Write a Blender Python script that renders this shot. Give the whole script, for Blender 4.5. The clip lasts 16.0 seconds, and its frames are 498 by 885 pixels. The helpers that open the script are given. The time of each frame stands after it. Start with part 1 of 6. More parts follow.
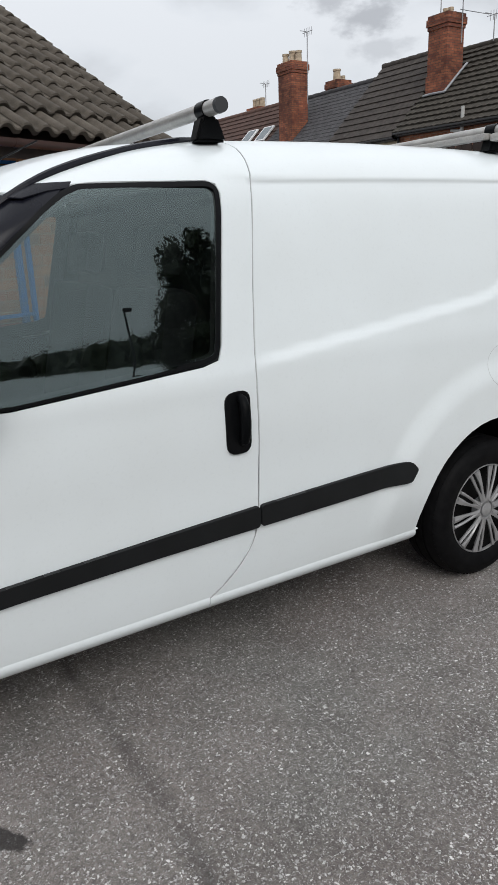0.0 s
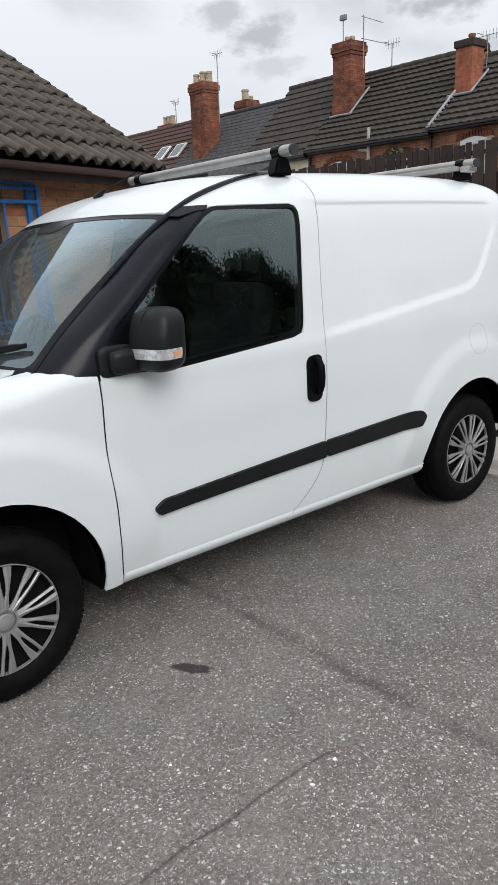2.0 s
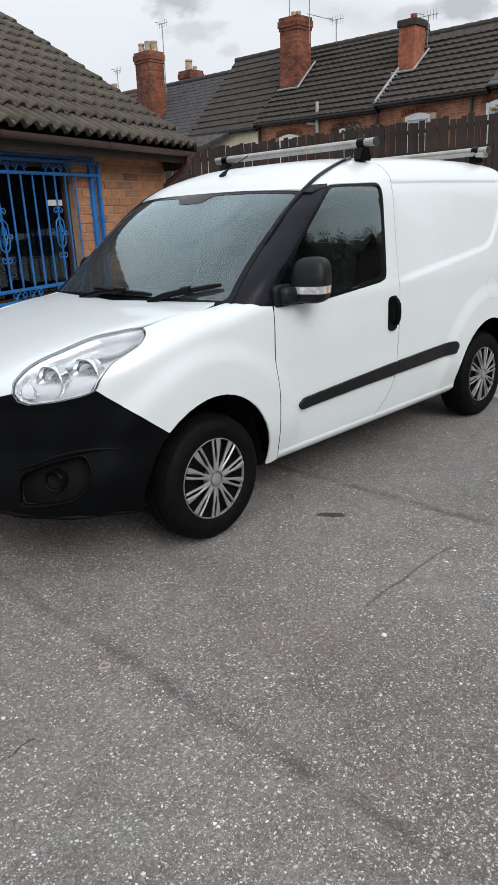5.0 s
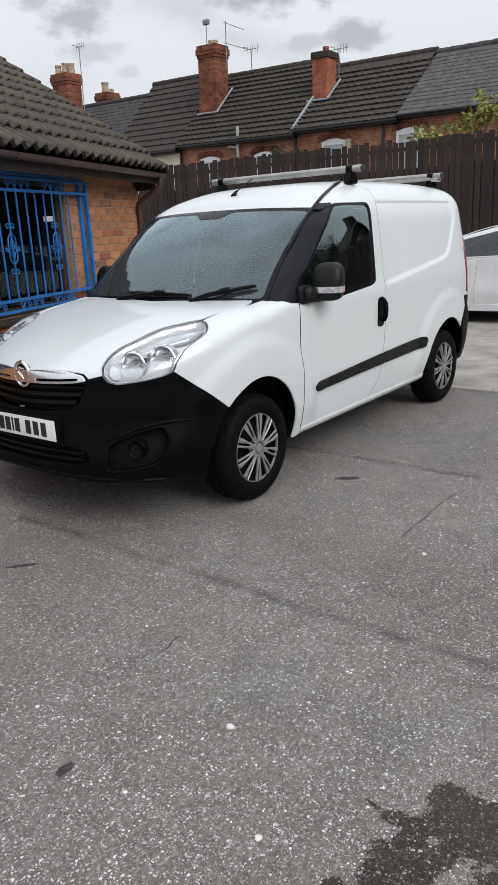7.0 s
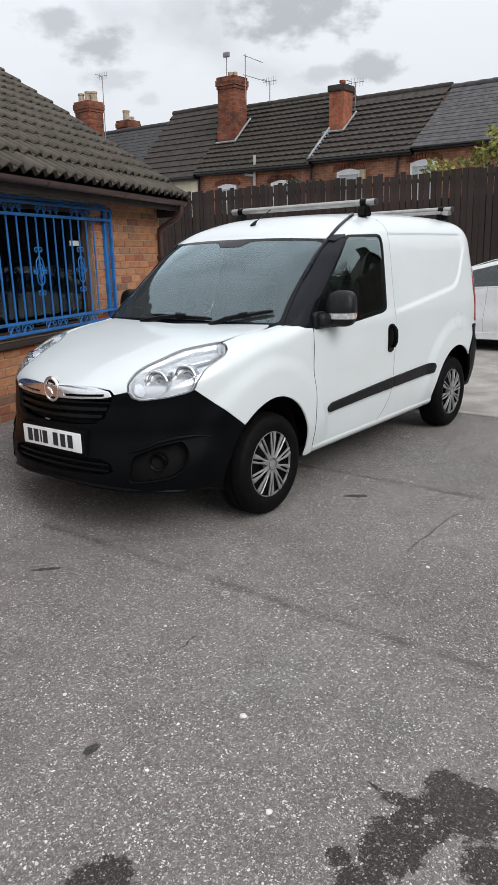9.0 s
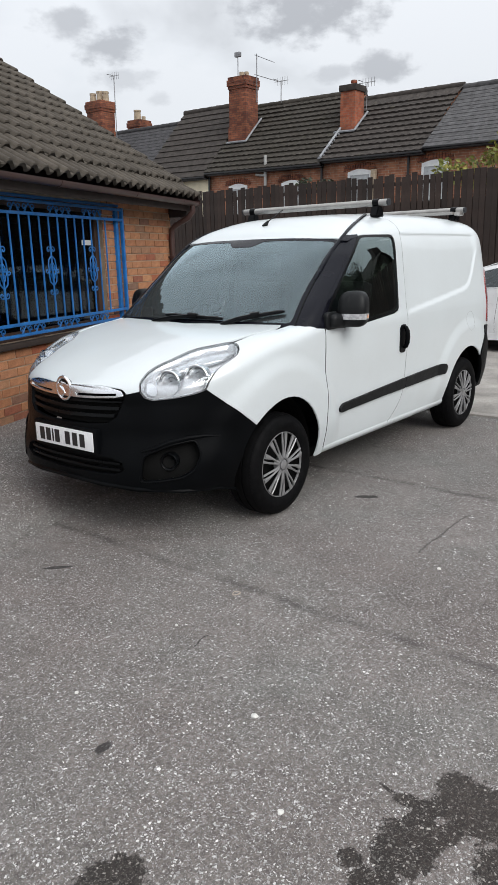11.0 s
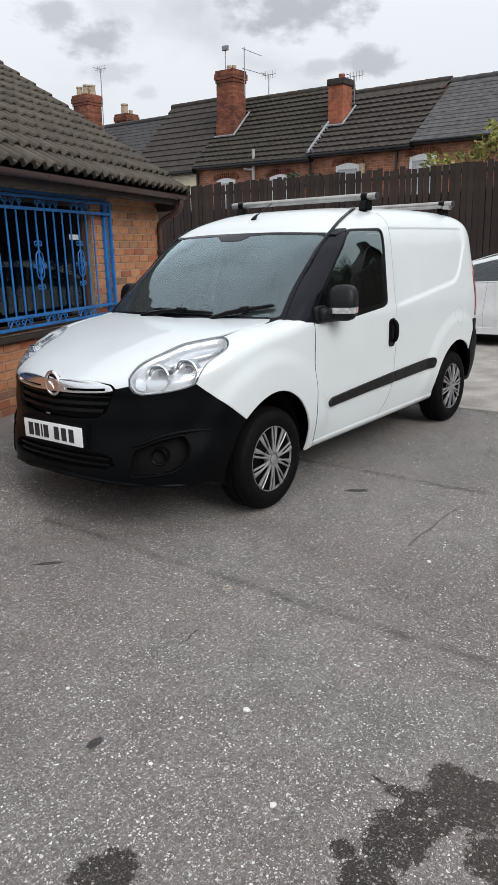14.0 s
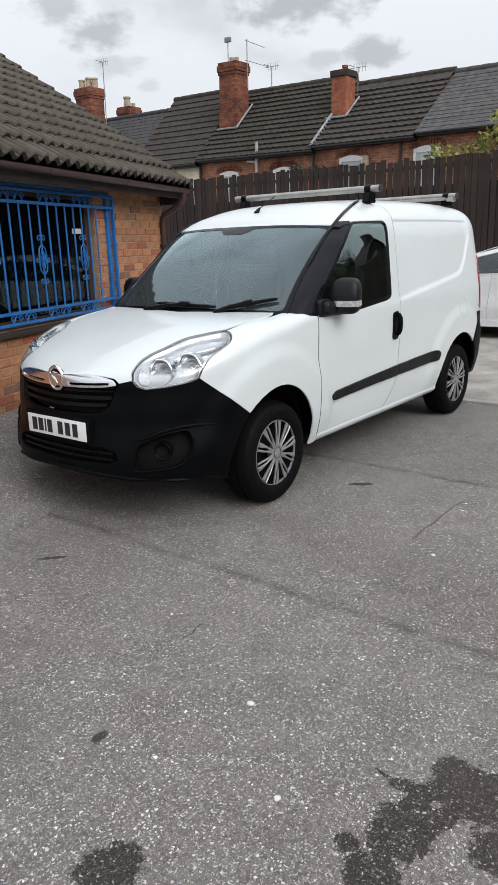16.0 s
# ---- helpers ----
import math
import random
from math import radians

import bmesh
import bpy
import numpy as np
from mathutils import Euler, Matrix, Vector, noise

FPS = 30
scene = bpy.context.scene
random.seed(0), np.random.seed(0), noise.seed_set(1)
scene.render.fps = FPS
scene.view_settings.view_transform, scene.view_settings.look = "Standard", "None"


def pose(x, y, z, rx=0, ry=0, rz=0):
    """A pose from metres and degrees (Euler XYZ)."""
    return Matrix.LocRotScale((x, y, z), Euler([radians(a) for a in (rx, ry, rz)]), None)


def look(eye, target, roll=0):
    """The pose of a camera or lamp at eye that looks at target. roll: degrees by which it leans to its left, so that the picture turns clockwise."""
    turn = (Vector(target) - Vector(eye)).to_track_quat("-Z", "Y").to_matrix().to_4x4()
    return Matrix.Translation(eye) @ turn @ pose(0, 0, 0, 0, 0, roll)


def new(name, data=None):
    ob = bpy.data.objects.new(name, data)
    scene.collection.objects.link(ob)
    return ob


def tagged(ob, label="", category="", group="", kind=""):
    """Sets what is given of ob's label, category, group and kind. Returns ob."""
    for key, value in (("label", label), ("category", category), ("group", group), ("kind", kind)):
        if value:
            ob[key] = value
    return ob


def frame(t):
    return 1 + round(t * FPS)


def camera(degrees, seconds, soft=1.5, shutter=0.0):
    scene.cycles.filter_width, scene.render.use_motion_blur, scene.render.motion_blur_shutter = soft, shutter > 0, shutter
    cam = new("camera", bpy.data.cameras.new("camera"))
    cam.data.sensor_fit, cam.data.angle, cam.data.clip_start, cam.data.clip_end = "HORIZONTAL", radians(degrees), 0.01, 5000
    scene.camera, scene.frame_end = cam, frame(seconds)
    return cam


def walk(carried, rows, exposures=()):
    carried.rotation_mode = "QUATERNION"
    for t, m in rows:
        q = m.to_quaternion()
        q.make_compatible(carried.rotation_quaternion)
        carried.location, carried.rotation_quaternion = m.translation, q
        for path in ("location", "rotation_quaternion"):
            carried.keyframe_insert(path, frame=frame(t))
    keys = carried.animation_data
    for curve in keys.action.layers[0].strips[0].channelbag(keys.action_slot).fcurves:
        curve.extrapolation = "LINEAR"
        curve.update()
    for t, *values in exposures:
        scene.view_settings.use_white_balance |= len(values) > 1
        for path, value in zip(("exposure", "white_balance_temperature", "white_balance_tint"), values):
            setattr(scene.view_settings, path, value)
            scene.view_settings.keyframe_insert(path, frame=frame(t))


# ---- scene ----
cam = camera(38.5, 16.0, soft=1.3)
PATH = [
    (0, (0.343, -2.803, 1.496), (1.359, -1.169, 0.95), -2.6),
    (0.5, (0.049, -2.802, 1.494), (1.091, -1.192, 0.927), -3.3),
    (1, (-0.185, -2.925, 1.499), (0.912, -1.336, 0.976), -1.6),
    (1.5, (-0.456, -3.075, 1.505), (0.627, -1.481, 0.97), -2.3),
    (2, (-0.729, -3.113, 1.5), (0.496, -1.622, 0.976), -3.1),
    (2.5, (-0.974, -3.239, 1.529), (0.381, -1.847, 1.053), -1.1),
    (3, (-1.163, -3.345, 1.521), (0.11, -1.918, 0.937), -1.4),
    (3.5, (-1.429, -3.29, 1.516), (-0.155, -1.836, 1.004), -1.7),
    (4, (-1.681, -3.259, 1.532), (-0.344, -1.877, 0.982), -1.0),
    (4.5, (-1.92, -3.301, 1.533), (-0.602, -1.922, 0.933), -2.6),
    (7, (-3.17, -3.231, 1.526), (-1.65, -2.063, 0.957), -2.8),
    (7.5, (-3.257, -3.31, 1.539), (-1.792, -2.057, 1.006), -1.6),
    (8, (-3.308, -3.373, 1.534), (-1.811, -2.151, 1.02), -1.4),
    (8.5, (-3.352, -3.346, 1.545), (-1.83, -2.15, 1.04), -1.7),
    (11, (-3.372, -3.328, 1.549), (-1.867, -2.111, 1.044), -1.5),
    (11.5, (-3.362, -3.318, 1.545), (-1.849, -2.109, 1.045), -1.6),
    (12, (-3.372, -3.318, 1.545), (-1.847, -2.125, 1.044), -1.5),
    (12.5, (-3.379, -3.322, 1.546), (-1.86, -2.124, 1.041), -1.5),
    (13, (-3.377, -3.329, 1.55), (-1.872, -2.116, 1.037), -1.8),
    (13.5, (-3.367, -3.323, 1.543), (-1.854, -2.121, 1.026), -1.6),
    (14, (-3.371, -3.324, 1.544), (-1.851, -2.132, 1.025), -1.6),
    (14.5, (-3.368, -3.318, 1.543), (-1.85, -2.119, 1.032), -1.8),
    (15, (-3.37, -3.325, 1.548), (-1.851, -2.129, 1.037), -1.8),
    (15.5, (-3.368, -3.322, 1.544), (-1.863, -2.12, 1.008), -2.3),
    (16, (-3.366, -3.324, 1.545), (-1.857, -2.125, 1.009), -1.9),
]
walk(cam, [(t, look(eye, target, roll)) for t, eye, target, roll in PATH],
     exposures=[(0.0, -0.12), (1.0, -0.03), (2.0, -0.02), (3.0, 0.0), (6.0, 0.0), (7.0, -0.10), (7.6, 0.0), (16.0, 0.0)])

# ---- light: a bright overcast sky, brighter overhead, with grey cloud patches ----
world = bpy.data.worlds.new("overcast_sky")
scene.world = world
world.use_nodes = True
wn, wl = world.node_tree.nodes, world.node_tree.links
wn.clear()


def wnode(kind, **inputs):
    n = wn.new(kind)
    for k, v in inputs.items():
        n.inputs[k.replace("_", " ")].default_value = v
    return n


SUN_HEIGHT, SUN_TURN = 37.0, 196.0
sky = wn.new("ShaderNodeTexSky")
sky.sky_type, sky.sun_disc = "NISHITA", False
sky.sun_elevation, sky.sun_rotation = radians(SUN_HEIGHT), radians(SUN_TURN)
blue = wnode("ShaderNodeVectorMath")
blue.operation = "SCALE"
blue.inputs["Scale"].default_value = 0.12
wl.new(sky.outputs["Color"], blue.inputs[0])
coords = wn.new("ShaderNodeTexCoord")
apart = wn.new("ShaderNodeSeparateXYZ")
wl.new(coords.outputs["Generated"], apart.inputs[0])
stretch = wn.new("ShaderNodeMapping")
stretch.inputs["Scale"].default_value = (1.0, 1.0, 1.8)
stretch.inputs["Location"].default_value = (5.73, 1.9, 0.62)
wl.new(coords.outputs["Generated"], stretch.inputs[0])
puffs = wnode("ShaderNodeTexNoise", Scale=4.2, Detail=5.0, Roughness=0.50, Distortion=0.25)
wl.new(stretch.outputs[0], puffs.inputs["Vector"])
patch_ramp = wn.new("ShaderNodeValToRGB")
patch_ramp.color_ramp.elements[0].position, patch_ramp.color_ramp.elements[0].color = 0.47, (0.815, 0.842, 0.880, 1)
patch_ramp.color_ramp.elements[1].position, patch_ramp.color_ramp.elements[1].color = 0.70, (0.60, 0.62, 0.65, 1)
middle = patch_ramp.color_ramp.elements.new(0.54)
middle.color = (0.78, 0.81, 0.85, 1)
wl.new(puffs.outputs["Fac"], patch_ramp.inputs[0])
higher = wn.new("ShaderNodeMapRange")
higher.inputs["From Min"].default_value, higher.inputs["From Max"].default_value = 0.12, 0.9
higher.inputs["To Min"].default_value, higher.inputs["To Max"].default_value = 0.96, 1.62
wl.new(apart.outputs["Z"], higher.inputs["Value"])


def wmath(op, a, b):
    n = wn.new("ShaderNodeMath")
    n.operation = op
    for k, v in enumerate((a, b)):
        if isinstance(v, (int, float)):
            n.inputs[k].default_value = v
        else:
            wl.new(v, n.inputs[k])
    return n.outputs[0]


# low grey clouds over the roofs: bearing and height in degrees, half width, half height, depth of grey
ragged = wnode("ShaderNodeTexNoise", Scale=26.0, Detail=5.0, Roughness=0.55)
wl.new(stretch.outputs[0], ragged.inputs["Vector"])
edge = wmath("MULTIPLY", wmath("SUBTRACT", ragged.outputs["Fac"], 0.5), 2.6)
greys = None
for az, el, wide, tall, depth in ((51.0, 15.8, 2.3, 1.1, 0.8), (48.4, 14.4, 2.5, 1.2, 0.9), (47.4, 12.3, 2.2, 0.8, 0.5), (33.8, 16.6, 5.0, 2.0, 1.0), (28.8, 12.6, 2.1, 1.0, 0.85), (32.2, 12.6, 1.7, 0.6, 0.55), (44.9, 11.1, 1.1, 0.6, 0.35)):
    az, el = radians(az), radians(el)
    side_on = wnode("ShaderNodeVectorMath")
    side_on.operation = "DOT_PRODUCT"
    side_on.inputs[1].default_value = (-math.sin(az), math.cos(az), 0)
    facing = wnode("ShaderNodeVectorMath")
    facing.operation = "DOT_PRODUCT"
    facing.inputs[1].default_value = (math.cos(az), math.sin(az), 0)
    wl.new(coords.outputs["Generated"], side_on.inputs[0])
    wl.new(coords.outputs["Generated"], facing.inputs[0])
    u = wmath("DIVIDE", side_on.outputs["Value"], radians(wide))
    v = wmath("DIVIDE", wmath("SUBTRACT", apart.outputs["Z"], math.sin(el)), radians(tall))
    d = wmath("SQRT", wmath("ADD", wmath("MULTIPLY", u, u), wmath("MULTIPLY", v, v)), 0.0)
    soft_edge = wn.new("ShaderNodeMapRange")
    soft_edge.interpolation_type = "SMOOTHSTEP"
    soft_edge.inputs["From Min"].default_value, soft_edge.inputs["From Max"].default_value = 1.25, 0.35
    wl.new(wmath("ADD", d, edge), soft_edge.inputs["Value"])
    m = wmath("MULTIPLY", wmath("MULTIPLY", soft_edge.outputs["Result"], depth), wmath("GREATER_THAN", facing.outputs["Value"], 0.0))
    greys = m if greys is None else wmath("MAXIMUM", greys, m)
puffed = wn.new("ShaderNodeMix")
puffed.data_type = "RGBA"
wl.new(greys, puffed.inputs["Factor"])
wl.new(patch_ramp.outputs["Color"], puffed.inputs["A"])
puffed.inputs["B"].default_value = (0.47, 0.485, 0.515, 1)
clouds = wnode("ShaderNodeVectorMath")
clouds.operation = "SCALE"
wl.new(puffed.outputs["Result"], clouds.inputs[0])
wl.new(higher.outputs["Result"], clouds.inputs["Scale"])
cover = wn.new("ShaderNodeMix")
cover.data_type = "RGBA"
cover.inputs["Factor"].default_value = 0.93
wl.new(blue.outputs[0], cover.inputs["A"])
wl.new(clouds.outputs[0], cover.inputs["B"])
back = wn.new("ShaderNodeBackground")
back.inputs["Strength"].default_value = 1.03
wl.new(cover.outputs["Result"], back.inputs["Color"])
out = wn.new("ShaderNodeOutputWorld")
wl.new(back.outputs[0], out.inputs["Surface"])

sun_data = bpy.data.lights.new("sun", "SUN")
sun_data.energy, sun_data.angle, sun_data.color = 1.92, radians(36), (1.0, 0.97, 0.93)
sun = new("sun", sun_data)
sun_way = radians(SUN_TURN)
sun.matrix_world = look((0, 0, 0), (-math.sin(sun_way) * math.cos(radians(SUN_HEIGHT)), -math.cos(sun_way) * math.cos(radians(SUN_HEIGHT)), -math.sin(radians(SUN_HEIGHT))))

# ---- materials ----
class Nodes:
    """A new material with short ways to add nodes."""

    def __init__(self, name):
        self.mat = bpy.data.materials.new(name)
        self.mat.use_nodes = True
        self.tree = self.mat.node_tree
        self.bsdf = self.tree.nodes["Principled BSDF"]
        self.coords = self.tree.nodes.new("ShaderNodeTexCoord").outputs["Object"]

    def add(self, kind, links=None, **values):
        n = self.tree.nodes.new("ShaderNode" + kind)
        for k, v in values.items():
            n.inputs[k.replace("_", " ")].default_value = v
        for k, v in (links or {}).items():
            self.tree.links.new(v, n.inputs[k])
        return n

    def to(self, socket, value):
        self.tree.links.new(value, self.bsdf.inputs[socket])

    def noise(self, scale, detail=4.0, rough=0.55, vector=None):
        return self.add("TexNoise", {"Vector": vector or self.coords}, Scale=scale, Detail=detail, Roughness=rough).outputs["Fac"]

    def ramp(self, fac, *stops):
        n = self.add("ValToRGB", {"Fac": fac})
        e = n.color_ramp.elements
        while len(e) < len(stops):
            e.new(0.5)
        for el, (p, c) in zip(e, stops):
            el.position = p
            el.color = (c, c, c, 1) if isinstance(c, (int, float)) else (*c, 1)
        return n.outputs["Color"]

    def mix(self, fac, a, b, how="MIX"):
        n = self.add("Mix")
        n.data_type, n.blend_type = "RGBA", how
        for key, v in (("Factor", fac), ("A", a), ("B", b)):
            slot = next(i for i in n.inputs if i.name == key and (i.type == "RGBA" or key == "Factor" and i.type == "VALUE"))
            if isinstance(v, (int, float)):
                slot.default_value = v if key == "Factor" else (v, v, v, 1)
            elif isinstance(v, tuple):
                slot.default_value = (*v, 1)
            else:
                self.tree.links.new(v, slot)
        return next(o for o in n.outputs if o.type == "RGBA")

    def math(self, how, a, b=0.0):
        n = self.add("Math")
        n.operation = how
        for slot, v in zip(n.inputs, (a, b)):
            if isinstance(v, (int, float)):
                slot.default_value = v
            else:
                self.tree.links.new(v, slot)
        return n.outputs[0]

    def bump(self, height, strength=0.3, distance=0.01, normal=None):
        n = self.add("Bump", {"Height": height}, Strength=strength, Distance=distance)
        if normal:
            self.tree.links.new(normal, n.inputs["Normal"])
        self.to("Normal", n.outputs[0])
        return n.outputs[0]

    def each(self):
        return self.add("ObjectInfo").outputs["Random"]


def plain(name, color, rough=0.5, metal=0.0, vary=0.12, scale=6.0, grain=150.0, relief=0.08, coat=0.0, random_by_object=0.0, spec=0.5):
    """A surface of one colour with stains at two scales and a fine grain."""
    n = Nodes(name)
    big = n.ramp(n.noise(scale, 5.0), (0.3, 1 - vary), (0.7, 1 + vary))
    fine = n.ramp(n.noise(grain, 3.0), (0.3, 1 - vary * 0.5), (0.7, 1 + vary * 0.5))
    c = n.mix(1.0, n.mix(1.0, color, big, "MULTIPLY"), fine, "MULTIPLY")
    if random_by_object:
        c = n.mix(1.0, c, n.ramp(n.each(), (0.0, 1 - random_by_object), (1.0, 1 + random_by_object)), "MULTIPLY")
    n.to("Base Color", c)
    n.to("Roughness", n.ramp(n.noise(scale * 2.3), (0.3, max(rough - 0.06, 0.02)), (0.7, min(rough + 0.06, 1.0))))
    n.bsdf.inputs["Metallic"].default_value = metal
    n.bsdf.inputs["Specular IOR Level"].default_value = spec
    n.bsdf.inputs["Coat Weight"].default_value = coat
    n.bsdf.inputs["Coat Roughness"].default_value = 0.06
    if relief:
        n.bump(n.noise(grain, 3.0), relief, 0.004)
    return n.mat


def tinted_glass(name, tint, through_share, rough=0.0, film=0.0, shine=(0.90, 0.97, 1.0)):
    """A thin pane: a tinted see-through share and a mirror share that grows towards grazing angles."""
    n = Nodes(name)
    n.tree.nodes.remove(n.bsdf)
    clear = n.add("BsdfTransparent", Color=(*tint, 1))
    gloss = n.add("BsdfGlossy", Color=(*shine, 1), Roughness=rough)
    fres = n.add("Fresnel", IOR=1.52)
    share = n.math("MULTIPLY_ADD", fres.outputs[0], through_share)
    n.tree.nodes[share.node.name].inputs[2].default_value = 0.03
    m = n.add("MixShader", {"Fac": share, 1: clear.outputs[0], 2: gloss.outputs[0]})
    if film:                                        # a thin pale film: dust haze, and on the windscreen painted sky sheen
        dust = n.add("BsdfDiffuse", Color=(0.55, 0.60, 0.62, 1))
        m = n.add("MixShader", {"Fac": n.ramp(n.noise(2.5, 4.0), (0.3, film * 0.8), (0.7, film * 1.2)), 1: m.outputs[0], 2: dust.outputs[0]})
    n.tree.links.new(m.outputs[0], n.tree.nodes["Material Output"].inputs["Surface"])
    return n.mat


def van_paint():
    n = Nodes("white_van_paint")
    dust = n.ramp(n.noise(3.0, 6.0), (0.35, (0.655, 0.700, 0.718)), (0.75, (0.632, 0.672, 0.686)))
    specks = n.ramp(n.noise(90.0, 2.0), (0.30, 0.975), (0.42, 1.0))
    n.to("Base Color", n.mix(1.0, dust, specks, "MULTIPLY"))
    n.to("Roughness", n.ramp(n.noise(5.0, 4.0), (0.3, 0.30), (0.7, 0.42)))
    n.bsdf.inputs["Coat Weight"].default_value = 0.55
    n.bsdf.inputs["Coat Roughness"].default_value = 0.05
    n.bump(n.noise(2.2, 2.0), 0.05, 0.01)
    return n.mat


def asphalt():
    """Worn car-park tarmac: dark binder, pale chippings of several sizes, soft joints, cracks, wet and oily stains."""
    n = Nodes("worn_asphalt")
    p = n.coords
    xyz = n.add("SeparateXYZ", {0: p})
    px, py = xyz.outputs[0], xyz.outputs[1]
    slow, quick = n.noise(1.6, 4.0), n.noise(9.0, 5.0, 0.65)
    rough_edge = n.math("ADD", n.math("MULTIPLY", n.math("SUBTRACT", quick, 0.5), 0.75), n.math("MULTIPLY", n.math("SUBTRACT", n.noise(30.0, 4.0, 0.7), 0.5), 0.75))

    def line(across, at, half, lo=None, hi=None, along=None, sway=0.10):
        """How much of a soft dark band lies here, along the line across = at."""
        d = n.math("ABSOLUTE", n.math("ADD", n.math("SUBTRACT", across, at), n.math("MULTIPLY", n.math("SUBTRACT", slow, 0.5), sway)))
        m = n.ramp(n.math("DIVIDE", d, half), (0.15, 1.0), (1.0, 0.0))
        if lo is not None:
            m = n.math("MULTIPLY", m, n.math("MULTIPLY", n.math("GREATER_THAN", along, lo), n.math("LESS_THAN", along, hi)))
        return m

    def spot(cx, cy, rx, ry, turn, ragged=1.7, soft=0.07):
        """How much of a ragged stain lies here."""
        c, s = math.cos(radians(turn)), math.sin(radians(turn))
        dx, dy = n.math("SUBTRACT", px, cx), n.math("SUBTRACT", py, cy)
        u = n.math("ADD", n.math("MULTIPLY", dx, c / rx), n.math("MULTIPLY", dy, s / rx))
        v = n.math("ADD", n.math("MULTIPLY", dx, -s / ry), n.math("MULTIPLY", dy, c / ry))
        d = n.math("SQRT", n.math("ADD", n.math("MULTIPLY", u, u), n.math("MULTIPLY", v, v)))
        return n.ramp(n.math("ADD", d, n.math("MULTIPLY", rough_edge, ragged)), (0.95 - soft, 1.0), (0.95 + soft, 0.0))

    def most(items):
        m = items[0]
        for i in items[1:]:
            m = n.math("MAXIMUM", m, i)
        return m
    base = n.ramp(n.noise(0.5, 6.0, 0.62), (0.32, (0.120, 0.109, 0.103)), (0.52, (0.159, 0.146, 0.138)), (0.70, (0.204, 0.189, 0.179)))
    c = n.mix(1.0, base, n.ramp(n.noise(240.0, 3.0, 0.8), (0.36, 0.60), (0.50, 0.99), (0.64, 1.38)), "MULTIPLY")
    c = n.mix(1.0, c, n.ramp(n.noise(0.85, 4.0, 0.6), (0.36, (1.05, 0.990, 0.98)), (0.50, (1.02, 1.0, 0.99)), (0.62, (0.97, 1.01, 1.0))), "MULTIPLY")
    c = n.mix(1.0, c, n.ramp(n.noise(62.0, 3.0, 0.7), (0.32, 0.66), (0.68, 1.34)), "MULTIPLY")
    c = n.mix(1.0, c, n.ramp(n.noise(6.0, 5.0, 0.65), (0.30, 0.80), (0.70, 1.18)), "MULTIPLY")
    bend = n.add("VectorMath", {0: n.add("TexNoise", {"Vector": p}, Scale=85.0, Detail=2.0).outputs["Color"], 2: p})
    bend.operation = "MULTIPLY_ADD"
    bend.inputs[1].default_value = (0.017, 0.017, 0.0)
    worn = n.ramp(n.noise(1.3, 5.0, 0.6), (0.30, 0.55), (0.60, 1.0))
    for scale, size, keep, tone in ((260.0, 0.30, 0.70, (0.36, 0.35, 0.342)), (165.0, 0.27, 0.80, (0.46, 0.45, 0.44)), (110.0, 0.25, 0.86, (0.61, 0.60, 0.585)), (72.0, 0.19, 0.955, (0.70, 0.69, 0.675)), (40.0, 0.14, 0.991, (0.74, 0.73, 0.71))):
        v = n.add("TexVoronoi", {"Vector": bend.outputs[0]}, Scale=scale, Randomness=1.0)
        v.voronoi_dimensions = "2D"
        lot = n.add("SeparateColor", {"Color": v.outputs["Color"]})
        pick = n.math("GREATER_THAN", lot.outputs[0], keep)
        shade = n.mix(1.0, tone, n.ramp(lot.outputs[1], (0.0, 0.45), (1.0, 1.2)), "MULTIPLY")
        edge_at = n.math("MULTIPLY", v.outputs["Distance"], n.ramp(lot.outputs[2], (0.0, 1.0), (1.0, 0.55)))
        dot = n.ramp(edge_at, (size * 0.8, 1.0), (size + 0.05, 0.0))
        c = n.mix(n.math("MULTIPLY", n.math("MULTIPLY", pick, dot), worn), c, shade)
    strip = n.math("GREATER_THAN", n.math("ADD", px, n.math("MULTIPLY", n.math("SUBTRACT", slow, 0.5), 0.10)), -0.905)   # older, darker strips of tarmac
    c = n.mix(n.math("MULTIPLY", strip, 0.05), c, (0.03, 0.027, 0.025))
    strip = n.math("GREATER_THAN", n.math("ADD", px, n.math("MULTIPLY", n.math("SUBTRACT", slow, 0.5), 0.10)), 0.955)
    c = n.mix(n.math("MULTIPLY", strip, 0.09), c, (0.03, 0.027, 0.025))
    joints = most([line(px, -0.935, 0.050, sway=0.14), line(px, 0.965, 0.050, sway=0.14)])
    c = n.mix(n.math("MULTIPLY", joints, n.ramp(n.noise(5.0, 4.0), (0.35, 0.12), (0.62, 0.52))), c, (0.030, 0.028, 0.027))
    cracks = most([line(py, -1.80, 0.009, -0.08, 0.62, px, 0.12)])
    c = n.mix(n.math("MULTIPLY", cracks, 0.6), c, (0.022, 0.021, 0.020))
    wet = most([spot(-1.655, -2.740, 0.125, 0.125, 20), spot(-1.60, -2.660, 0.070, 0.060, 0), spot(-1.735, -2.61, 0.032, 0.085, 8), spot(-1.735, -2.515, 0.009, 0.060, -14, 0.8, 0.25), spot(-1.90, -2.645, 0.125, 0.095, 10),
                spot(-1.825, -2.660, 0.085, 0.060, 40), spot(-1.780, -2.715, 0.065, 0.045, 0), spot(-2.012, -2.535, 0.042, 0.036, 0), spot(-2.07, -2.640, 0.075, 0.075, 0), spot(-1.815, -2.905, 0.080, 0.105, 0),
                spot(-2.450, -2.085, 0.100, 0.080, -30)])
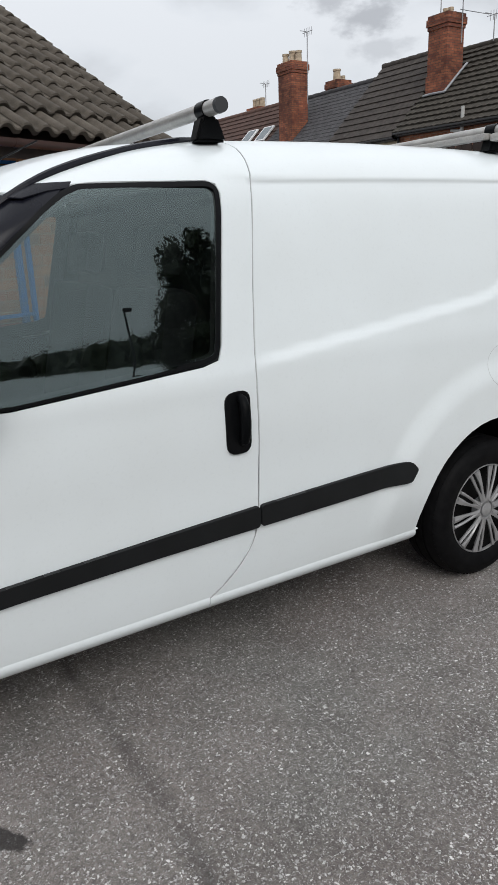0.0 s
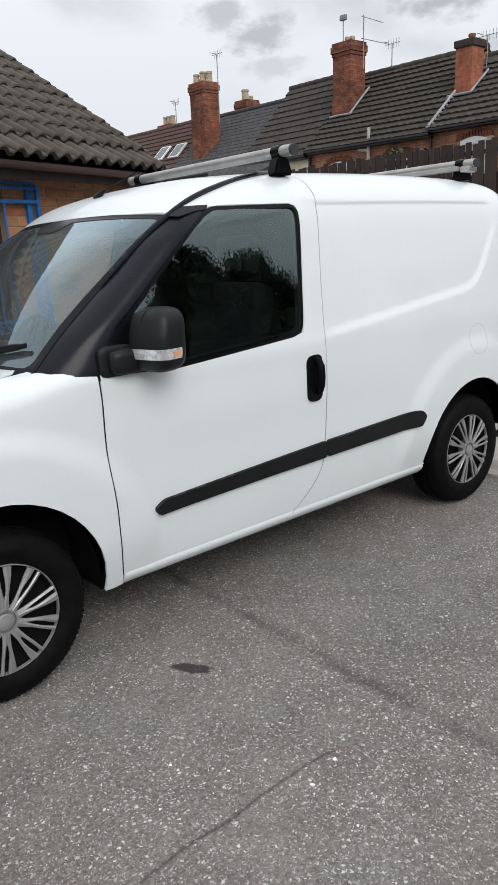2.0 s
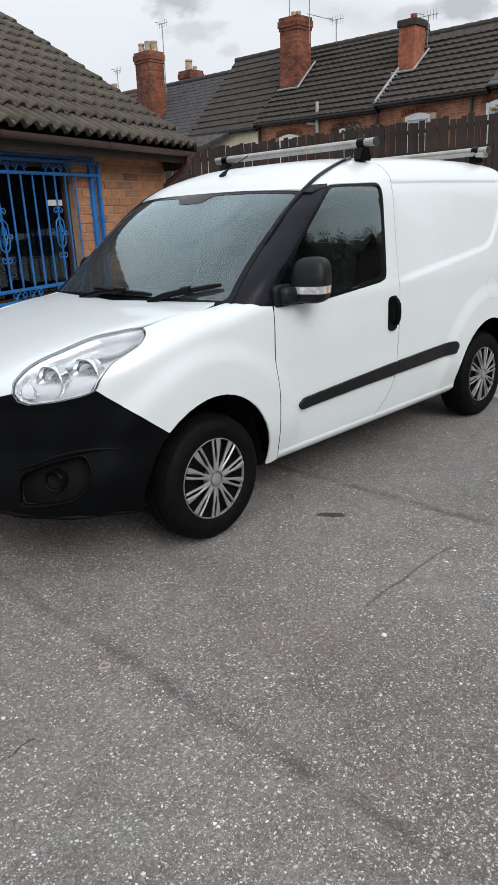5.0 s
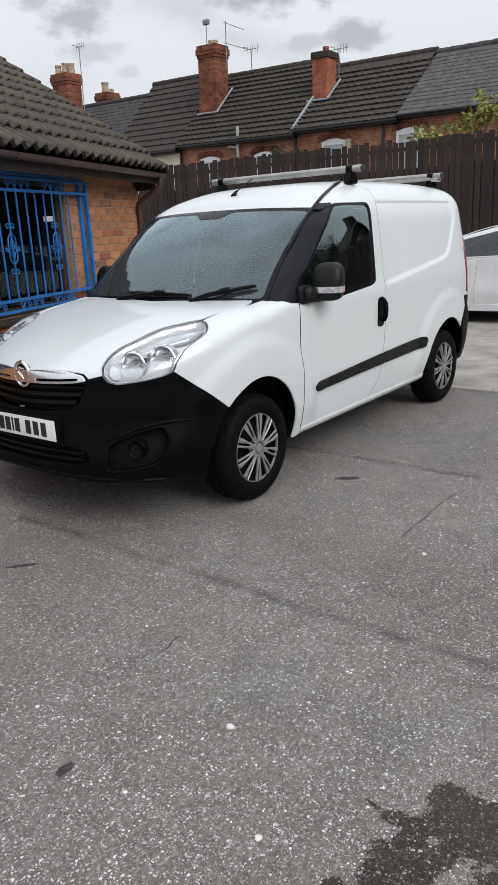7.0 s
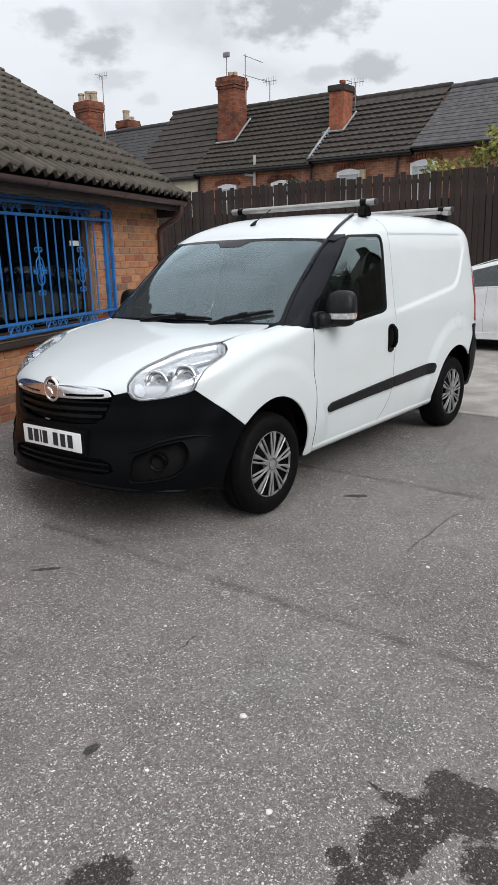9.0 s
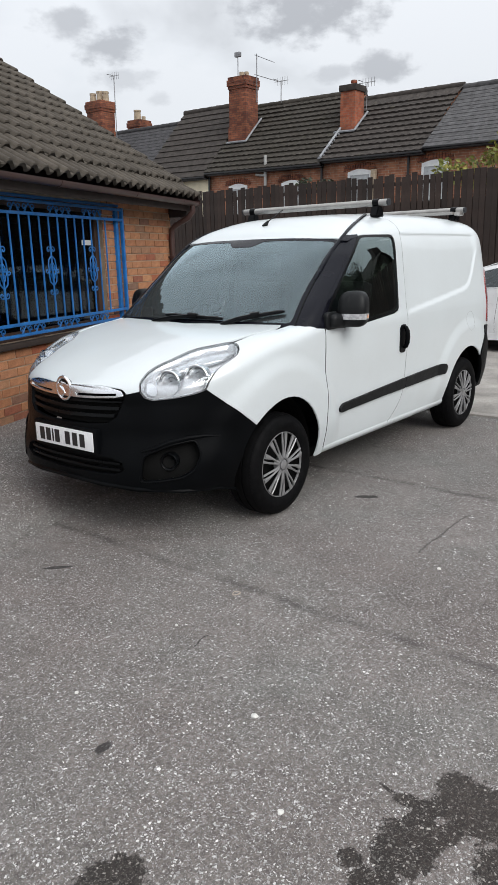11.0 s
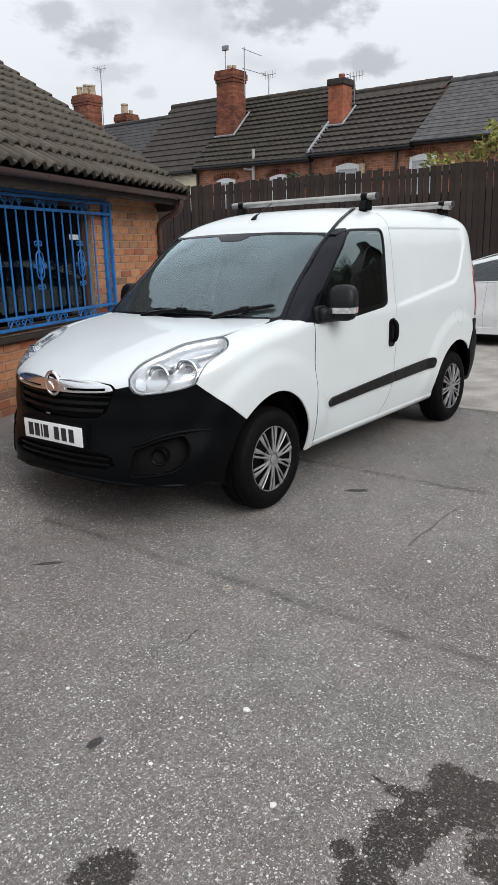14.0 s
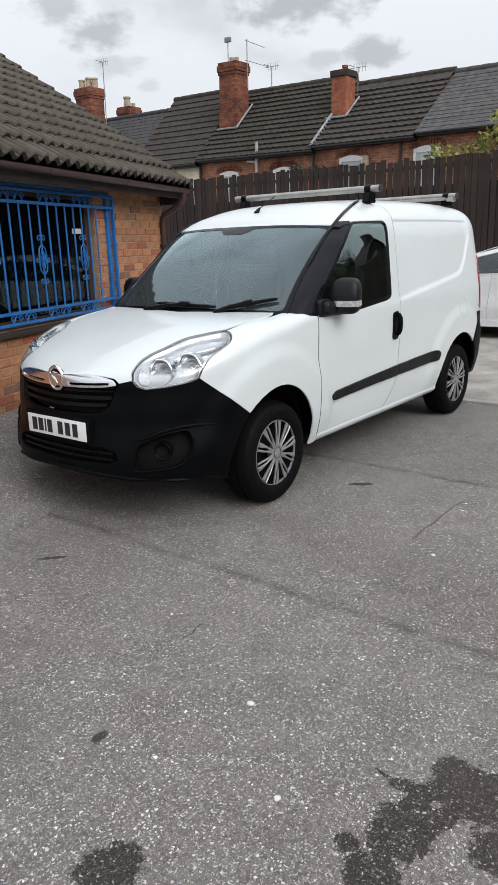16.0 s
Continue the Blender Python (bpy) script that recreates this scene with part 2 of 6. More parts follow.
    oil = most([spot(0.568, -1.135, 0.080, 0.034, -55, 1.5, 0.2), spot(-2.12, -1.665, 0.036, 0.022, 10, 1.2, 0.2), spot(-1.327, -0.367, 0.085, 0.020, -44, 0.35, 0.2), spot(-0.50, 0.74, 0.05, 0.03, -20, 0.6, 0.3), line(py, -1.47, 0.006, -1.48, -1.38, px, 0.3)])
    c = n.mix(n.math("MULTIPLY", wet, 0.90), c, n.mix(1.0, n.mix(1.0, c, c, "MULTIPLY"), (0.80, 0.76, 0.72), "MULTIPLY"))
    c = n.mix(n.math("MULTIPLY", oil, 0.85), c, (0.022, 0.020, 0.020))
    n.to("Base Color", c)
    n.to("Roughness", n.ramp(wet, (0.0, 0.86), (1.0, 0.62)))
    n.bsdf.inputs["Specular IOR Level"].default_value = 0.3
    n.bump(n.noise(200.0, 3.0, 0.7), 0.6, 0.006)
    return n.mat


def brick_courses(name, reds, mortar, plan=(0.215, 0.065)):
    """Brickwork seen from far off: courses by texture, in the plane of the wall (y or x across, z up)."""
    n = Nodes(name)
    xyz = n.add("SeparateXYZ", {0: n.coords})
    flat = n.add("CombineXYZ", {0: n.math("ADD", xyz.outputs[0], xyz.outputs[1]), 1: xyz.outputs[2]})
    b = n.add("TexBrick", {"Vector": flat.outputs[0]}, Scale=1.0, Color1=(*reds[0], 1), Color2=(*reds[1], 1), Mortar=(*mortar, 1))
    for k, v in (("Brick Width", plan[0] + 0.01), ("Row Height", plan[1] + 0.01), ("Mortar Size", 0.006), ("Mortar Smooth", 0.2), ("Bias", -0.1)):
        b.inputs[k].default_value = v
    soot = n.ramp(n.noise(0.9, 6.0, 0.6), (0.30, 0.40), (0.60, 1.12))
    spots = n.ramp(n.noise(7.0, 4.0), (0.3, 0.75), (0.7, 1.2))
    n.to("Base Color", n.mix(1.0, n.mix(1.0, b.outputs["Color"], soot, "MULTIPLY"), spots, "MULTIPLY"))
    n.bsdf.inputs["Roughness"].default_value = 0.92
    n.bump(b.outputs["Fac"], -0.4, 0.01)
    return n.mat


def near_brick():
    n = Nodes("orange_brick")
    tone = n.ramp(n.each(), (0.0, (0.34, 0.145, 0.070)), (0.35, (0.43, 0.200, 0.098)), (0.62, (0.36, 0.165, 0.085)), (0.80, (0.33, 0.080, 0.036)), (0.90, (0.20, 0.115, 0.078)), (1.0, (0.46, 0.225, 0.110)))
    c = n.mix(1.0, tone, n.ramp(n.noise(14.0, 5.0, 0.65), (0.28, 0.72), (0.72, 1.22)), "MULTIPLY")
    c = n.mix(1.0, c, n.ramp(n.noise(110.0, 3.0), (0.3, 0.8), (0.7, 1.15)), "MULTIPLY")
    n.to("Base Color", c)
    n.bsdf.inputs["Roughness"].default_value = 0.9
    n.bump(n.noise(90.0, 4.0, 0.65), 0.5, 0.006)
    return n.mat


def roof_tile(name, tone, moss, random=0.17):
    n = Nodes(name)
    c = n.mix(1.0, tone, n.ramp(n.noise(5.0, 6.0, 0.62), (0.28, 0.54), (0.72, 1.42)), "MULTIPLY")
    c = n.mix(1.0, c, n.ramp(n.noise(140.0, 3.0, 0.7), (0.28, 0.72), (0.72, 1.28)), "MULTIPLY")
    c = n.mix(1.0, c, n.ramp(n.each(), (0.0, 1 - random), (1.0, 1 + random)), "MULTIPLY")
    c = n.mix(n.ramp(n.noise(2.4, 5.0, 0.6), (0.62, 0.0), (0.78, 0.55)), c, moss)
    n.to("Base Color", c)
    n.bsdf.inputs["Roughness"].default_value = 0.9
    n.bsdf.inputs["Specular IOR Level"].default_value = 0.3
    n.bump(n.noise(120.0, 4.0, 0.7), 0.5, 0.006)
    return n.mat


def tyre_rubber():
    n = Nodes("tyre_rubber")
    n.to("Base Color", n.ramp(n.noise(30.0, 4.0), (0.3, (0.0025, 0.0026, 0.003)), (0.7, (0.006, 0.006, 0.0065))))
    n.bsdf.inputs["Roughness"].default_value = 0.62
    n.bsdf.inputs["Specular IOR Level"].default_value = 0.07
    n.bump(n.noise(160.0, 2.0), 0.15, 0.002)
    return n.mat


def leaf_green(name, dark, light):
    n = Nodes(name)
    r = n.add("NewGeometry").outputs["Random Per Island"]
    n.to("Base Color", n.ramp(r, (0.0, dark), (1.0, light)))
    n.bsdf.inputs["Roughness"].default_value = 0.6
    return n.mat


M_PAINT = van_paint()
M_PLASTIC = plain("black_textured_plastic", (0.0026, 0.0030, 0.0036), 0.40, vary=0.25, scale=5, grain=380, relief=0.14, spec=0.06)
M_TRIM = plain("black_smooth_trim", (0.0032, 0.0036, 0.0042), 0.34, spec=0.12, vary=0.2, grain=300, relief=0.05)
M_SLAT = plain("satin_black_grille", (0.0030, 0.0034, 0.004), 0.30, vary=0.15, grain=240, relief=0.03, spec=0.12)
M_MOULD = plain("dark_grey_moulding_plastic", (0.0068, 0.0076, 0.0084), 0.48, vary=0.2, scale=7, grain=380, relief=0.12, spec=0.25)
M_PILLAR = plain("dark_grey_pillar_paint", (0.0060, 0.0064, 0.0105), 0.24, vary=0.12, scale=3, grain=200, relief=0.01, spec=0.18)
M_GLASS = tinted_glass("dark_side_glass", (0.56, 0.61, 0.60), 2.2, shine=(0.80, 0.96, 0.95))
# the film is dust haze plus a pale stand-in for reflected sky
M_SCREEN = tinted_glass("windscreen_glass", (0.60, 0.74, 0.76), 1.8, film=0.055, shine=(0.74, 0.93, 1.0))
M_LENS = tinted_glass("clear_lamp_lens", (0.97, 0.975, 0.98), 0.5, film=0.06)
M_CHROME = plain("chrome", (0.85, 0.86, 0.88), 0.21, 1.0, vary=0.05, relief=0.0)
M_SILVER = plain("silver_wheel_trim", (0.31, 0.31, 0.315), 0.38, 0.50, vary=0.12, scale=14, grain=220, relief=0.04)
M_REFLECTOR = plain("lamp_reflector", (0.82, 0.83, 0.85), 0.07, 1.0, vary=0.08, relief=0.0)
M_LAMPGREY = plain("lamp_inner_grey", (0.66, 0.67, 0.69), 0.20, 0.65, vary=0.1, relief=0.0)
M_LAMPIN = plain("lamp_inner_silver", (0.70, 0.71, 0.73), 0.20, 0.75, vary=0.1, relief=0.0)
M_GAP = plain("grey_panel_gap", (0.40, 0.41, 0.415), 0.8, relief=0.0, spec=0.1)
M_RED = plain("red_lamp_plastic", (0.20, 0.006, 0.008), 0.15, vary=0.1, relief=0.0, coat=0.6)
M_STRIP = plain("clear_indicator_plastic", (0.62, 0.63, 0.65), 0.16, 0.45, vary=0.35, scale=60, grain=300, relief=0.1, coat=0.5)
M_AMBER = plain("amber_bulb", (0.72, 0.34, 0.16), 0.3, vary=0.05, relief=0.0)
M_RUBBER = tyre_rubber()
# black of the underbody, also painted shade behind openings and gaps
M_DARK = plain("black_underbody_and_recess_shade", (0.004, 0.004, 0.004), 0.85, relief=0.05, spec=0.15)
M_SEAT = plain("dark_grey_seat_cloth", (0.018, 0.019, 0.022), 0.9, vary=0.2, grain=260)
M_DASH = plain("grey_dashboard", (0.026, 0.028, 0.032), 0.62, vary=0.12, grain=240)
M_BAR = plain("dull_aluminium_bar", (0.38, 0.37, 0.355), 0.42, 0.55, vary=0.2, scale=9, grain=160, relief=0.05)
M_PLATE = plain("white_number_plate", (0.80, 0.81, 0.82), 0.3, vary=0.05, relief=0.0)
M_INK = plain("black_plate_bars", (0.015, 0.015, 0.017), 0.4, vary=0.1, relief=0.0)
M_ASPHALT = asphalt()
M_RING = plain("pale_brown_rubber", (0.42, 0.36, 0.30), 0.7, relief=0.0)
M_STONE = plain("pale_chipping", (0.62, 0.61, 0.58), 0.85, relief=0.2)
M_CONCRETE = plain("worn_concrete", (0.29, 0.272, 0.250), 0.88, vary=0.34, scale=2.2, grain=70, relief=0.35)
M_BRICK = near_brick()
M_MORTAR = plain("grey_mortar", (0.36, 0.275, 0.200), 0.95, vary=0.2, scale=8, grain=120, relief=0.4)
M_TILE = roof_tile("brown_concrete_tile", (0.070, 0.060, 0.049), (0.078, 0.076, 0.046))
M_GUTTER = plain("brown_gutter_plastic", (0.058, 0.031, 0.027), 0.35, vary=0.2, scale=4, relief=0.03)
M_TIMBER = plain("dark_brown_timber", (0.030, 0.019, 0.015), 0.7, vary=0.3, scale=5, grain=90, relief=0.2)
M_FRAME = plain("brown_window_timber", (0.050, 0.026, 0.018), 0.6, vary=0.25, scale=6, grain=100, relief=0.15)
M_BLUE = plain("blue_gloss_paint", (0.012, 0.135, 0.40), 0.42, vary=0.25, scale=9, grain=160, relief=0.12)
M_FENCE = plain("dark_stained_fence_board", (0.027, 0.0165, 0.013), 0.82, vary=0.35, scale=2.5, grain=60, relief=0.3, random_by_object=0.35)
M_HOUSE = brick_courses("terrace_brick", ((0.26, 0.10, 0.058), (0.36, 0.15, 0.08)), (0.30, 0.235, 0.18))
M_STACK = brick_courses("chimney_brick", ((0.150, 0.044, 0.025), (0.285, 0.098, 0.048)), (0.06, 0.048, 0.042))
M_REDSTACK = brick_courses("new_red_chimney_brick", ((0.30, 0.080, 0.040), (0.38, 0.125, 0.062)), (0.20, 0.13, 0.10))
M_NET = plain("pale_net_curtain", (0.42, 0.44, 0.46), 0.5, vary=0.3, scale=5, relief=0.0)
# brick darkened in its colour to stand as a backlit silhouette
M_BACKLITBRICK = plain("backlit_dark_brick", (0.030, 0.022, 0.019), 0.92, vary=0.3, scale=4, grain=40, relief=0.3)
M_FARTILE = roof_tile("far_brown_tile", (0.047, 0.040, 0.036), (0.075, 0.070, 0.045))
M_MOSSTILE = roof_tile("far_mossy_tile", (0.047, 0.041, 0.034), (0.076, 0.073, 0.043))
M_REDTILE = roof_tile("far_red_tile", (0.080, 0.046, 0.037), (0.07, 0.06, 0.045))
M_SLATE = roof_tile("grey_slate", (0.078, 0.076, 0.078), (0.08, 0.08, 0.07))
M_DARKSLATE = roof_tile("dark_slate", (0.050, 0.049, 0.052), (0.06, 0.06, 0.05))
M_CREAM = plain("cream_render", (0.70, 0.63, 0.47), 0.9, vary=0.15, scale=1.5, grain=60, relief=0.2)
M_LEAD = plain("weathered_lead", (0.27, 0.28, 0.30), 0.6, 0.2, vary=0.2, scale=5, relief=0.1)
M_PVC = plain("white_window_plastic", (0.72, 0.73, 0.74), 0.35, vary=0.08, relief=0.0)
M_PIPE = plain("black_rainwater_pipe", (0.018, 0.018, 0.020), 0.45, relief=0.0)
M_GREYPIPE = plain("grey_vent_pipe", (0.36, 0.36, 0.35), 0.5, relief=0.05)
M_POT = plain("buff_chimney_pot", (0.36, 0.29, 0.21), 0.9, vary=0.3, scale=8, relief=0.2)
M_STEEL = plain("aerial_steel", (0.22, 0.22, 0.23), 0.45, 0.6, relief=0.0)
M_LEAF = leaf_green("tree_leaf", (0.012, 0.018, 0.008), (0.034, 0.046, 0.018))
M_SHRUB = leaf_green("shrub_leaf", (0.10, 0.13, 0.025), (0.30, 0.28, 0.06))
M_BARK = plain("bark", (0.09, 0.07, 0.055), 0.95, vary=0.3, scale=12, relief=0.5)
M_CARPAINT = plain("white_car_paint", (0.76, 0.77, 0.79), 0.3, vary=0.03, relief=0.0, coat=0.6)
M_CARGLASS = tinted_glass("car_glass", (0.18, 0.20, 0.22), 1.3)
# near-black: the shade of the room indoors is put into its colour
M_ROOMSHADE = plain("room_shade_colour", (0.022, 0.021, 0.022), 0.9, relief=0.0)
M_PANE = tinted_glass("window_pane", (0.40, 0.43, 0.45), 0.08)
M_LABEL = plain("white_paper_label", (0.75, 0.76, 0.74), 0.7, vary=0.05, relief=0.0)

# ---- building blocks ----
def thing(name, label, category, group="", at=(0, 0, 0), turn=0.0):
    ob = new(name)
    ob.matrix_basis = pose(*at, 0, 0, turn)
    return tagged(ob, label, category, group)


def mesh_of(name, bm, material, smooth_below=40.0):
    me = bpy.data.meshes.new(name)
    bm.normal_update()
    if smooth_below:
        for f in bm.faces:
            f.smooth = True
        for e in bm.edges:
            e.smooth = len(e.link_faces) == 2 and e.calc_face_angle(0) < radians(smooth_below)
    bm.to_mesh(me)
    bm.free()
    me.materials.append(material)
    return me


def part(name, bm, material, parent, label="", smooth_below=40.0):
    ob = new(name, bm if isinstance(bm, bpy.types.Mesh) else mesh_of(name, bm, material, smooth_below))
    ob.parent = parent
    return tagged(ob, label)


def place(name, bm, material, label, category, kind="", group="", smooth_below=40.0):
    return tagged(new(name, mesh_of(name, bm, material, smooth_below)), label, category, group, kind)


def box(bm, lo, hi, bevel=0.0, m=None):
    c = [(a + b) / 2 for a, b in zip(lo, hi)]
    s = [abs(b - a) for a, b in zip(lo, hi)]
    g = bmesh.ops.create_cube(bm, size=1, matrix=Matrix.Translation(c) @ Matrix.Diagonal((*s, 1)))
    vs = g["verts"]
    if bevel:
        es = list({e for v in vs for e in v.link_edges})
        r = bmesh.ops.bevel(bm, geom=es, offset=bevel, segments=2, affect="EDGES", profile=0.6)
        vs = list({v for f in r["faces"] for v in f.verts} | {v for v in vs if v.is_valid})
        seen, todo = set(vs), list(vs)
        while todo:
            for e in todo.pop().link_edges:
                for v in e.verts:
                    if v not in seen:
                        seen.add(v)
                        todo.append(v)
        vs = list(seen)
    if m:
        bmesh.ops.transform(bm, matrix=m, verts=vs)
    return bm


def boxes(*items, bevel=0.0):
    bm = bmesh.new()
    for lo, hi in items:
        box(bm, lo, hi, bevel)
    return bm


def cylinder(bm, a, b, r, r2=None, n=20, caps=True):
    a, b = Vector(a), Vector(b)
    m = Matrix.Translation((a + b) / 2) @ (b - a).to_track_quat("Z", "Y").to_matrix().to_4x4()
    bmesh.ops.create_cone(bm, cap_ends=caps, segments=n, radius1=r, radius2=r if r2 is None else r2, depth=(b - a).length, matrix=m)
    return bm


def tube(bm, points, r, n=8, closed=False):
    """A round rod along a line of points."""
    pts = [Vector(p) for p in points]
    rings, side_way = [], None
    for i, p in enumerate(pts):
        a = pts[i - 1] if i or closed else p
        b = pts[(i + 1) % len(pts)] if i + 1 < len(pts) or closed else p
        way = (b - a).normalized()
        if side_way is None:
            side_way = way.orthogonal().normalized()
        side_way = (side_way - way * side_way.dot(way)).normalized()
        third = way.cross(side_way)
        rad = r[i] if isinstance(r, (list, tuple)) else r
        rings.append([bm.verts.new(p + rad * (math.cos(t) * side_way + math.sin(t) * third)) for t in (2 * math.pi * k / n for k in range(n))])
    for i in range(len(rings) if closed else len(rings) - 1):
        a, b = rings[i], rings[(i + 1) % len(rings)]
        for k in range(n):
            bm.faces.new((a[k], a[(k + 1) % n], b[(k + 1) % n], b[k]))
    if not closed:
        bm.faces.new(rings[0][::-1])
        bm.faces.new(rings[-1])
    return bm


def sweep(bm, points, section, m=None):
    """A closed section of (out, up) pairs carried along level points; out is to the right of the way."""
    rings = []
    for i, p in enumerate(points):
        a, b = Vector(points[max(i - 1, 0)]), Vector(points[min(i + 1, len(points) - 1)])
        w = (b - a).normalized()
        r = w.cross(Vector((0, 0, 1))).normalized()
        u = r.cross(w)
        rings.append([bm.verts.new(Vector(p) + r * o + u * h) for o, h in section])
    n = len(section)
    for a, b in zip(rings, rings[1:]):
        for k in range(n):
            bm.faces.new((a[k], a[(k + 1) % n], b[(k + 1) % n], b[k]))
    bm.faces.new(rings[0][::-1])
    bm.faces.new(rings[-1])
    bmesh.ops.recalc_face_normals(bm, faces=bm.faces)
    return bm


def spin(bm, profile, centre, axis_y=1, n=48):
    """A profile of (radius, y) pairs turned about the y axis through centre."""
    rings = [[bm.verts.new((centre[0] + r * math.cos(t), centre[1] + y, centre[2] + r * math.sin(t))) for t in (2 * math.pi * k / n for k in range(n))] for r, y in profile]
    for a, b in zip(rings, rings[1:]):
        for k in range(n):
            bm.faces.new((a[k], a[(k + 1) % n], b[(k + 1) % n], b[k]))
    return bm


def within(loop, x, y):
    """Which of the points x, y lie inside the closed loop."""
    inside = np.zeros(len(x), bool)
    for (x0, y0), (x1, y1) in zip(loop, loop[1:] + loop[:1]):
        if y0 != y1:
            inside ^= ((y0 > y) != (y1 > y)) & (x < (x1 - x0) * (y - y0) / (y1 - y0) + x0)
    return inside


def rounded(loop, turns=2):
    """The loop with its corners cut round."""
    for _ in range(turns):
        loop = [q for (x0, y0), (x1, y1) in zip(loop, loop[1:] + loop[:1]) for q in ((0.75 * x0 + 0.25 * x1, 0.75 * y0 + 0.25 * y1), (0.25 * x0 + 0.75 * x1, 0.25 * y0 + 0.75 * y1))]
    return loop


def fillet(loop, r):
    """The loop with every corner rounded by about r."""
    res = []
    for i, (x, y) in enumerate(loop):
        p, a, b = Vector((x, y)), Vector(loop[i - 1]), Vector(loop[(i + 1) % len(loop)])
        s = p + (a - p).normalized() * min(r, (a - p).length * 0.45)
        e = p + (b - p).normalized() * min(r, (b - p).length * 0.45)
        for t in (0.0, 0.25, 0.5, 0.75, 1.0):
            q = s * (1 - t) ** 2 + p * 2 * t * (1 - t) + e * t * t
            res.append((q.x, q.y))
    return res


def flow(points, k=4):
    """A smooth line through the points."""
    res = []
    for i in range(len(points) - 1):
        p0, p1, p2, p3 = (Vector(points[min(max(j, 0), len(points) - 1)]) for j in (i - 1, i, i + 1, i + 2))
        for n in range(k):
            t = n / k
            q = 0.5 * (2 * p1 + (p2 - p0) * t + (2 * p0 - 5 * p1 + 4 * p2 - p3) * t * t + (3 * p1 - p0 - 3 * p2 + p3) * t**3)
            res.append((q.x, q.y))
    return res + [tuple(points[-1])]


def superbox(bm, radii, power, m, keep=None, n=40):
    """A rounded box (superellipsoid) with the given half sizes; keep picks faces by their middle, in box coordinates from -1 to 1."""
    g = bmesh.ops.create_uvsphere(bm, u_segments=n, v_segments=n // 2, radius=1.0)
    for v in g["verts"]:
        k = sum(abs(c) ** power for c in v.co) ** (-1 / power)
        v.co *= k
    if keep:
        faces = {f for v in g["verts"] for f in v.link_faces}
        bmesh.ops.delete(bm, geom=[f for f in faces if not keep(f.calc_center_median())], context="FACES")
    vs = [v for v in g["verts"] if v.is_valid]
    bmesh.ops.transform(bm, matrix=m @ Matrix.Diagonal((*radii, 1)), verts=vs)
    return bm


def spaced(loop, step):
    res = []
    for (x0, y0), (x1, y1) in zip(loop, loop[1:] + loop[:1]):
        k = max(1, round(math.hypot(x1 - x0, y1 - y0) / step))
        res += [(x0 + (x1 - x0) * i / k, y0 + (y1 - y0) * i / k) for i in range(k)]
    return res


def sheet(pieces, step=0.03, depth=0.012, lift=0.0, heart=(1.2, 0.0, 0.85)):
    """A curved panel. pieces: (loop, form, holes, flip) with loops in the form's two coordinates; flip mirrors it to the far side.
    Its rim is turned in by depth, and the whole stands off its form by lift."""
    from mathutils.geometry import delaunay_2d_cdt
    verts, faces, normals = [], [], []
    for loop, form, holes, flip in pieces:
        rings = [spaced(loop, step)] + [spaced(h, step) for h in holes]
        pts, edges = [], []
        for ring in rings:
            edges += [(len(pts) + i, len(pts) + (i + 1) % len(ring)) for i in range(len(ring))]
            pts += ring
        rim = np.array(pts)
        lo, hi = rim.min(0), rim.max(0)
        gx, gy = np.meshgrid(np.arange(lo[0], hi[0], step), np.arange(lo[1], hi[1], step))
        gx, gy = gx.ravel(), gy.ravel()
        keep = within(rings[0], gx, gy)
        for h in rings[1:]:
            keep &= ~within(h, gx, gy)
        gx, gy = gx[keep], gy[keep]
        near = np.min((gx[:, None] - rim[:, 0]) ** 2 + (gy[:, None] - rim[:, 1]) ** 2, axis=1) if len(gx) else np.zeros(0)
        inner = [(a, b) for a, b, d in zip(gx, gy, near) if d > (0.55 * step) ** 2]
        vs, _, fs, _, _, _ = delaunay_2d_cdt([Vector(p) for p in pts + inner], edges, [], 0, 1e-5)
        cx = np.array([sum(vs[i][0] for i in f) / 3 for f in fs])
        cy = np.array([sum(vs[i][1] for i in f) / 3 for f in fs])
        ok = within(rings[0], cx, cy)
        for h in rings[1:]:
            ok &= ~within(h, cx, cy)
        start, sgn = len(verts), -1.0 if flip else 1.0
        for a, b in vs:
            p = Vector(form(a, b))
            du, dv = Vector(form(a + 2e-3, b)) - Vector(form(a - 2e-3, b)), Vector(form(a, b + 2e-3)) - Vector(form(a, b - 2e-3))
            nrm = du.cross(dv)
            nrm = nrm.normalized() if nrm.length > 1e-12 else (p - Vector(heart)).normalized()
            if nrm.dot(p - Vector(heart)) < 0:
                nrm = -nrm
            p = p + nrm * lift
            verts.append(Vector((p.x, p.y * sgn, p.z)))
            normals.append(Vector((nrm.x, nrm.y * sgn, nrm.z)))
        edge_use = {}
        for f, k in zip(fs, ok):
            if not k:
                continue
            i, j, l = (start + v for v in f)
            if (verts[j] - verts[i]).cross(verts[l] - verts[i]).dot(normals[i]) < 0:
                j, l = l, j
            faces.append((i, j, l))
            for e in ((i, j), (j, l), (l, i)):
                edge_use[e] = edge_use.get(e, 0) + 1
        if depth:
            for (i, j) in [e for e in edge_use if (e[1], e[0]) not in edge_use]:
                k = len(verts)
                out_way = (verts[j] - verts[i]).cross(normals[i]).normalized()
                verts += [verts[i].copy(), verts[j].copy(), verts[j] - normals[j] * depth, verts[i] - normals[i] * depth]
                normals += [(normals[i] + out_way).normalized(), (normals[j] + out_way).normalized(), out_way, out_way]
                faces.append((k + 1, k, k + 3, k + 2))
    me = bpy.data.meshes.new("panel")
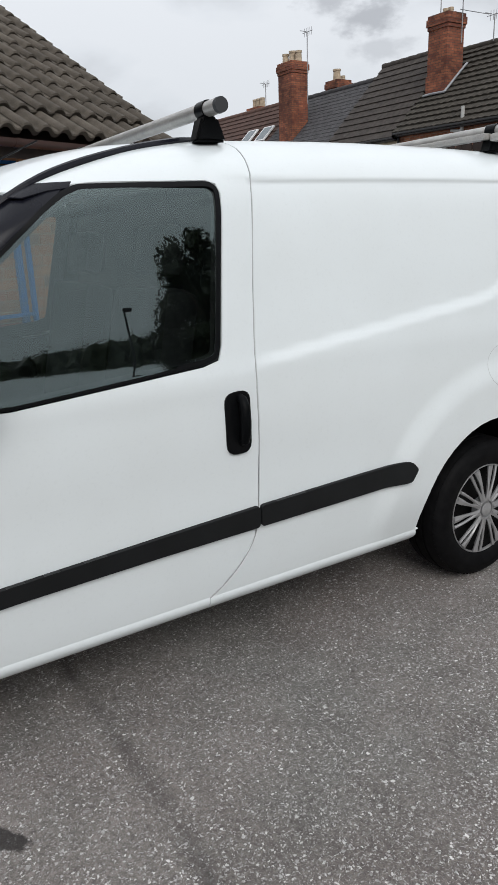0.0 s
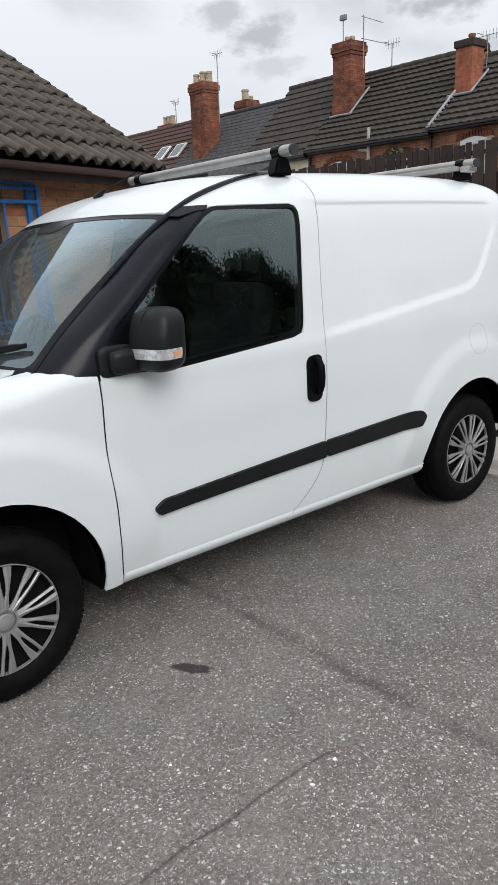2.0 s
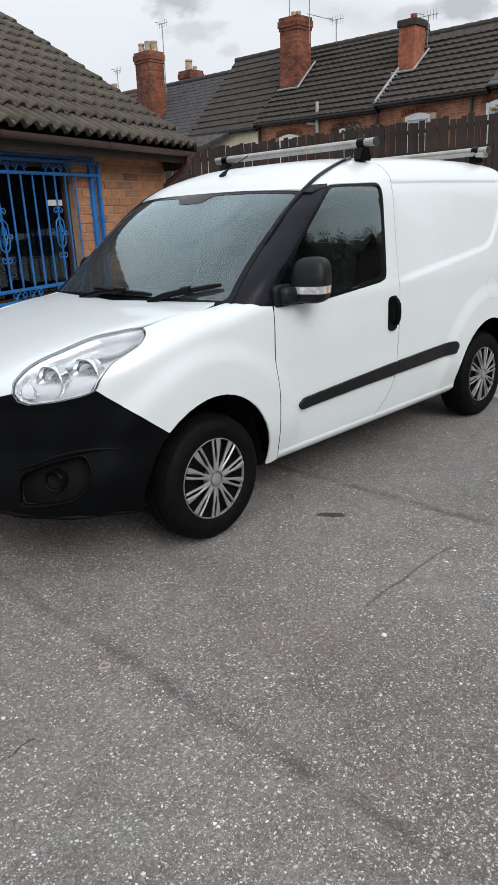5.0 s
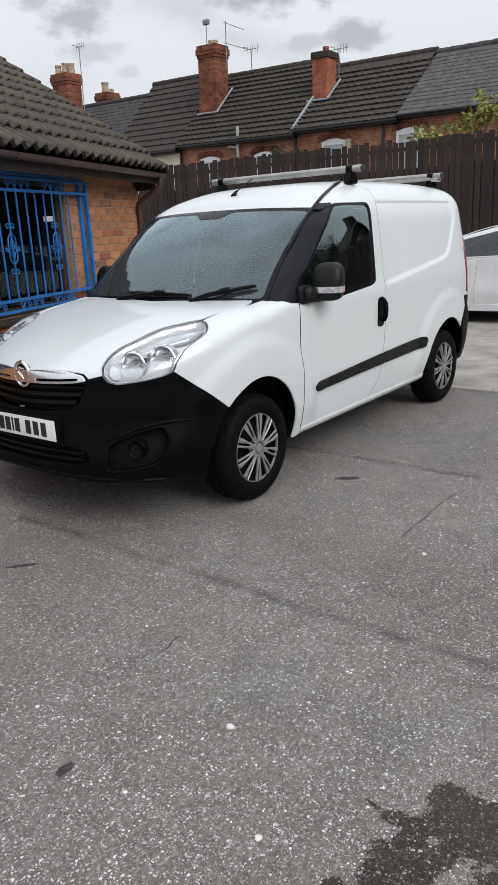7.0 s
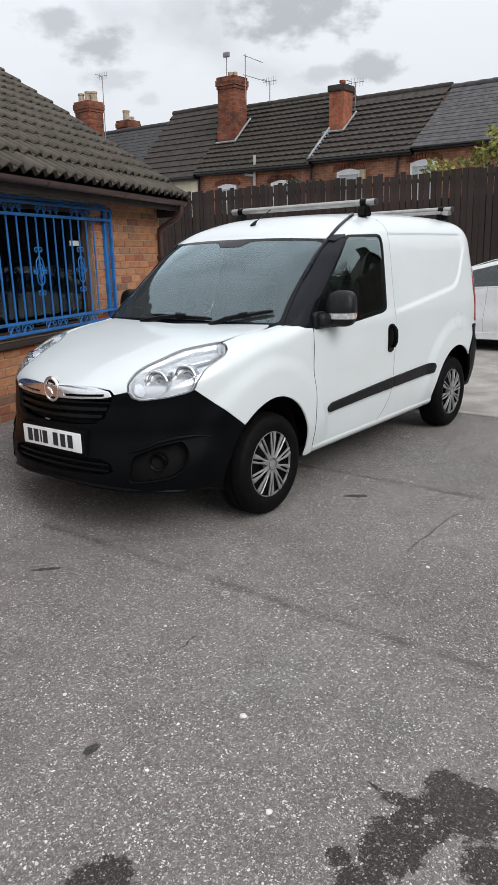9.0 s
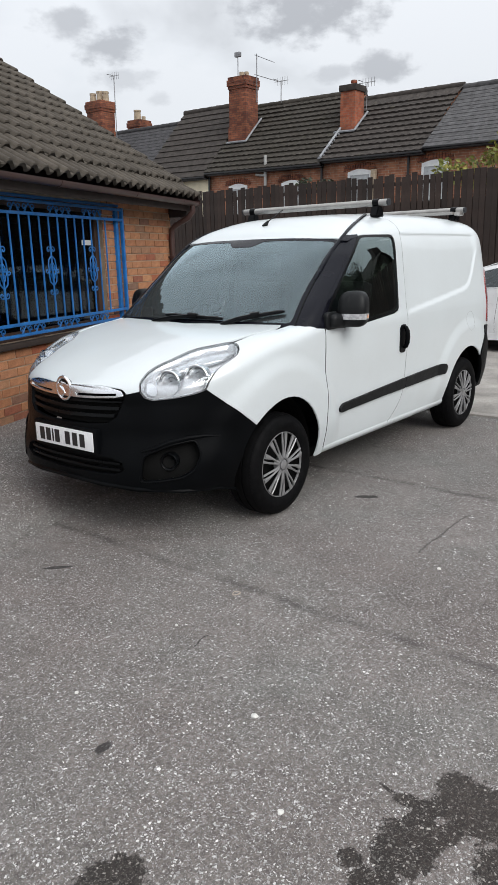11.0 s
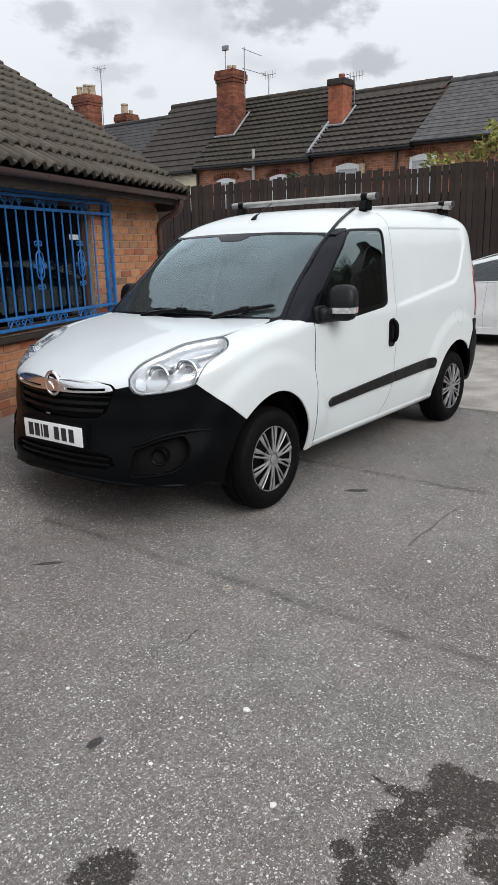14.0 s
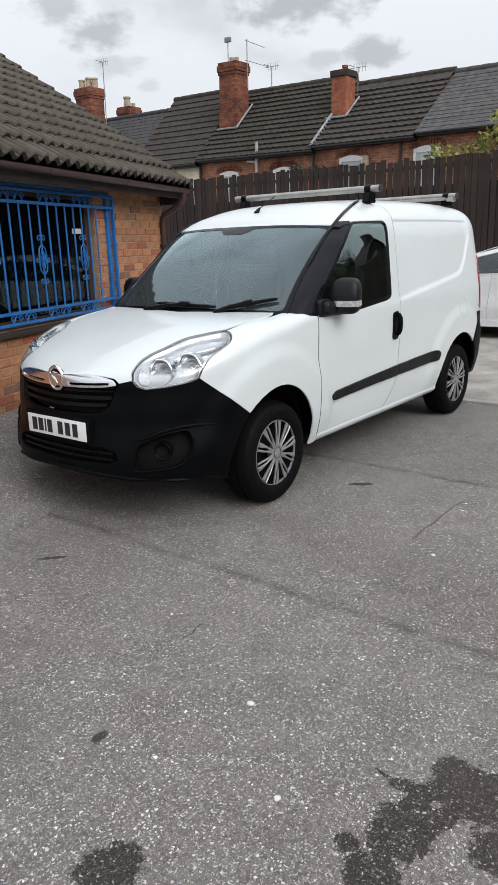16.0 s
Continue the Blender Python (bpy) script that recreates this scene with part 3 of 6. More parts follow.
    me.from_pydata(verts, [], faces)
    me.polygons.foreach_set("use_smooth", [True] * len(me.polygons))
    me.normals_split_custom_set_from_vertices(normals)
    return me


def panel(name, pieces, material, parent, label="", step=0.03, depth=0.012, lift=0.0):
    me = sheet(pieces, step, depth, lift)
    me.name = name
    me.materials.append(material)
    return part(name, me, material, parent, label)

# ---- ground ----
bm = bmesh.new()
bmesh.ops.create_grid(bm, x_segments=8, y_segments=8, size=400)
place("ground", bm, M_ASPHALT, "worn grey tarmac of the yard with pale chippings", "ground", "structure", smooth_below=0)

SLAB_X = 3.235
bm = boxes(((SLAB_X + 0.11, -14, -0.1), (12.0, 9, 0.010)), bevel=0.004)
place("concrete_slab", bm, M_CONCRETE, "stained pale concrete parking slab", "pavement", "structure")
bm = bmesh.new()
for i in range(24):
    box(bm, (SLAB_X, -14 + i * 0.92, -0.1), (SLAB_X + 0.10, -14 + i * 0.92 + 0.912, 0.013 + 0.003 * (i % 3)), 0.006)
place("kerb_edging", bm, M_CONCRETE, "flush concrete edging between tarmac and slab", "kerb", "structure")
def pebble(x, y, r, seed):
    bm = bmesh.new()
    bmesh.ops.create_icosphere(bm, subdivisions=2, radius=r)
    for v in bm.verts:
        v.co *= 1 + 0.35 * noise.noise(v.co * (1.4 / r) + Vector((seed, 0, 0)))
        v.co.z *= 0.6
    bmesh.ops.translate(bm, verts=bm.verts, vec=(x, y, r * 0.3))
    place("loose_stone", bm, M_STONE, "small pale loose stone lying on the tarmac", "stone", group="loose stones on the tarmac")


for i, (x, y, r) in enumerate(((-1.698, -1.968, 0.013), (-0.207, -1.979, 0.010), (-2.0, -2.30, 0.010), (-1.40, -1.30, 0.007), (-1.98, -1.35, 0.008))):
    pebble(x, y, r, i)

bm = bmesh.new()
tube(bm, [(-1.015 + 0.021 * math.cos(t), -1.318 + 0.015 * math.sin(t) + 0.004 * math.sin(2 * t), 0.003) for t in (2 * math.pi * k / 28 for k in range(28))], 0.0025, 6, closed=True)
place("rubber_ring", bm, M_RING, "small pale brown rubber ring lying on the tarmac", "ring")

# ---- the low brick building: along its wall u, out of it v, up z ----
WALL = pose(2.02, 2.34, 0, 0, 0, 19.1) @ pose(0.21, 0.280, 0)   # its x runs along the wall, -y out of it
END, LEFT, WALL_TOP = 0.965, -4.2, 2.16
OPEN_L, OPEN_R, SILL, HEAD = -3.60, -0.60, 0.90, 2.08
COURSE, STRETCH = 0.0765, 0.226


def on_wall(ob):
    ob.matrix_basis = WALL
    return ob


body = boxes(((OPEN_R, 0.007, 0), (END, 0.30, WALL_TOP)), ((LEFT, 0.007, 0), (OPEN_L, 0.30, WALL_TOP)), ((OPEN_L, 0.007, 0), (OPEN_R, 0.30, SILL)), ((OPEN_L, 0.007, HEAD), (OPEN_R, 0.30, WALL_TOP)))
brick_wall = on_wall(place("wall_front", body, M_MORTAR, "orange brick wall of the low building with grey mortar", "wall", "structure", smooth_below=0))
gable = bmesh.new()
pts = [(0.302, 0), (6.0, 0), (6.0, WALL_TOP), (3.15, WALL_TOP + 2.0), (0.302, WALL_TOP)]
a, b = [gable.verts.new((END - 0.30, y, z)) for y, z in pts], [gable.verts.new((END - 0.002, y, z)) for y, z in pts]
gable.faces.new(a), gable.faces.new(b[::-1])
for k in range(5):
    gable.faces.new((a[k], b[k], b[(k + 1) % 5], a[(k + 1) % 5]))
bmesh.ops.recalc_face_normals(gable, faces=gable.faces)
on_wall(place("wall_gable", gable, M_HOUSE, "brick gable wall of the low building", "wall", "structure", smooth_below=0))
on_wall(place("wall_rear", boxes(((LEFT, 5.7, 0), (END - 0.31, 6.0, WALL_TOP)), ((LEFT - 0.3, 0.012, 0), (LEFT - 0.002, 6.0, WALL_TOP))), M_HOUSE, "plain rear and side wall of the low building", "wall", "structure", smooth_below=0))
# floor, back and ceiling carry the indoor shade as colour
on_wall(place("inner_room", boxes(((LEFT, 2.2, 0), (END - 0.35, 2.3, 2.1)), ((LEFT, 0.32, -0.05), (END - 0.35, 2.2, 0.02)), ((LEFT, 0.32, 2.1), (END - 0.35, 2.3, 2.13))), M_ROOMSHADE, "room behind the window, its unlit dark put into the colour", "room", "structure", smooth_below=0))
bm = bmesh.new()
ramp = [(-1.35, -0.05), (0.010, -0.05), (0.010, 0.245), (-0.25, 0.235), (-1.35, 0.002)]
ra, rb = [bm.verts.new((LEFT - 6, y, z)) for y, z in ramp], [bm.verts.new((END + 0.5, y, z)) for y, z in ramp]
bm.faces.new(ra), bm.faces.new(rb[::-1])
for k in range(5):
    bm.faces.new((ra[k], rb[k], rb[(k + 1) % 5], ra[(k + 1) % 5]))
bmesh.ops.recalc_face_normals(bm, faces=bm.faces)
on_wall(place("tarmac_ramp", bm, M_ASPHALT, "tarmac sloping up to the foot of the brick wall", "ground", "structure", smooth_below=0))
fascia = boxes(((LEFT, -0.26, 2.085), (END + 0.03, -0.235, 2.205)), ((LEFT, -0.235, 2.142), (END + 0.03, 0.012, 2.155)), ((END - 0.02, -0.234, 2.02), (END + 0.03, 0.30, 2.14)), bevel=0.003)
on_wall(place("fascia_trim", fascia, M_TIMBER, "dark brown timber fascia and soffit under the eaves", "trim", "structure"))

# the window, its timber frame and the room behind
window = on_wall(tagged(new("window_1"), "wide dark window in a brown timber frame", "window", kind="structure"))
part("window_frame", boxes(((OPEN_R - 0.07, 0.06, SILL), (OPEN_R - 0.001, 0.13, HEAD)), ((OPEN_L, 0.06, HEAD - 0.07), (OPEN_R - 0.071, 0.13, HEAD)), ((OPEN_L, 0.06, SILL), (OPEN_R - 0.071, 0.13, SILL + 0.07)),
     ((-2.35, 0.06, SILL + 0.071), (-2.29, 0.13, HEAD - 0.071)), bevel=0.006), M_FRAME, window)
part("window_sill", boxes(((OPEN_L, -0.05, SILL - 0.05), (OPEN_R, 0.125, SILL - 0.002)), bevel=0.008), M_TIMBER, window)
for lo, hi in ((OPEN_L, -2.352), (-2.288, OPEN_R - 0.072)):
    pane = part("pane", boxes(((lo, 0.090, SILL + 0.072), (hi, 0.096, HEAD - 0.072))), M_PANE, window, smooth_below=0)
    pane.visible_shadow = False
on_wall(place("paper_label", boxes(((-0.87, 0.086, 1.697), (-0.68, 0.089, 1.745))), M_LABEL, "white paper label stuck inside the window", "label", smooth_below=0))
# takes the room's shade colour too
on_wall(place("room_blind", boxes(((-2.9, 0.9, 0.95), (-1.75, 0.94, 1.85)), bevel=0.02), M_ROOMSHADE, "board standing inside the room, coloured as dark as the room's shade", "board"))


# gutter and downpipe
gut = [(math.cos(t) * 0.050 - 0.0, math.sin(t) * 0.050) for t in (math.pi + math.pi * k / 8 for k in range(9))]
gut += [(o * 0.93, h * 0.93 + 0.0) for o, h in gut[::-1]]
bm = bmesh.new()
sweep(bm, [(LEFT, -0.322, 2.198), (-1.0, -0.322, 2.193), (END + 0.065, -0.322, 2.188)], gut)
gutter = on_wall(tagged(new("gutter"), "brown half-round plastic gutter under the tiles", "gutter"))
part("channel", bm, M_GUTTER, gutter)
for u in (-3.1, -1.80, -0.49, 0.62):
    bm = bmesh.new()
    ring = [(o * 1.10, h * 1.10) for o, h in gut[:9]] + [(o * 1.04, h * 1.04) for o, h in gut[:9]][::-1]
    sweep(bm, [(u - 0.014, -0.322, 2.194), (u + 0.014, -0.322, 2.194)], ring)
    part("bracket", bm, M_GUTTER, gutter)
bm = bmesh.new()
cylinder(bm, (END + 0.066, -0.322, 2.188), (END + 0.072, -0.322, 2.188), 0.056, n=24)
part("end_cap", bm, M_GUTTER, gutter)
pipe = on_wall(tagged(new("downpipe"), "brown plastic downpipe at the corner of the wall", "downpipe"))
bm = bmesh.new()
tube(bm, [(END - 0.04, -0.322, 2.145), (END - 0.04, -0.322, 2.08), (END - 0.045, -0.27, 2.01), (END - 0.05, -0.10, 1.93), (END - 0.05, -0.045, 1.88), (END - 0.05, -0.04, 1.8), (END - 0.05, -0.04, 0.236)], 0.034, 12)
part("pipe", bm, M_GUTTER, pipe)
for z in (1.55, 0.7):
    part("clip", boxes(((END - 0.095, -0.078, z), (END - 0.005, -0.001, z + 0.03)), bevel=0.004), M_GUTTER, pipe)


# the blue window grille
def scroll(bm, cx, cz, r, turns, start, way, y=-0.05, rod=0.0046):
    pts = []
    for k in range(22):
        t = k / 21
        rad, ang = r * (1 - 0.80 * t), start + way * turns * 2 * math.pi * t
        pts.append((cx + rad * math.cos(ang), y, cz + rad * math.sin(ang)))
    return tube(bm, pts, rod, 6)


grille = on_wall(tagged(new("window_grille"), "blue painted wrought-iron security grille over the window", "window grille"))
G_L, G_R, R_TOP, R_UP, R_LOW, R_BOT = -3.62, -0.297, 2.045, 1.945, 1.045, 0.955
for z in (R_TOP, R_UP, R_LOW, R_BOT):
    part("rail", boxes(((G_L, -0.062, z - 0.013), (G_R, -0.040, z + 0.013)), bevel=0.003), M_BLUE, grille)
part("end_post", boxes(((G_R - 0.016, -0.066, R_BOT - 0.02), (G_R + 0.016, -0.034, R_TOP + 0.02)), bevel=0.003), M_BLUE, grille)
part("inner_post", boxes(((-0.385, -0.030, R_BOT - 0.02), (-0.335, 0.010, R_TOP + 0.02)), bevel=0.003), M_BLUE, grille)
part("wall_rail", boxes(((G_L, -0.012, R_TOP + 0.03), (G_R + 0.02, 0.010, R_TOP + 0.055)), bevel=0.003), M_BLUE, grille)
PITCH = 0.137
u, n_bar = -0.640, 0
while u > G_L:
    bm = bmesh.new()
    tube(bm, [(u, -0.051, R_LOW), (u, -0.051, R_UP)], 0.0085, 8)
    part("bar", bm, M_BLUE, grille)
    if n_bar % 5 == 2:
        for s in (-1, 1):
            bm = bmesh.new()
            for zc, flip in ((1.625, 1), (1.315, -1)):
                scroll(bm, u + s * 0.034, zc + flip * 0.025, 0.031, 1.1, math.pi / 2 * (1 + s) if flip > 0 else math.pi / 2 * (1 + s), -s * flip)
            tube(bm, [(u + s * 0.008, -0.052, 1.595), (u + s * 0.046, -0.052, 1.565), (u + s * 0.055, -0.052, 1.52), (u + s * 0.055, -0.052, 1.42), (u + s * 0.046, -0.052, 1.375), (u + s * 0.008, -0.052, 1.345)], 0.006, 6)
            scroll(bm, u + s * 0.080, 1.47, 0.024, 1.0, math.pi / 2 * (1 + s), s)
            part("ornament", bm, M_BLUE, grille)
        bm = bmesh.new()
        for k in range(4):
            ph = k * math.pi / 2
            tube(bm, [(u + 0.026 * math.sin(math.pi * t) * math.cos(ph + 5 * t), -0.052 + 0.026 * math.sin(math.pi * t) * math.sin(ph + 5 * t), 1.385 + 0.17 * t) for t in (j / 12 for j in range(13))], 0.0045, 5)
        part("basket", bm, M_BLUE, grille)
    u, n_bar = u - PITCH, n_bar + 1
for zc in (1.995, 1.000):
    for k in range(6):
        c = -0.87 - 0.545 * k
        bm = bmesh.new()
        for s in (-1, 1):
            scroll(bm, c + s * 0.035, zc, 0.034, 1.25, -math.pi / 2, s)
            scroll(bm, c + s * 0.155, zc + 0.002, 0.034, 1.25, -math.pi / 2, -s)
            tube(bm, [(c + s * 0.035, -0.051, zc - 0.034), (c + s * 0.095, -0.051, zc + 0.030), (c + s * 0.155, -0.051, zc - 0.032)], 0.006, 6)
        part("scrollwork", bm, M_BLUE, grille)


def curve(pts):
    """A smooth curve through (x, y) pairs: cubic pieces with limited slopes."""
    xs, ys = np.array([p[0] for p in pts], float), np.array([p[1] for p in pts], float)
    h, d = np.diff(xs), np.diff(ys) / np.diff(xs)
    m = np.zeros(len(xs))
    m[0], m[-1] = d[0], d[-1]
    for i in range(1, len(xs) - 1):
        if d[i - 1] * d[i] > 0:
            w1, w2 = 2 * h[i] + h[i - 1], h[i] + 2 * h[i - 1]
            m[i] = (w1 + w2) / (w1 / d[i - 1] + w2 / d[i])

    def at(x):
        x = min(max(x, xs[0]), xs[-1])
        i = min(max(int(np.searchsorted(xs, x)) - 1, 0), len(h) - 1)
        t = (x - xs[i]) / h[i]
        return float((2 * t**3 - 3 * t**2 + 1) * ys[i] + (t**3 - 2 * t**2 + t) * h[i] * m[i]
                     + (3 * t**2 - 2 * t**3) * ys[i + 1] + (t**3 - t**2) * h[i] * m[i + 1])
    return at


def smooth(a, b, x):
    t = min(max((x - a) / (b - a), 0.0), 1.0)
    return t * t * (3 - 2 * t)


def oval(angle, m):
    """A point of the unit superellipse of power m in the direction angle (radians)."""
    c, s = max(math.cos(angle), 0.0), max(math.sin(angle), 0.0)
    r = (c**m + s**m) ** (-1 / m)
    return r * c, r * s


# ---- the van's skin: x from the front axle towards the tail, y across, z up ----
HALF = curve([(0.18, 0.775), (0.24, 0.812), (0.27, 0.824), (0.30, 0.834), (0.36, 0.846), (0.42, 0.855), (0.55, 0.870), (0.75, 0.884), (0.95, 0.888),
              (1.08, 0.882), (1.18, 0.866), (1.30, 0.844), (1.50, 0.806)])
ROOF = curve([(0.0, 1.655), (0.79, 1.660), (0.86, 1.703), (0.92, 1.735), (1.0, 1.764), (1.3, 1.826), (1.7, 1.852), (2.3, 1.862), (2.9, 1.852), (3.2, 1.828),
              (3.45, 1.775)])
NOSE = curve([(0.18, 0.74), (0.27, 0.800), (0.36, 0.838), (0.50, 0.842), (0.66, 0.840), (0.80, 0.815), (0.92, 0.80)])
BONNET = curve([(-0.92, 0.875), (-0.85, 0.905), (-0.70, 0.972), (-0.5, 1.030), (-0.25, 1.083), (0.0, 1.118), (0.25, 1.140), (0.6, 1.16)])
XC, NOSE_LENGTH, TAIL, TAIL_LENGTH, TAIL_REACH = -0.10, 1.30, 3.02, 1.00, 0.40


def relief(x, z):
    """How far the skin stands out of its plain form: arch flares, the recessed load panel, the waist line."""
    out = 0.0
    for wx in (0.0, 2.755):
        r = math.hypot(x - wx, z - 0.31)
        out += 0.024 * (1 - smooth(0.57, 0.69, r)) * smooth(0.25, 0.5, z)
    if x > 1.45:
        low = 1.105 + 0.105 * (x - 1.57) / 0.95 + 0.30 * smooth(2.62, 3.12, x) ** 2
        out -= 0.011 * smooth(low - 0.018, low + 0.028, z) * smooth(1.695, 1.668, z) * smooth(3.11, 2.98, x) * smooth(1.50, 1.72, x)
    out += 0.006 * math.exp(-(((z - 1.07) / 0.05) ** 2)) * smooth(0.3, 0.6, x) * smooth(1.75, 1.4, x)
    out -= 0.005 * math.exp(-(((z - 0.72) / 0.11) ** 2)) * smooth(0.45, 0.8, x) * smooth(2.35, 2.0, x)
    return out


def front(a, s):
    """The near side's skin ahead of the door. a runs along it (x, but round the nose), s runs up it (z, but over the bonnet)."""
    z = min(s, 0.80)
    along, across = oval(math.pi / 2 * min((XC - a) / NOSE_LENGTH, 1.0), 2.25 + 0.55 * smooth(0.64, 0.40, z))[::-1] if a < XC else (0.0, 1.0)
    x = a if a >= XC else XC - along * NOSE(z)
    half = HALF(z) + relief(x, z)
    if s > 0.80:
        m = 3.2 + 5.5 * smooth(-0.75, 0.10, x) + 6.0 * smooth(0.10, 0.45, x)
        c, u = oval(math.pi / 2 * min(s - 0.80, 1.0), m)
        z = 0.80 + (BONNET(x) - 0.80) * u
        half = (HALF(0.80) + relief(x, z)) * c
    return x, -half * across, z


def side(a, s):
    """The near side's skin from the door to the tail, up to the roof's middle."""
    along, across = oval(math.pi / 2 * min((a - TAIL) / TAIL_LENGTH, 1.0), 3.8)[::-1] if a > TAIL else (0.0, 1.0)
    x = a if a <= TAIL else TAIL + along * TAIL_REACH
    if s <= 1.5:
        z = s
        half = HALF(z) + relief(x, z)
    else:
        c, u = oval(math.pi / 2 * min((s - 1.5) / 0.8, 1.0), 4.0)
        z = 1.5 + (ROOF(x - 0.085 * c * c) - 1.5) * u
        half = (0.806 - 0.19 * (z - 1.5) + relief(x, z)) * c
    return x, -half * across, z


def door_glass(a, s):
    """The door window's pane, bowed outwards a little between its front and rear edges."""
    x, y, z = side(a, s)
    return x, y - 0.013 * (1 - ((x - 1.0) / 0.55) ** 2), z


def sill_form(a, s):
    """The sill: a round roll below the doors."""
    x, y, z = side(a, s)
    k = min(max((s - 0.266) / 0.058, 0.0), 1.0)
    return x, y - 0.010 * math.sin(math.pi * k) ** 0.7 + 0.012 * (1 - k) ** 2 + 0.002, z


def up(x, z):
    """The s of the skin at height z above x."""
    if z <= 1.5:
        return z
    c = 1.0
    for _ in range(12):
        u = min((z - 1.5) / (ROOF(x - 0.085 * c * c) - 1.5), 0.9999)
        c = 0.5 * c + 0.5 * (1 - u**4) ** 0.25
    return 1.5 + 0.8 * math.atan2(u, c) / (math.pi / 2)

# ---- the white panel van ----
def inset(loop, d):
    """The loop drawn in by d."""
    area = sum(x0 * y1 - x1 * y0 for (x0, y0), (x1, y1) in zip(loop, loop[1:] + loop[:1]))
    s = 1 if area > 0 else -1
    res = []
    for i, (x, y) in enumerate(loop):
        (xa, ya), (xb, yb) = loop[i - 1], loop[(i + 1) % len(loop)]
        n1 = Vector((-(y - ya), x - xa)).normalized() * s
        n2 = Vector((-(yb - y), xb - x)).normalized() * s
        n = (n1 + n2).normalized()
        k = d / max(n.dot(n1), 0.4)
        res.append((x + n.x * k, y + n.y * k))
    return res


def up_front(x, z):
    if z <= 0.8:
        return z
    m = 3.2 + 5.5 * smooth(-0.75, 0.10, x) + 6.0 * smooth(0.10, 0.45, x)
    u = min((z - 0.8) / (BONNET(x) - 0.8), 0.9999)
    return 0.80 + math.atan2(u, (1 - u**m) ** (1 / m)) / (math.pi / 2)


def arch(cx, start, end, n=16, rx=0.405, rz=0.425):
    return [(cx + rx * math.cos(radians(start + (end - start) * k / n)), 0.31 + rz * math.sin(radians(start + (end - start) * k / n))) for k in range(n + 1)]


def on_side(points):
    pts = []
    for (x0, z0), (x1, z1) in zip(points, points[1:]):
        k = max(1, round(math.hypot(x1 - x0, z1 - z0) / 0.02)) if max(z0, z1) > 1.46 else 1
        pts += [(x0 + (x1 - x0) * i / k, z0 + (z1 - z0) * i / k) for i in range(k)]
    return [(x, up(x, z)) for x, z in pts + [points[-1]]]


def both(loop, form, holes=()):
    return [(loop, form, list(holes), False), (loop, form, list(holes), True)]


GAP = 0.0028
van = thing("panel_van", "white panel van with black bumpers parked on the tarmac", "van")

HL_OUT = flow([(-0.640, 0.925), (-0.578, 0.975), (-0.549, 1.081), (-0.488, 1.188), (-0.406, 1.235), (-0.335, 1.267), (-0.259, 1.328), (-0.236, 1.362)])
HL_TOP = flow([(-0.262, 1.382), (-0.315, 1.398), (-0.424, 1.428), (-0.582, 1.413), (-0.683, 1.394), (-0.783, 1.339), (-0.871, 1.235), (-0.908, 1.090)])
HL_LOW = [(-0.895, 0.934), (-0.854, 0.860), (-0.740, 0.883)]
SEAM_F = [(0.440, 1.100), (0.444, 1.006), (0.441, 0.896), (0.442, 0.736), (0.454, 0.603), (0.460, 0.490), (0.470, 0.385), (0.478, 0.318)]
GRILLE = [(-0.985, 1.160), (-0.990, 1.035), (-1.012, 0.790), (-1.035, 0.722), (-1.087, 0.684), (-1.232, 0.671), (-1.400, 0.668)]
GRILLE_TOP = flow([(-1.400, 1.640), (-1.330, 1.635), (-1.270, 1.560), (-1.150, 1.460), (-1.060, 1.340), (-0.990, 1.190)])

def nose_at(a, z):
    """The skin's coordinates at height z, a along it."""
    return a, up_front(front(a, 0.8)[0], z)


wing = [(x, up_front(x, z)) for x, z in SEAM_F] + [(0.482, 0.270), (0.440, 0.264)] + arch(0, -6, 133) + [(-0.380, 0.702), (-0.470, 0.772), nose_at(-0.505, 0.801), nose_at(-0.540, 0.828)] + [p for p in HL_OUT if p[0] > -0.58] \
    + [(-0.055, 1.364), (0.110, 1.345), (0.250, 1.345), (0.309, 1.318), (0.362, 1.268)]
for flip in (False, True):
    panel("front_wing", [(inset(wing, GAP), front, [], flip)], M_PAINT, van)
bonnet = [(0.247, 1.372), (0.110, 1.352), (-0.055, 1.370)] + HL_TOP + [(-0.985, 1.045)] + GRILLE_TOP[::-1] + [(-1.400, 1.800), (0.105, 1.800), (0.150, 1.640), (0.190, 1.460)]
b_in = [(a, min(s, 1.8)) if s > 1.79 or a < -1.39 else q for (a, s), q in zip(bonnet, inset(bonnet, GAP))]
panel("bonnet", both(b_in, front), M_PAINT, van)

# bumper with grille, lower intake and fog lamp openings
FOG = fillet([(-0.890, 0.515), (-0.763, 0.568), (-0.630, 0.590), (-0.605, 0.515), (-0.635, 0.425), (-0.690, 0.388), (-0.800, 0.374), (-0.905, 0.366)], 0.03)
bumper_loop = arch(0, 133, 188) + [(-0.360, 0.235), (-0.495, 0.290), (-0.919, 0.322), (-1.123, 0.335), (-1.400, 0.342), (-1.400, 0.388), (-1.050, 0.398), (-0.985, 0.430), (-1.000, 0.470), (-1.060, 0.495), (-1.400, 0.500)] \
    + GRILLE[::-1][:-1] + [(-0.975, 1.036), (-0.915, 1.070)] + HL_LOW + [p for p in HL_OUT if p[0] < -0.577] + [nose_at(-0.540, 0.823), nose_at(-0.505, 0.796), (-0.470, 0.767), (-0.380, 0.696)]
bumper = panel("front_bumper", both(bumper_loop, front, [FOG]), M_PLASTIC, van, "black unpainted plastic front bumper", depth=0.03)
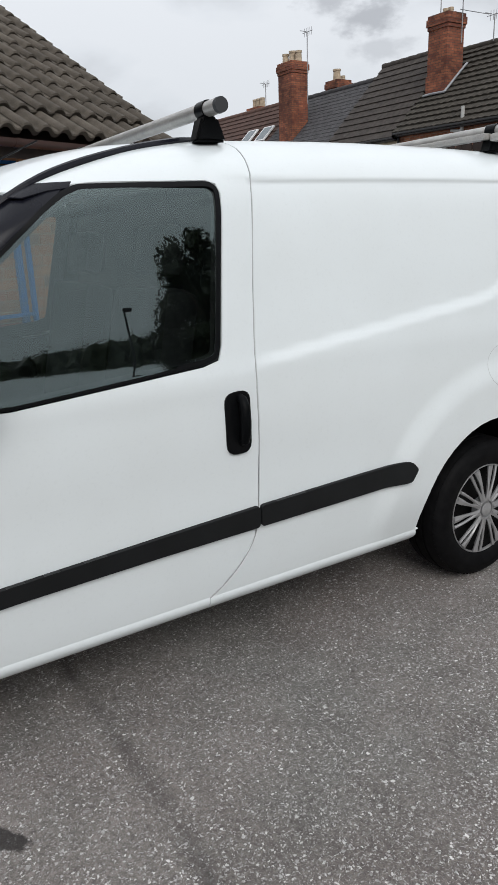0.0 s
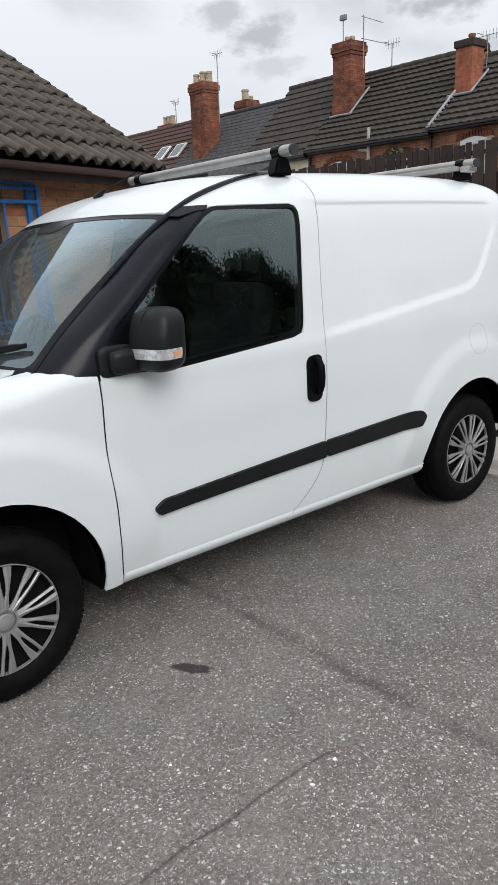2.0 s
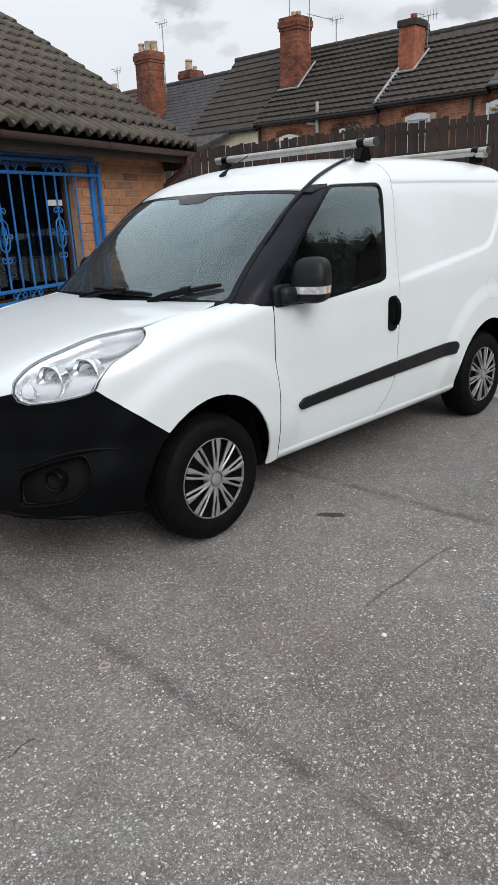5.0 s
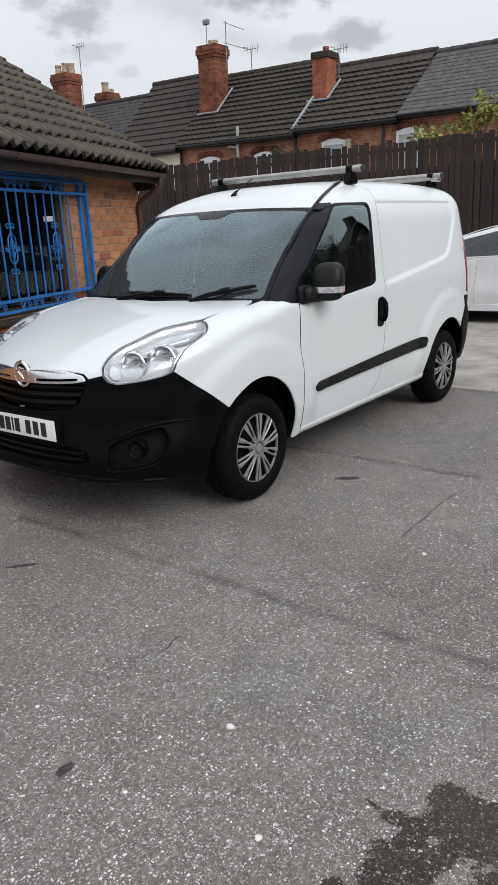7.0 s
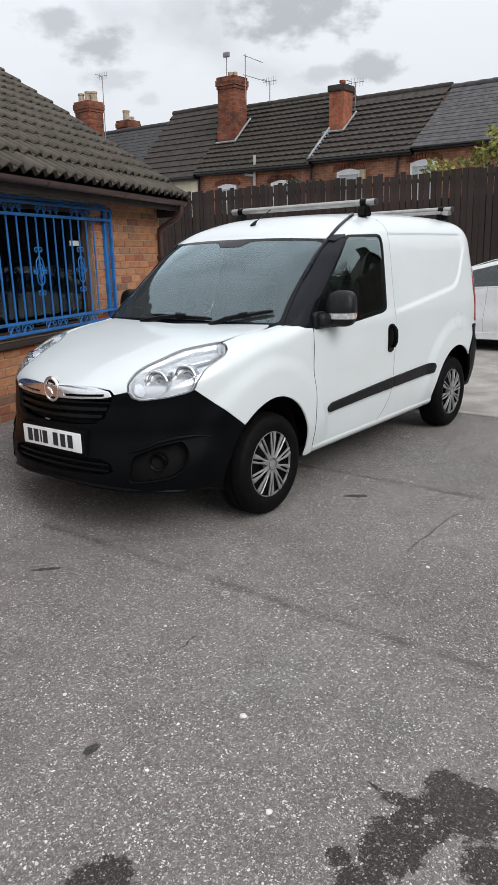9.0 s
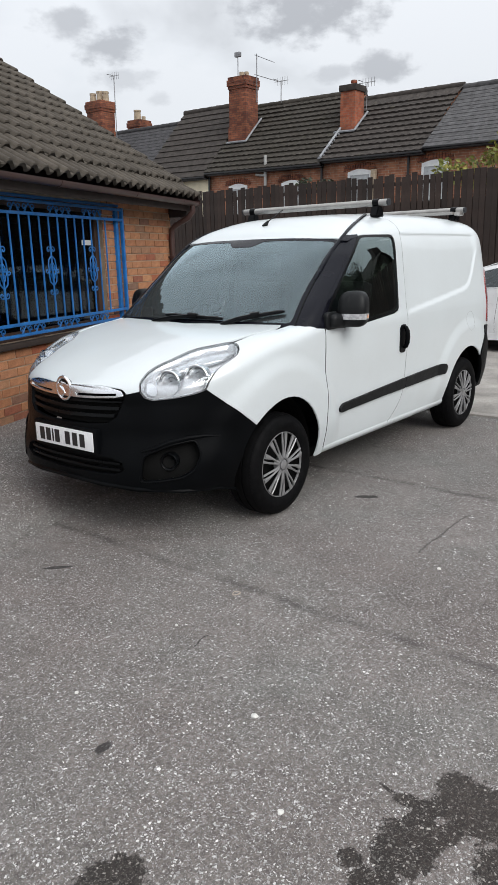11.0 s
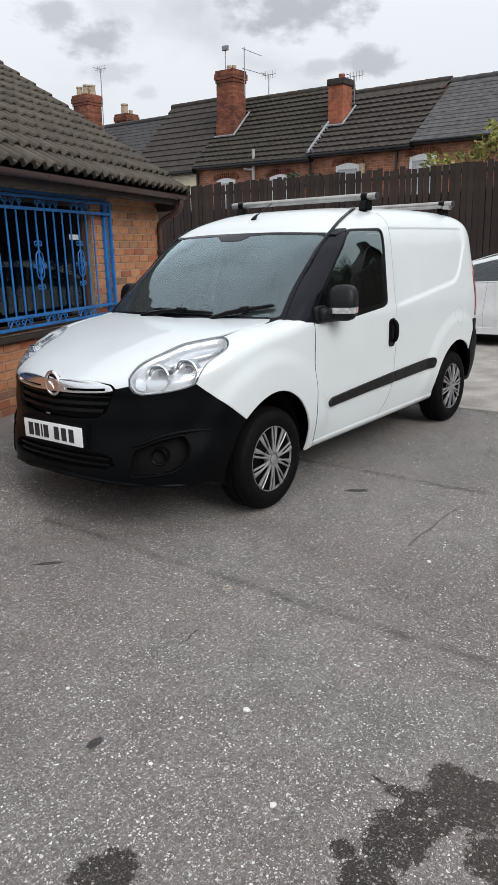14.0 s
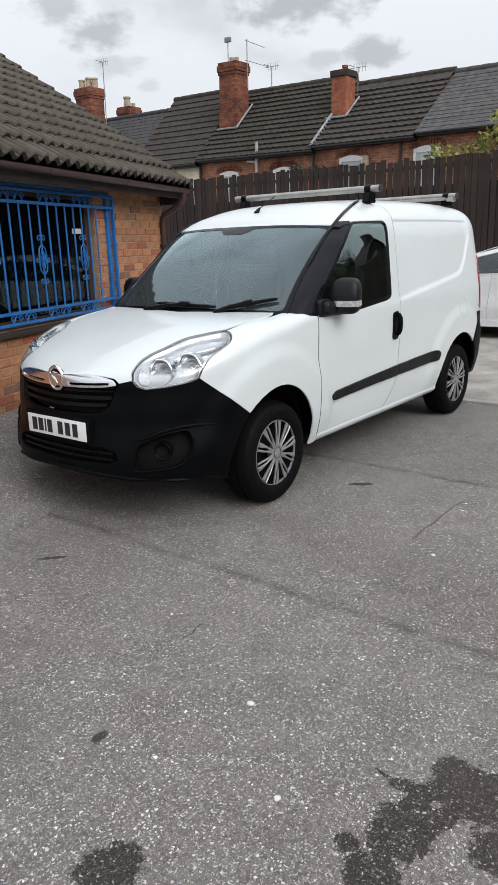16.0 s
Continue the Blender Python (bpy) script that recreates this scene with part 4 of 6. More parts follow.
GR_ALL = GRILLE[::-1] + GRILLE_TOP[::-1]
# black sheets close grille and intake; their colour is the depth's shade
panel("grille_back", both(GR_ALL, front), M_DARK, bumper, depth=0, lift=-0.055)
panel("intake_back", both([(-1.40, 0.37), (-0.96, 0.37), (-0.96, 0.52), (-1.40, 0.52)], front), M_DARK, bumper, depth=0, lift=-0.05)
for k, s0 in enumerate((0.705, 0.745, 0.785)):
    w = (-1.062, -1.036, -1.022)[k]
    panel("grille_slat", both([(-1.40, s0), (w, s0 + 0.012), (w + 0.004, s0 + 0.030), (-1.40, s0 + 0.020)], front), M_SLAT, bumper, depth=0.03, lift=-0.012)
panel("grille_slat", both([(-1.40, 0.832), (-1.02, 0.905), (-1.01, 0.955), (-1.40, 0.862)], front), M_SLAT, bumper, depth=0.03, lift=-0.010)
for s0 in (0.415, 0.452):
    panel("intake_slat", both([(-1.40, s0), (-1.02, s0 + 0.004), (-1.02, s0 + 0.016), (-1.40, s0 + 0.014)], front), M_SLAT, bumper, depth=0.02, lift=-0.012)
for flip in (False, True):
    # black sheet as the painted shade of the fog lamp opening
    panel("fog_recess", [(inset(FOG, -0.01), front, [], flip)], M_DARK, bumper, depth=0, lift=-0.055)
    bm = bmesh.new()
    pts = [Vector(front(a, s)) for a, s in FOG]
    if flip:
        pts = [Vector((p.x, -p.y, p.z)) for p in pts]
    tube(bm, pts, 0.006, 8, closed=True)
    part("fog_surround", bm, M_PLASTIC, bumper)
    sgn = 1 if flip else -1
    bm = bmesh.new()
    spin(bm, [(0.050, 0.03), (0.050, -0.012), (0.046, -0.018), (0.040, -0.014), (0.036, 0.006), (0.020, 0.016), (0.0, 0.020)], (0, 0, 0), n=32)
    fog_way = Vector((-1, sgn * 0.45, 0.0)).normalized().to_track_quat("-Y", "Z").to_matrix().to_4x4()
    bmesh.ops.transform(bm, matrix=Matrix.Translation((front(-0.765, 0.472)[0] + 0.040, -sgn * (front(-0.765, 0.472)[1] + 0.030), 0.472)) @ fog_way, verts=bm.verts)
    part("fog_lamp", bm, M_SLAT, bumper, "dark round fog lamp blank")
    bm = bmesh.new()
    pts = [Vector(front(a, s)) for a, s in ((-0.40, 0.262), (-0.495, 0.292), (-0.70, 0.308), (-0.919, 0.324), (-1.123, 0.337), (-1.400, 0.344))]
    tube(bm, [Vector((p.x, -p.y if flip else p.y, p.z)) for p in pts], [0.004, 0.009, 0.013, 0.015, 0.016, 0.016], 8)
    part("bumper_lip", bm, M_PLASTIC, bumper)
    bm = bmesh.new()
    pts = [Vector(front(a, s)) for a, s in ((-0.90, 0.535), (-0.83, 0.556), (-0.76, 0.584), (-0.66, 0.602), (-0.58, 0.606), (-0.50, 0.60))]
    if flip:
        pts = [Vector((p.x, -p.y, p.z)) for p in pts]
    tube(bm, pts, [0.005, 0.012, 0.014, 0.013, 0.009, 0.003], 8)
    part("bumper_ridge", bm, M_PLASTIC, bumper)

# chrome bar and plain round badge
for flip in (False, True):
    slot = [(-1.30, 0.985), (-1.040, 1.010), (-1.032, 1.085), (-1.30, 1.10)]
    wingbar = [(-1.40, 0.900), (-1.25, 0.905), (-1.05, 0.955), (-1.002, 1.000), (-1.002, 1.140), (-1.060, 1.290), (-1.15, 1.405), (-1.25, 1.490), (-1.30, 1.52), (-1.40, 1.53)]
    panel("chrome_bar", [(wingbar, front, [slot], flip)], M_CHROME, bumper, "chrome grille bar", step=0.02, depth=0.02, lift=0.006)
badge = Vector((-0.912, 0, 0.852))
bm = bmesh.new()
tube(bm, [badge + Vector((0.012 * math.cos(t) * 0, 0.060 * math.cos(t), 0.063 * math.sin(t))) for t in (2 * math.pi * k / 40 for k in range(40))], 0.010, 10, closed=True)
badge_ob = part("round_badge", bm, M_CHROME, van, "plain round chrome badge")
bm = bmesh.new()
cylinder(bm, badge + Vector((-0.002, 0, 0)), badge + Vector((0.02, 0, 0)), 0.058, n=32)
part("badge_disc", bm, M_TRIM, badge_ob)
bm = bmesh.new()
tube(bm, [badge + Vector((-0.006, y, z)) for y, z in ((-0.030, 0.030), (0.010, 0.034), (0.024, 0.012), (0.0, -0.004), (-0.012, -0.022), (0.012, -0.044))], [0.004, 0.008, 0.010, 0.010, 0.008, 0.004], 8)
part("badge_emblem", bm, M_CHROME, badge_ob)

# number plate on its plinth, its characters as plain bars
plate = part("number_plate", boxes(((-0.950, -0.260, 0.519), (-0.944, 0.260, 0.630)), bevel=0.002), M_PLATE, van, "white front number plate with black bars")
part("plate_plinth", boxes(((-0.943, -0.285, 0.508), (-0.86, 0.285, 0.648)), bevel=0.012), M_PLASTIC, plate)
for y in (0.195, 0.137, 0.095, 0.055, -0.040, -0.105, -0.170):
    part("plate_bar", boxes(((-0.9525, y - (0.006 if y == 0.095 else 0.021), 0.537), (-0.9505, y + (0.006 if y == 0.095 else 0.021), 0.612))), M_INK, plate, smooth_below=0)

# headlamps
HL = HL_LOW + HL_OUT + HL_TOP
for flip in (False, True):
    sgn = 1 if flip else -1
    lamp = panel("headlight", [(inset(HL, 0.004), front, [], flip)], M_LENS, van, "clear headlight with two round reflectors", step=0.025, depth=0.02)
    lamp.visible_shadow = False
    panel("lamp_housing", [(inset(HL, 0.008), front, [], flip)], M_LAMPGREY, lamp, step=0.03, depth=0, lift=-0.060)
    panel("lamp_wall", [(inset(HL, 0.007), front, [inset(HL, 0.012)], flip)], M_LAMPIN, lamp, step=0.025, depth=0.056, lift=-0.010)
    rim_pts = [Vector(front(a, s)) for a, s in spaced(HL, 0.03)]
    rim_pts = [Vector((p.x, p.y * -1 if flip else p.y, p.z)) for p in rim_pts]
    bm = bmesh.new()
    tube(bm, rim_pts, 0.0016, 6, closed=True)
    part("lamp_gasket", bm, M_STEEL, lamp)
    for a, s, r in ((-0.762, 1.150, 0.068), (-0.622, 1.150, 0.070)):
        c = Vector(front(a, s)) + Vector((0.074, 0.034, -0.010))
        c.y *= -sgn
        way = Vector((-1, sgn * 0.30, 0.05)).normalized()
        bm = bmesh.new()
        m = Matrix.Translation(c) @ way.to_track_quat("Y", "Z").to_matrix().to_4x4()
        spin(bm, [(0.014, -0.045), (0.034, -0.036), (0.052, -0.016), (r * 0.93, 0.010), (r, 0.026), (r + 0.005, 0.026), (r + 0.007, -0.02)], (0, 0, 0), n=36)
        bmesh.ops.transform(bm, matrix=m, verts=bm.verts)
        bowl = part("reflector", bm, M_REFLECTOR, lamp, "round chrome reflector")
        bm = bmesh.new()
        tube(bm, [m @ Vector(p) for p in ((0, -0.045, 0), (0, -0.01, 0), (0, 0.006, 0))], [0.013, 0.013, 0.004], 12)
        part("bulb", bm, M_CHROME, lamp)
        bm = bmesh.new()
        tube(bm, [m @ Vector(((r + 0.002) * math.cos(t), 0.028, (r + 0.002) * math.sin(t))) for t in (2 * math.pi * k / 36 for k in range(36))], 0.005, 8, closed=True)
        part("reflector_ring", bm, M_REFLECTOR, lamp)
        bm = bmesh.new()
        tube(bm, [m @ Vector((0.030 * math.cos(t), -0.020, 0.030 * math.sin(t))) for t in (2 * math.pi * k / 28 for k in range(28))], 0.004, 6, closed=True)
        tube(bm, [m @ Vector((r * 0.80 * math.cos(t), 0.004, r * 0.80 * math.sin(t))) for t in (2 * math.pi * k / 28 for k in range(28))], 0.003, 6, closed=True)
        part("reflector_step", bm, M_DASH, lamp)
    INNER = [(-0.30, 1.325), (-0.42, 1.385), (-0.58, 1.372), (-0.70, 1.340), (-0.64, 1.312), (-0.52, 1.318), (-0.40, 1.300)]
    panel("indicator_panel", [(INNER, front, [], flip)], M_LAMPIN, lamp, step=0.03, depth=0.02, lift=-0.030)
    panel("lamp_bezel", [(rounded([(-0.88, 1.10), (-0.84, 1.24), (-0.80, 1.27), (-0.82, 1.10), (-0.84, 0.93), (-0.875, 0.97)], 2), front, [], flip)], M_REFLECTOR, lamp, step=0.03, depth=0.03, lift=-0.025)

# the windscreen pillar bends from the glass edge round to the door: u across it, v up it
def rail(*pts):
    return [curve([(k / (len(pts) - 1), p[i]) for k, p in enumerate(pts)]) for i in range(len(pts[0]))]


GLASS_EDGE = rail((0.222, -0.792, 1.106), (0.367, -0.757, 1.232), (0.500, -0.732, 1.335), (0.637, -0.716, 1.440), (0.782, -0.704, 1.558), (0.918, -0.692, 1.641))
DOOR_EDGE = rail((0.448, 1.080), (0.520, 1.225), (0.650, 1.338), (0.772, 1.442), (0.902, 1.550), (1.052, 1.662))


def pillar_form(u, v):
    e = Vector([c(v) for c in GLASS_EDGE])
    x, z = DOOR_EDGE[0](v), DOOR_EDGE[1](v)
    o = Vector(side(x, up(x, z)))
    xc, zc = e.x + 0.30 * (x - e.x), 0.5 * (e.z + z)
    c = Vector((xc, min(side(xc, up(xc, zc))[1], e.y) if v < 0.85 else 0.5 * (e.y + o.y) - 0.01, zc + 0.004))
    p = e * (1 - u) ** 2 + c * 2 * u * (1 - u) + o * u * u
    return p.x, p.y, p.z


# doors, load sides, sills
PILLAR_TOP = [(0.950, 1.660), (1.000, 1.659), (1.060, 1.664)]
WIN = fillet([(1.085, 1.664), (1.505, 1.672), (1.532, 1.655), (1.528, 1.600), (1.452, 1.180), (1.440, 1.148), (1.390, 1.134), (0.790, 1.090), (0.480, 1.104), (0.462, 1.150), (0.570, 1.262), (0.704, 1.376), (0.830, 1.484), (0.965, 1.596), (1.030, 1.640)], 0.02)
WIN_DOOR = [(1.075, 1.668), (1.140, 1.674), (1.500, 1.678), (1.530, 1.668), (1.540, 1.640), (1.530, 1.570), (1.462, 1.180), (1.446, 1.140), (1.390, 1.126), (0.790, 1.082), (0.470, 1.096)]
SEAM_R = [(1.380, 0.318), (1.430, 0.352), (1.505, 0.425), (1.555, 0.510), (1.570, 0.615), (1.576, 0.850), (1.576, 1.084), (1.612, 1.351), (1.655, 1.600), (1.672, 1.700)]
EDGE = flow([(0.245, 1.122), (0.350, 1.240), (0.450, 1.330), (0.550, 1.414), (0.665, 1.502), (0.780, 1.577), (0.893, 1.640)], 3)   # the windscreen's side edge
DITCH = flow([(0.920, 1.642), (0.960, 1.667), (1.060, 1.708), (1.200, 1.750), (1.400, 1.797), (1.580, 1.823), (1.690, 1.840)], 2)
door_loop = on_side([(0.446, 1.118)] + SEAM_F[1:] + SEAM_R) + [(1.690, up(1.690, 1.790))] + on_side(DITCH[:2:-1] + PILLAR_TOP + WIN_DOOR)
side_loop = on_side(SEAM_R) + [(1.690, up(1.690, 1.790)), (1.690, up(1.69, 1.840)), (1.74, 2.058)] + [(3.0, 2.058), (4.02, 2.06), (4.02, 0.60), (3.30, 0.88), (3.172, 0.885), (3.10, 0.77), (3.03, 0.655)] + arch(2.755, 47, 179) + [(2.36, 0.318)]
for flip in (False, True):
    door = panel("front_door", [(inset(door_loop, GAP), side, [], flip)], M_PAINT, van, "white front door")
    panel("door_window", [(on_side(inset(WIN, 0.006)), door_glass, [], flip)], M_GLASS, door, "dark tinted door window", depth=0, lift=-0.006, step=0.04)
    panel("window_seal", [(on_side(inset(WIN, -0.004)), side, [on_side(inset(WIN, 0.011))], flip)], M_TRIM, door, "black rubber window seal", step=0.03, depth=0.01, lift=0.003)
    panel("side_moulding", [(fillet(on_side([(0.622, 0.553), (0.668, 0.581), (0.78, 0.587), (1.20, 0.608), (1.568, 0.625), (1.568, 0.547), (1.20, 0.541), (0.76, 0.528), (0.640, 0.522)]), 0.015), side, [], flip)], M_MOULD, door, "black protective side moulding", step=0.025, depth=0.018, lift=0.016)
    plate_loop = fillet([(1.450, 0.826), (1.447, 1.030), (1.541, 1.036), (1.541, 0.826)], 0.036)
    panel("handle_plate", [(plate_loop, side, [], flip)], M_TRIM, door, "black door handle", step=0.02, depth=0.012, lift=0.008)
    bm = bmesh.new()
    sgn = 1 if flip else -1
    tube(bm, [(1.503, sgn * y, z) for y, z in ((0.890, 1.016), (0.910, 1.008), (0.922, 0.985), (0.925, 0.940), (0.922, 0.900), (0.912, 0.872), (0.895, 0.862))], [0.012, 0.016, 0.018, 0.018, 0.018, 0.016, 0.010], 10)
    part("handle_grip", bm, M_PLASTIC, door)
    for seam, name, r, mt in ((SEAM_F, "door_seal", 0.0019, M_DARK), (SEAM_R + [(1.690, 1.790)], "door_gap", 0.0016, M_GAP)):
        bm = bmesh.new()
        way = [Vector(side(x, up(x, z))) for x, z in flow(seam, 4)]
        tube(bm, [Vector((p.x, p.y * (-1 if flip else 1), p.z)) for p in way], r, 6)
        part(name, bm, mt, door)
    load = panel("side_panel", [(inset(side_loop, GAP), side, [], flip)], M_PAINT, van, "white windowless load side with recessed panel", step=0.017)
    panel("side_moulding", [(fillet(on_side([(1.575, 0.625), (1.90, 0.636), (2.225, 0.646), (2.262, 0.643), (2.292, 0.610), (2.262, 0.563), (2.20, 0.561), (1.90, 0.554), (1.575, 0.548)]), 0.012), side, [], flip)], M_MOULD, load, "black protective side moulding", step=0.025, depth=0.018, lift=0.016)
    panel("sill", [([(0.486, 0.266), (0.484, 0.324), (1.377, 0.324), (1.377, 0.266)], sill_form, [], flip), ([(1.381, 0.266), (1.381, 0.324), (2.348, 0.324), (2.354, 0.295), (2.350, 0.266)], sill_form, [], flip)], M_PAINT, van, step=0.012, depth=0.03)
    panel("rear_bumper", [([(3.176, 0.89), (3.32, 0.885), (4.02, 0.60), (4.02, 0.33), (3.10, 0.325)] + arch(2.755, 6, 47) + [(3.10, 0.765)], side, [], flip)], M_PLASTIC, van, "black plastic rear bumper", depth=0.03, lift=0.010)
    panel("rear_light", [(rounded([(3.27, 1.385), (3.50, 1.385), (3.47, 1.15), (3.50, 0.915), (3.22, 0.905), (3.25, 1.00), (3.245, 1.20)], 2), side, [], flip)], M_RED, van, "red rear light", step=0.02, depth=0.03, lift=0.008)
    panel("windscreen_pillar", [([(0.0, 0.0), (1.0, 0.0), (1.0, 1.0), (0.0, 1.0)], pillar_form, [], flip)], M_PILLAR, van, "dark grey windscreen pillar", step=0.06, depth=0.01)
    bm = bmesh.new()
    line = [Vector([c(k) for c in GLASS_EDGE]) for k in (0.50, 0.60, 0.70, 0.80, 0.90)] + [Vector(side(x, up(x, z))) for x, z in DITCH[2:]]
    line = [a.lerp(b, k / 3) for a, b in zip(line, line[1:]) for k in range(3)] + [line[-1]]
    for _ in range(16):
        line = [line[0]] + [a * 0.25 + b * 0.5 + c * 0.25 for a, b, c in zip(line, line[1:], line[2:])] + [line[-1]]
    line = [Vector((p.x, p.y * (-1 if flip else 1), p.z + 0.006)) for p in line]
    tube(bm, line, [0.006 + 0.006 * min(k / 6, 1.0, (len(line) - 1 - k) / 8) for k in range(len(line))], 8)
    part("roof_ditch_strip", bm, M_PILLAR, van)
    panel("pillar_cap", [(on_side([(0.895, 1.636), (0.925, 1.652), (0.958, 1.671), (1.078, 1.676), (1.062, 1.658), (1.000, 1.650), (0.930, 1.632)]), side, [], flip)], M_PILLAR, van, step=0.02, depth=0.005, lift=0.002)
    bm = bmesh.new()
    ring = [Vector(side(2.772 + 0.083 * math.cos(t), 0.955 + 0.083 * math.sin(t))) for t in (2 * math.pi * k / 40 for k in range(40))]
    if not flip:
        tube(bm, [p + Vector((0, 0.0012, 0)) for p in ring], 0.0018, 5, closed=True)
        part("fuel_flap_gap", bm, M_GAP, load)
    else:
        bm.free()

# roof
front_edge = []
for k in range(9):
    s0 = 1.86 + 0.44 * k / 8
    fx = 0.85
    for _ in range(6):                              # follows the top edge of the windscreen
        q = min(-side(fx, s0)[1] / 0.694, 1.0)
        fx = 0.803 + 0.114 * (0.25 * q * q + 0.75 * q**4)
    front_edge.append((fx, s0))
roof_loop = on_side(DITCH) + [(1.74, 2.06), (3.0, 2.06), (4.02, 2.06), (4.02, 2.30)] + front_edge[::-1]
panel("roof", both(roof_loop, side), M_PAINT, van, step=0.035)
# unseen rod added under the middle seam to keep light out of the cab
bm = bmesh.new()
tube(bm, [Vector(side(x, 2.30)) - Vector((0, 0, 0.012)) for x in (0.84, 0.93, 1.06, 1.2, 1.4, 1.7, 2.2, 2.8, 3.3)], 0.010, 6)
part("roof_rib", bm, M_DASH, van)


# windscreen
def screen(a, b):
    q, v = a / 0.80, min(max(b / 0.80, 0.0), 1.0)
    xe, ye, ze = (c(v) for c in GLASS_EDGE)
    ye = -ye - 0.002
    bow = math.sin(math.pi * v)
    xc, zc = 0.142 + 0.662 * v - 0.020 * bow, 1.116 + 0.548 * v + 0.034 * bow
    k = (0.25 * q * q + 0.75 * q**4) * (1 - bow) + (0.10 * q * q + 0.90 * q**8) * bow
    return xc + (xe - xc) * k, ye * q, zc + (ze - zc) * k


GLASS = [(-0.80, 0.0), (0.80, 0.0), (0.80, 0.775), (0.78, 0.80), (-0.78, 0.80), (-0.80, 0.775)]
ws = panel("windscreen", [(GLASS, screen, [], False)], M_SCREEN, van, "large raked windscreen", step=0.03, depth=0.0)
ws.visible_shadow = False
panel("windscreen_border", [(inset(GLASS, -0.006), screen, [fillet([(-0.776, 0.040), (0.776, 0.040), (0.790, 0.772), (0.17, 0.770), (0.11, 0.704), (-0.11, 0.704), (-0.17, 0.770), (-0.790, 0.772)], 0.04)], False)], M_PILLAR, ws, "dark printed windscreen border", step=0.05, depth=0.0, lift=0.002)
for sgn in (-1, 1):                                # the black line between the glass and its pillar
    bm = bmesh.new()
    tube(bm, [Vector((GLASS_EDGE[0](k / 24), -sgn * GLASS_EDGE[1](k / 24), GLASS_EDGE[2](k / 24))) for k in range(25)], 0.006, 6)
    part("glass_seal", bm, M_TRIM, van)
bm = bmesh.new()
rows = []
for k in range(25):
    q = -1 + 2 * k / 24
    a = Vector((0.085 + 0.20 * q * q, 0.80 * q, 1.098 - 0.01 * q * q))
    b = Vector(screen(0.80 * q, 0.02)) + Vector((0, 0, -0.004))
    rows.append((bm.verts.new(a + Vector((0, 0, -0.03))), bm.verts.new(a.lerp(b, 0.5) + Vector((0, 0, -0.012))), bm.verts.new(b)))
for r0, r1 in zip(rows, rows[1:]):
    for k in range(2):
        bm.faces.new((r0[k], r0[k + 1], r1[k + 1], r1[k]))
part("cowl", bm, M_PLASTIC, van, "black plastic cowl under the windscreen")


def wiper(points, pivot):
    """An arm from its pivot to the blade's middle, and the blade along points of the windscreen."""
    bm = bmesh.new()
    pts = [Vector(screen(a, b)) + Vector((-0.012, 0, 0.020)) for a, b in points]
    tube(bm, pts, [0.008] + [0.013] * (len(pts) - 2) + [0.008], 8)
    cylinder(bm, pts[4] - (pts[5] - pts[3]) * 0.28 + Vector((-0.004, 0, 0.006)), pts[4] + (pts[5] - pts[3]) * 0.28 + Vector((-0.004, 0, 0.006)), 0.021, 0.019, 10)
    blade = part("wiper", bm, M_TRIM, ws, "black wiper")
    bm = bmesh.new()
    mid = pts[len(pts) // 2]
    p0 = Vector(screen(*pivot)) + Vector((-0.015, 0, 0.012))
    tube(bm, [p0, p0.lerp(mid, 0.5) + Vector((-0.01, 0, 0.012)), mid + Vector((-0.004, 0, 0.008))], [0.018, 0.014, 0.012], 8)
    part("wiper_arm", bm, M_TRIM, ws)


wiper([(0.250 - 0.54 * k / 8, 0.048 - 0.014 * k / 8) for k in range(9)], (0.34, -0.015))
wiper([(-0.345 - 0.385 * k / 8, 0.020 + 0.085 * k / 8) for k in range(9)], (-0.30, -0.02))

# cab interior
for flip in (False, True):
    panel("door_lining", [(on_side(inset(WIN, -0.050)), side, [on_side(inset(WIN, 0.020))], flip)], M_SEAT, van, step=0.05, depth=0, lift=-0.020)
panel("roof_lining", both([(0.98, 1.95), (1.60, 1.95), (1.60, 2.30), (0.86, 2.30)], side), M_SEAT, van, step=0.06, depth=0, lift=-0.030)
part("dashboard", boxes(((0.22, -0.72, 0.86), (0.62, 0.72, 1.075)), ((0.40, 0.18, 1.04), (0.66, 0.62, 1.125)), bevel=0.04), M_DASH, van)
for y in (-0.38, 0.38):
    bm = boxes(((0.85, y - 0.24, 0.55), (1.38, y + 0.24, 0.74)), bevel=0.05)
    box(bm, (-0.07, -0.24, 0.0), (0.07, 0.24, 0.66), 0.05, pose(1.34, y, 0.70, 0, 12, 0))
    box(bm, (-0.045, -0.13, 0.70), (0.045, 0.13, 0.88), 0.035, pose(1.34, y, 0.70, 0, 12, 0))
    part("seat", bm, M_SEAT, van, "dark grey cab seat")
bm = bmesh.new()
hub = pose(0.72, 0.38, 1.06, 0, -62, 0)
tube(bm, [hub @ Vector((0.185 * math.cos(t), 0.185 * math.sin(t), 0)) for t in (2 * math.pi * k / 32 for k in range(32))], 0.014, 8, closed=True)
tube(bm, [hub @ Vector((0.18, 0, 0)), hub @ Vector((-0.18, 0, 0))], 0.02, 8)
part("steering_wheel", bm, M_TRIM, van)
part("bulkhead", boxes(((1.60, -0.80, 0.32), (1.62, 0.80, 1.20)), ((1.60, -0.785, 1.20), (1.62, 0.785, 1.50)), ((1.60, -0.735, 1.50), (1.62, 0.735, 1.64)), ((1.60, -0.60, 1.64), (1.62, 0.60, 1.80))), M_DASH, van, smooth_below=0)
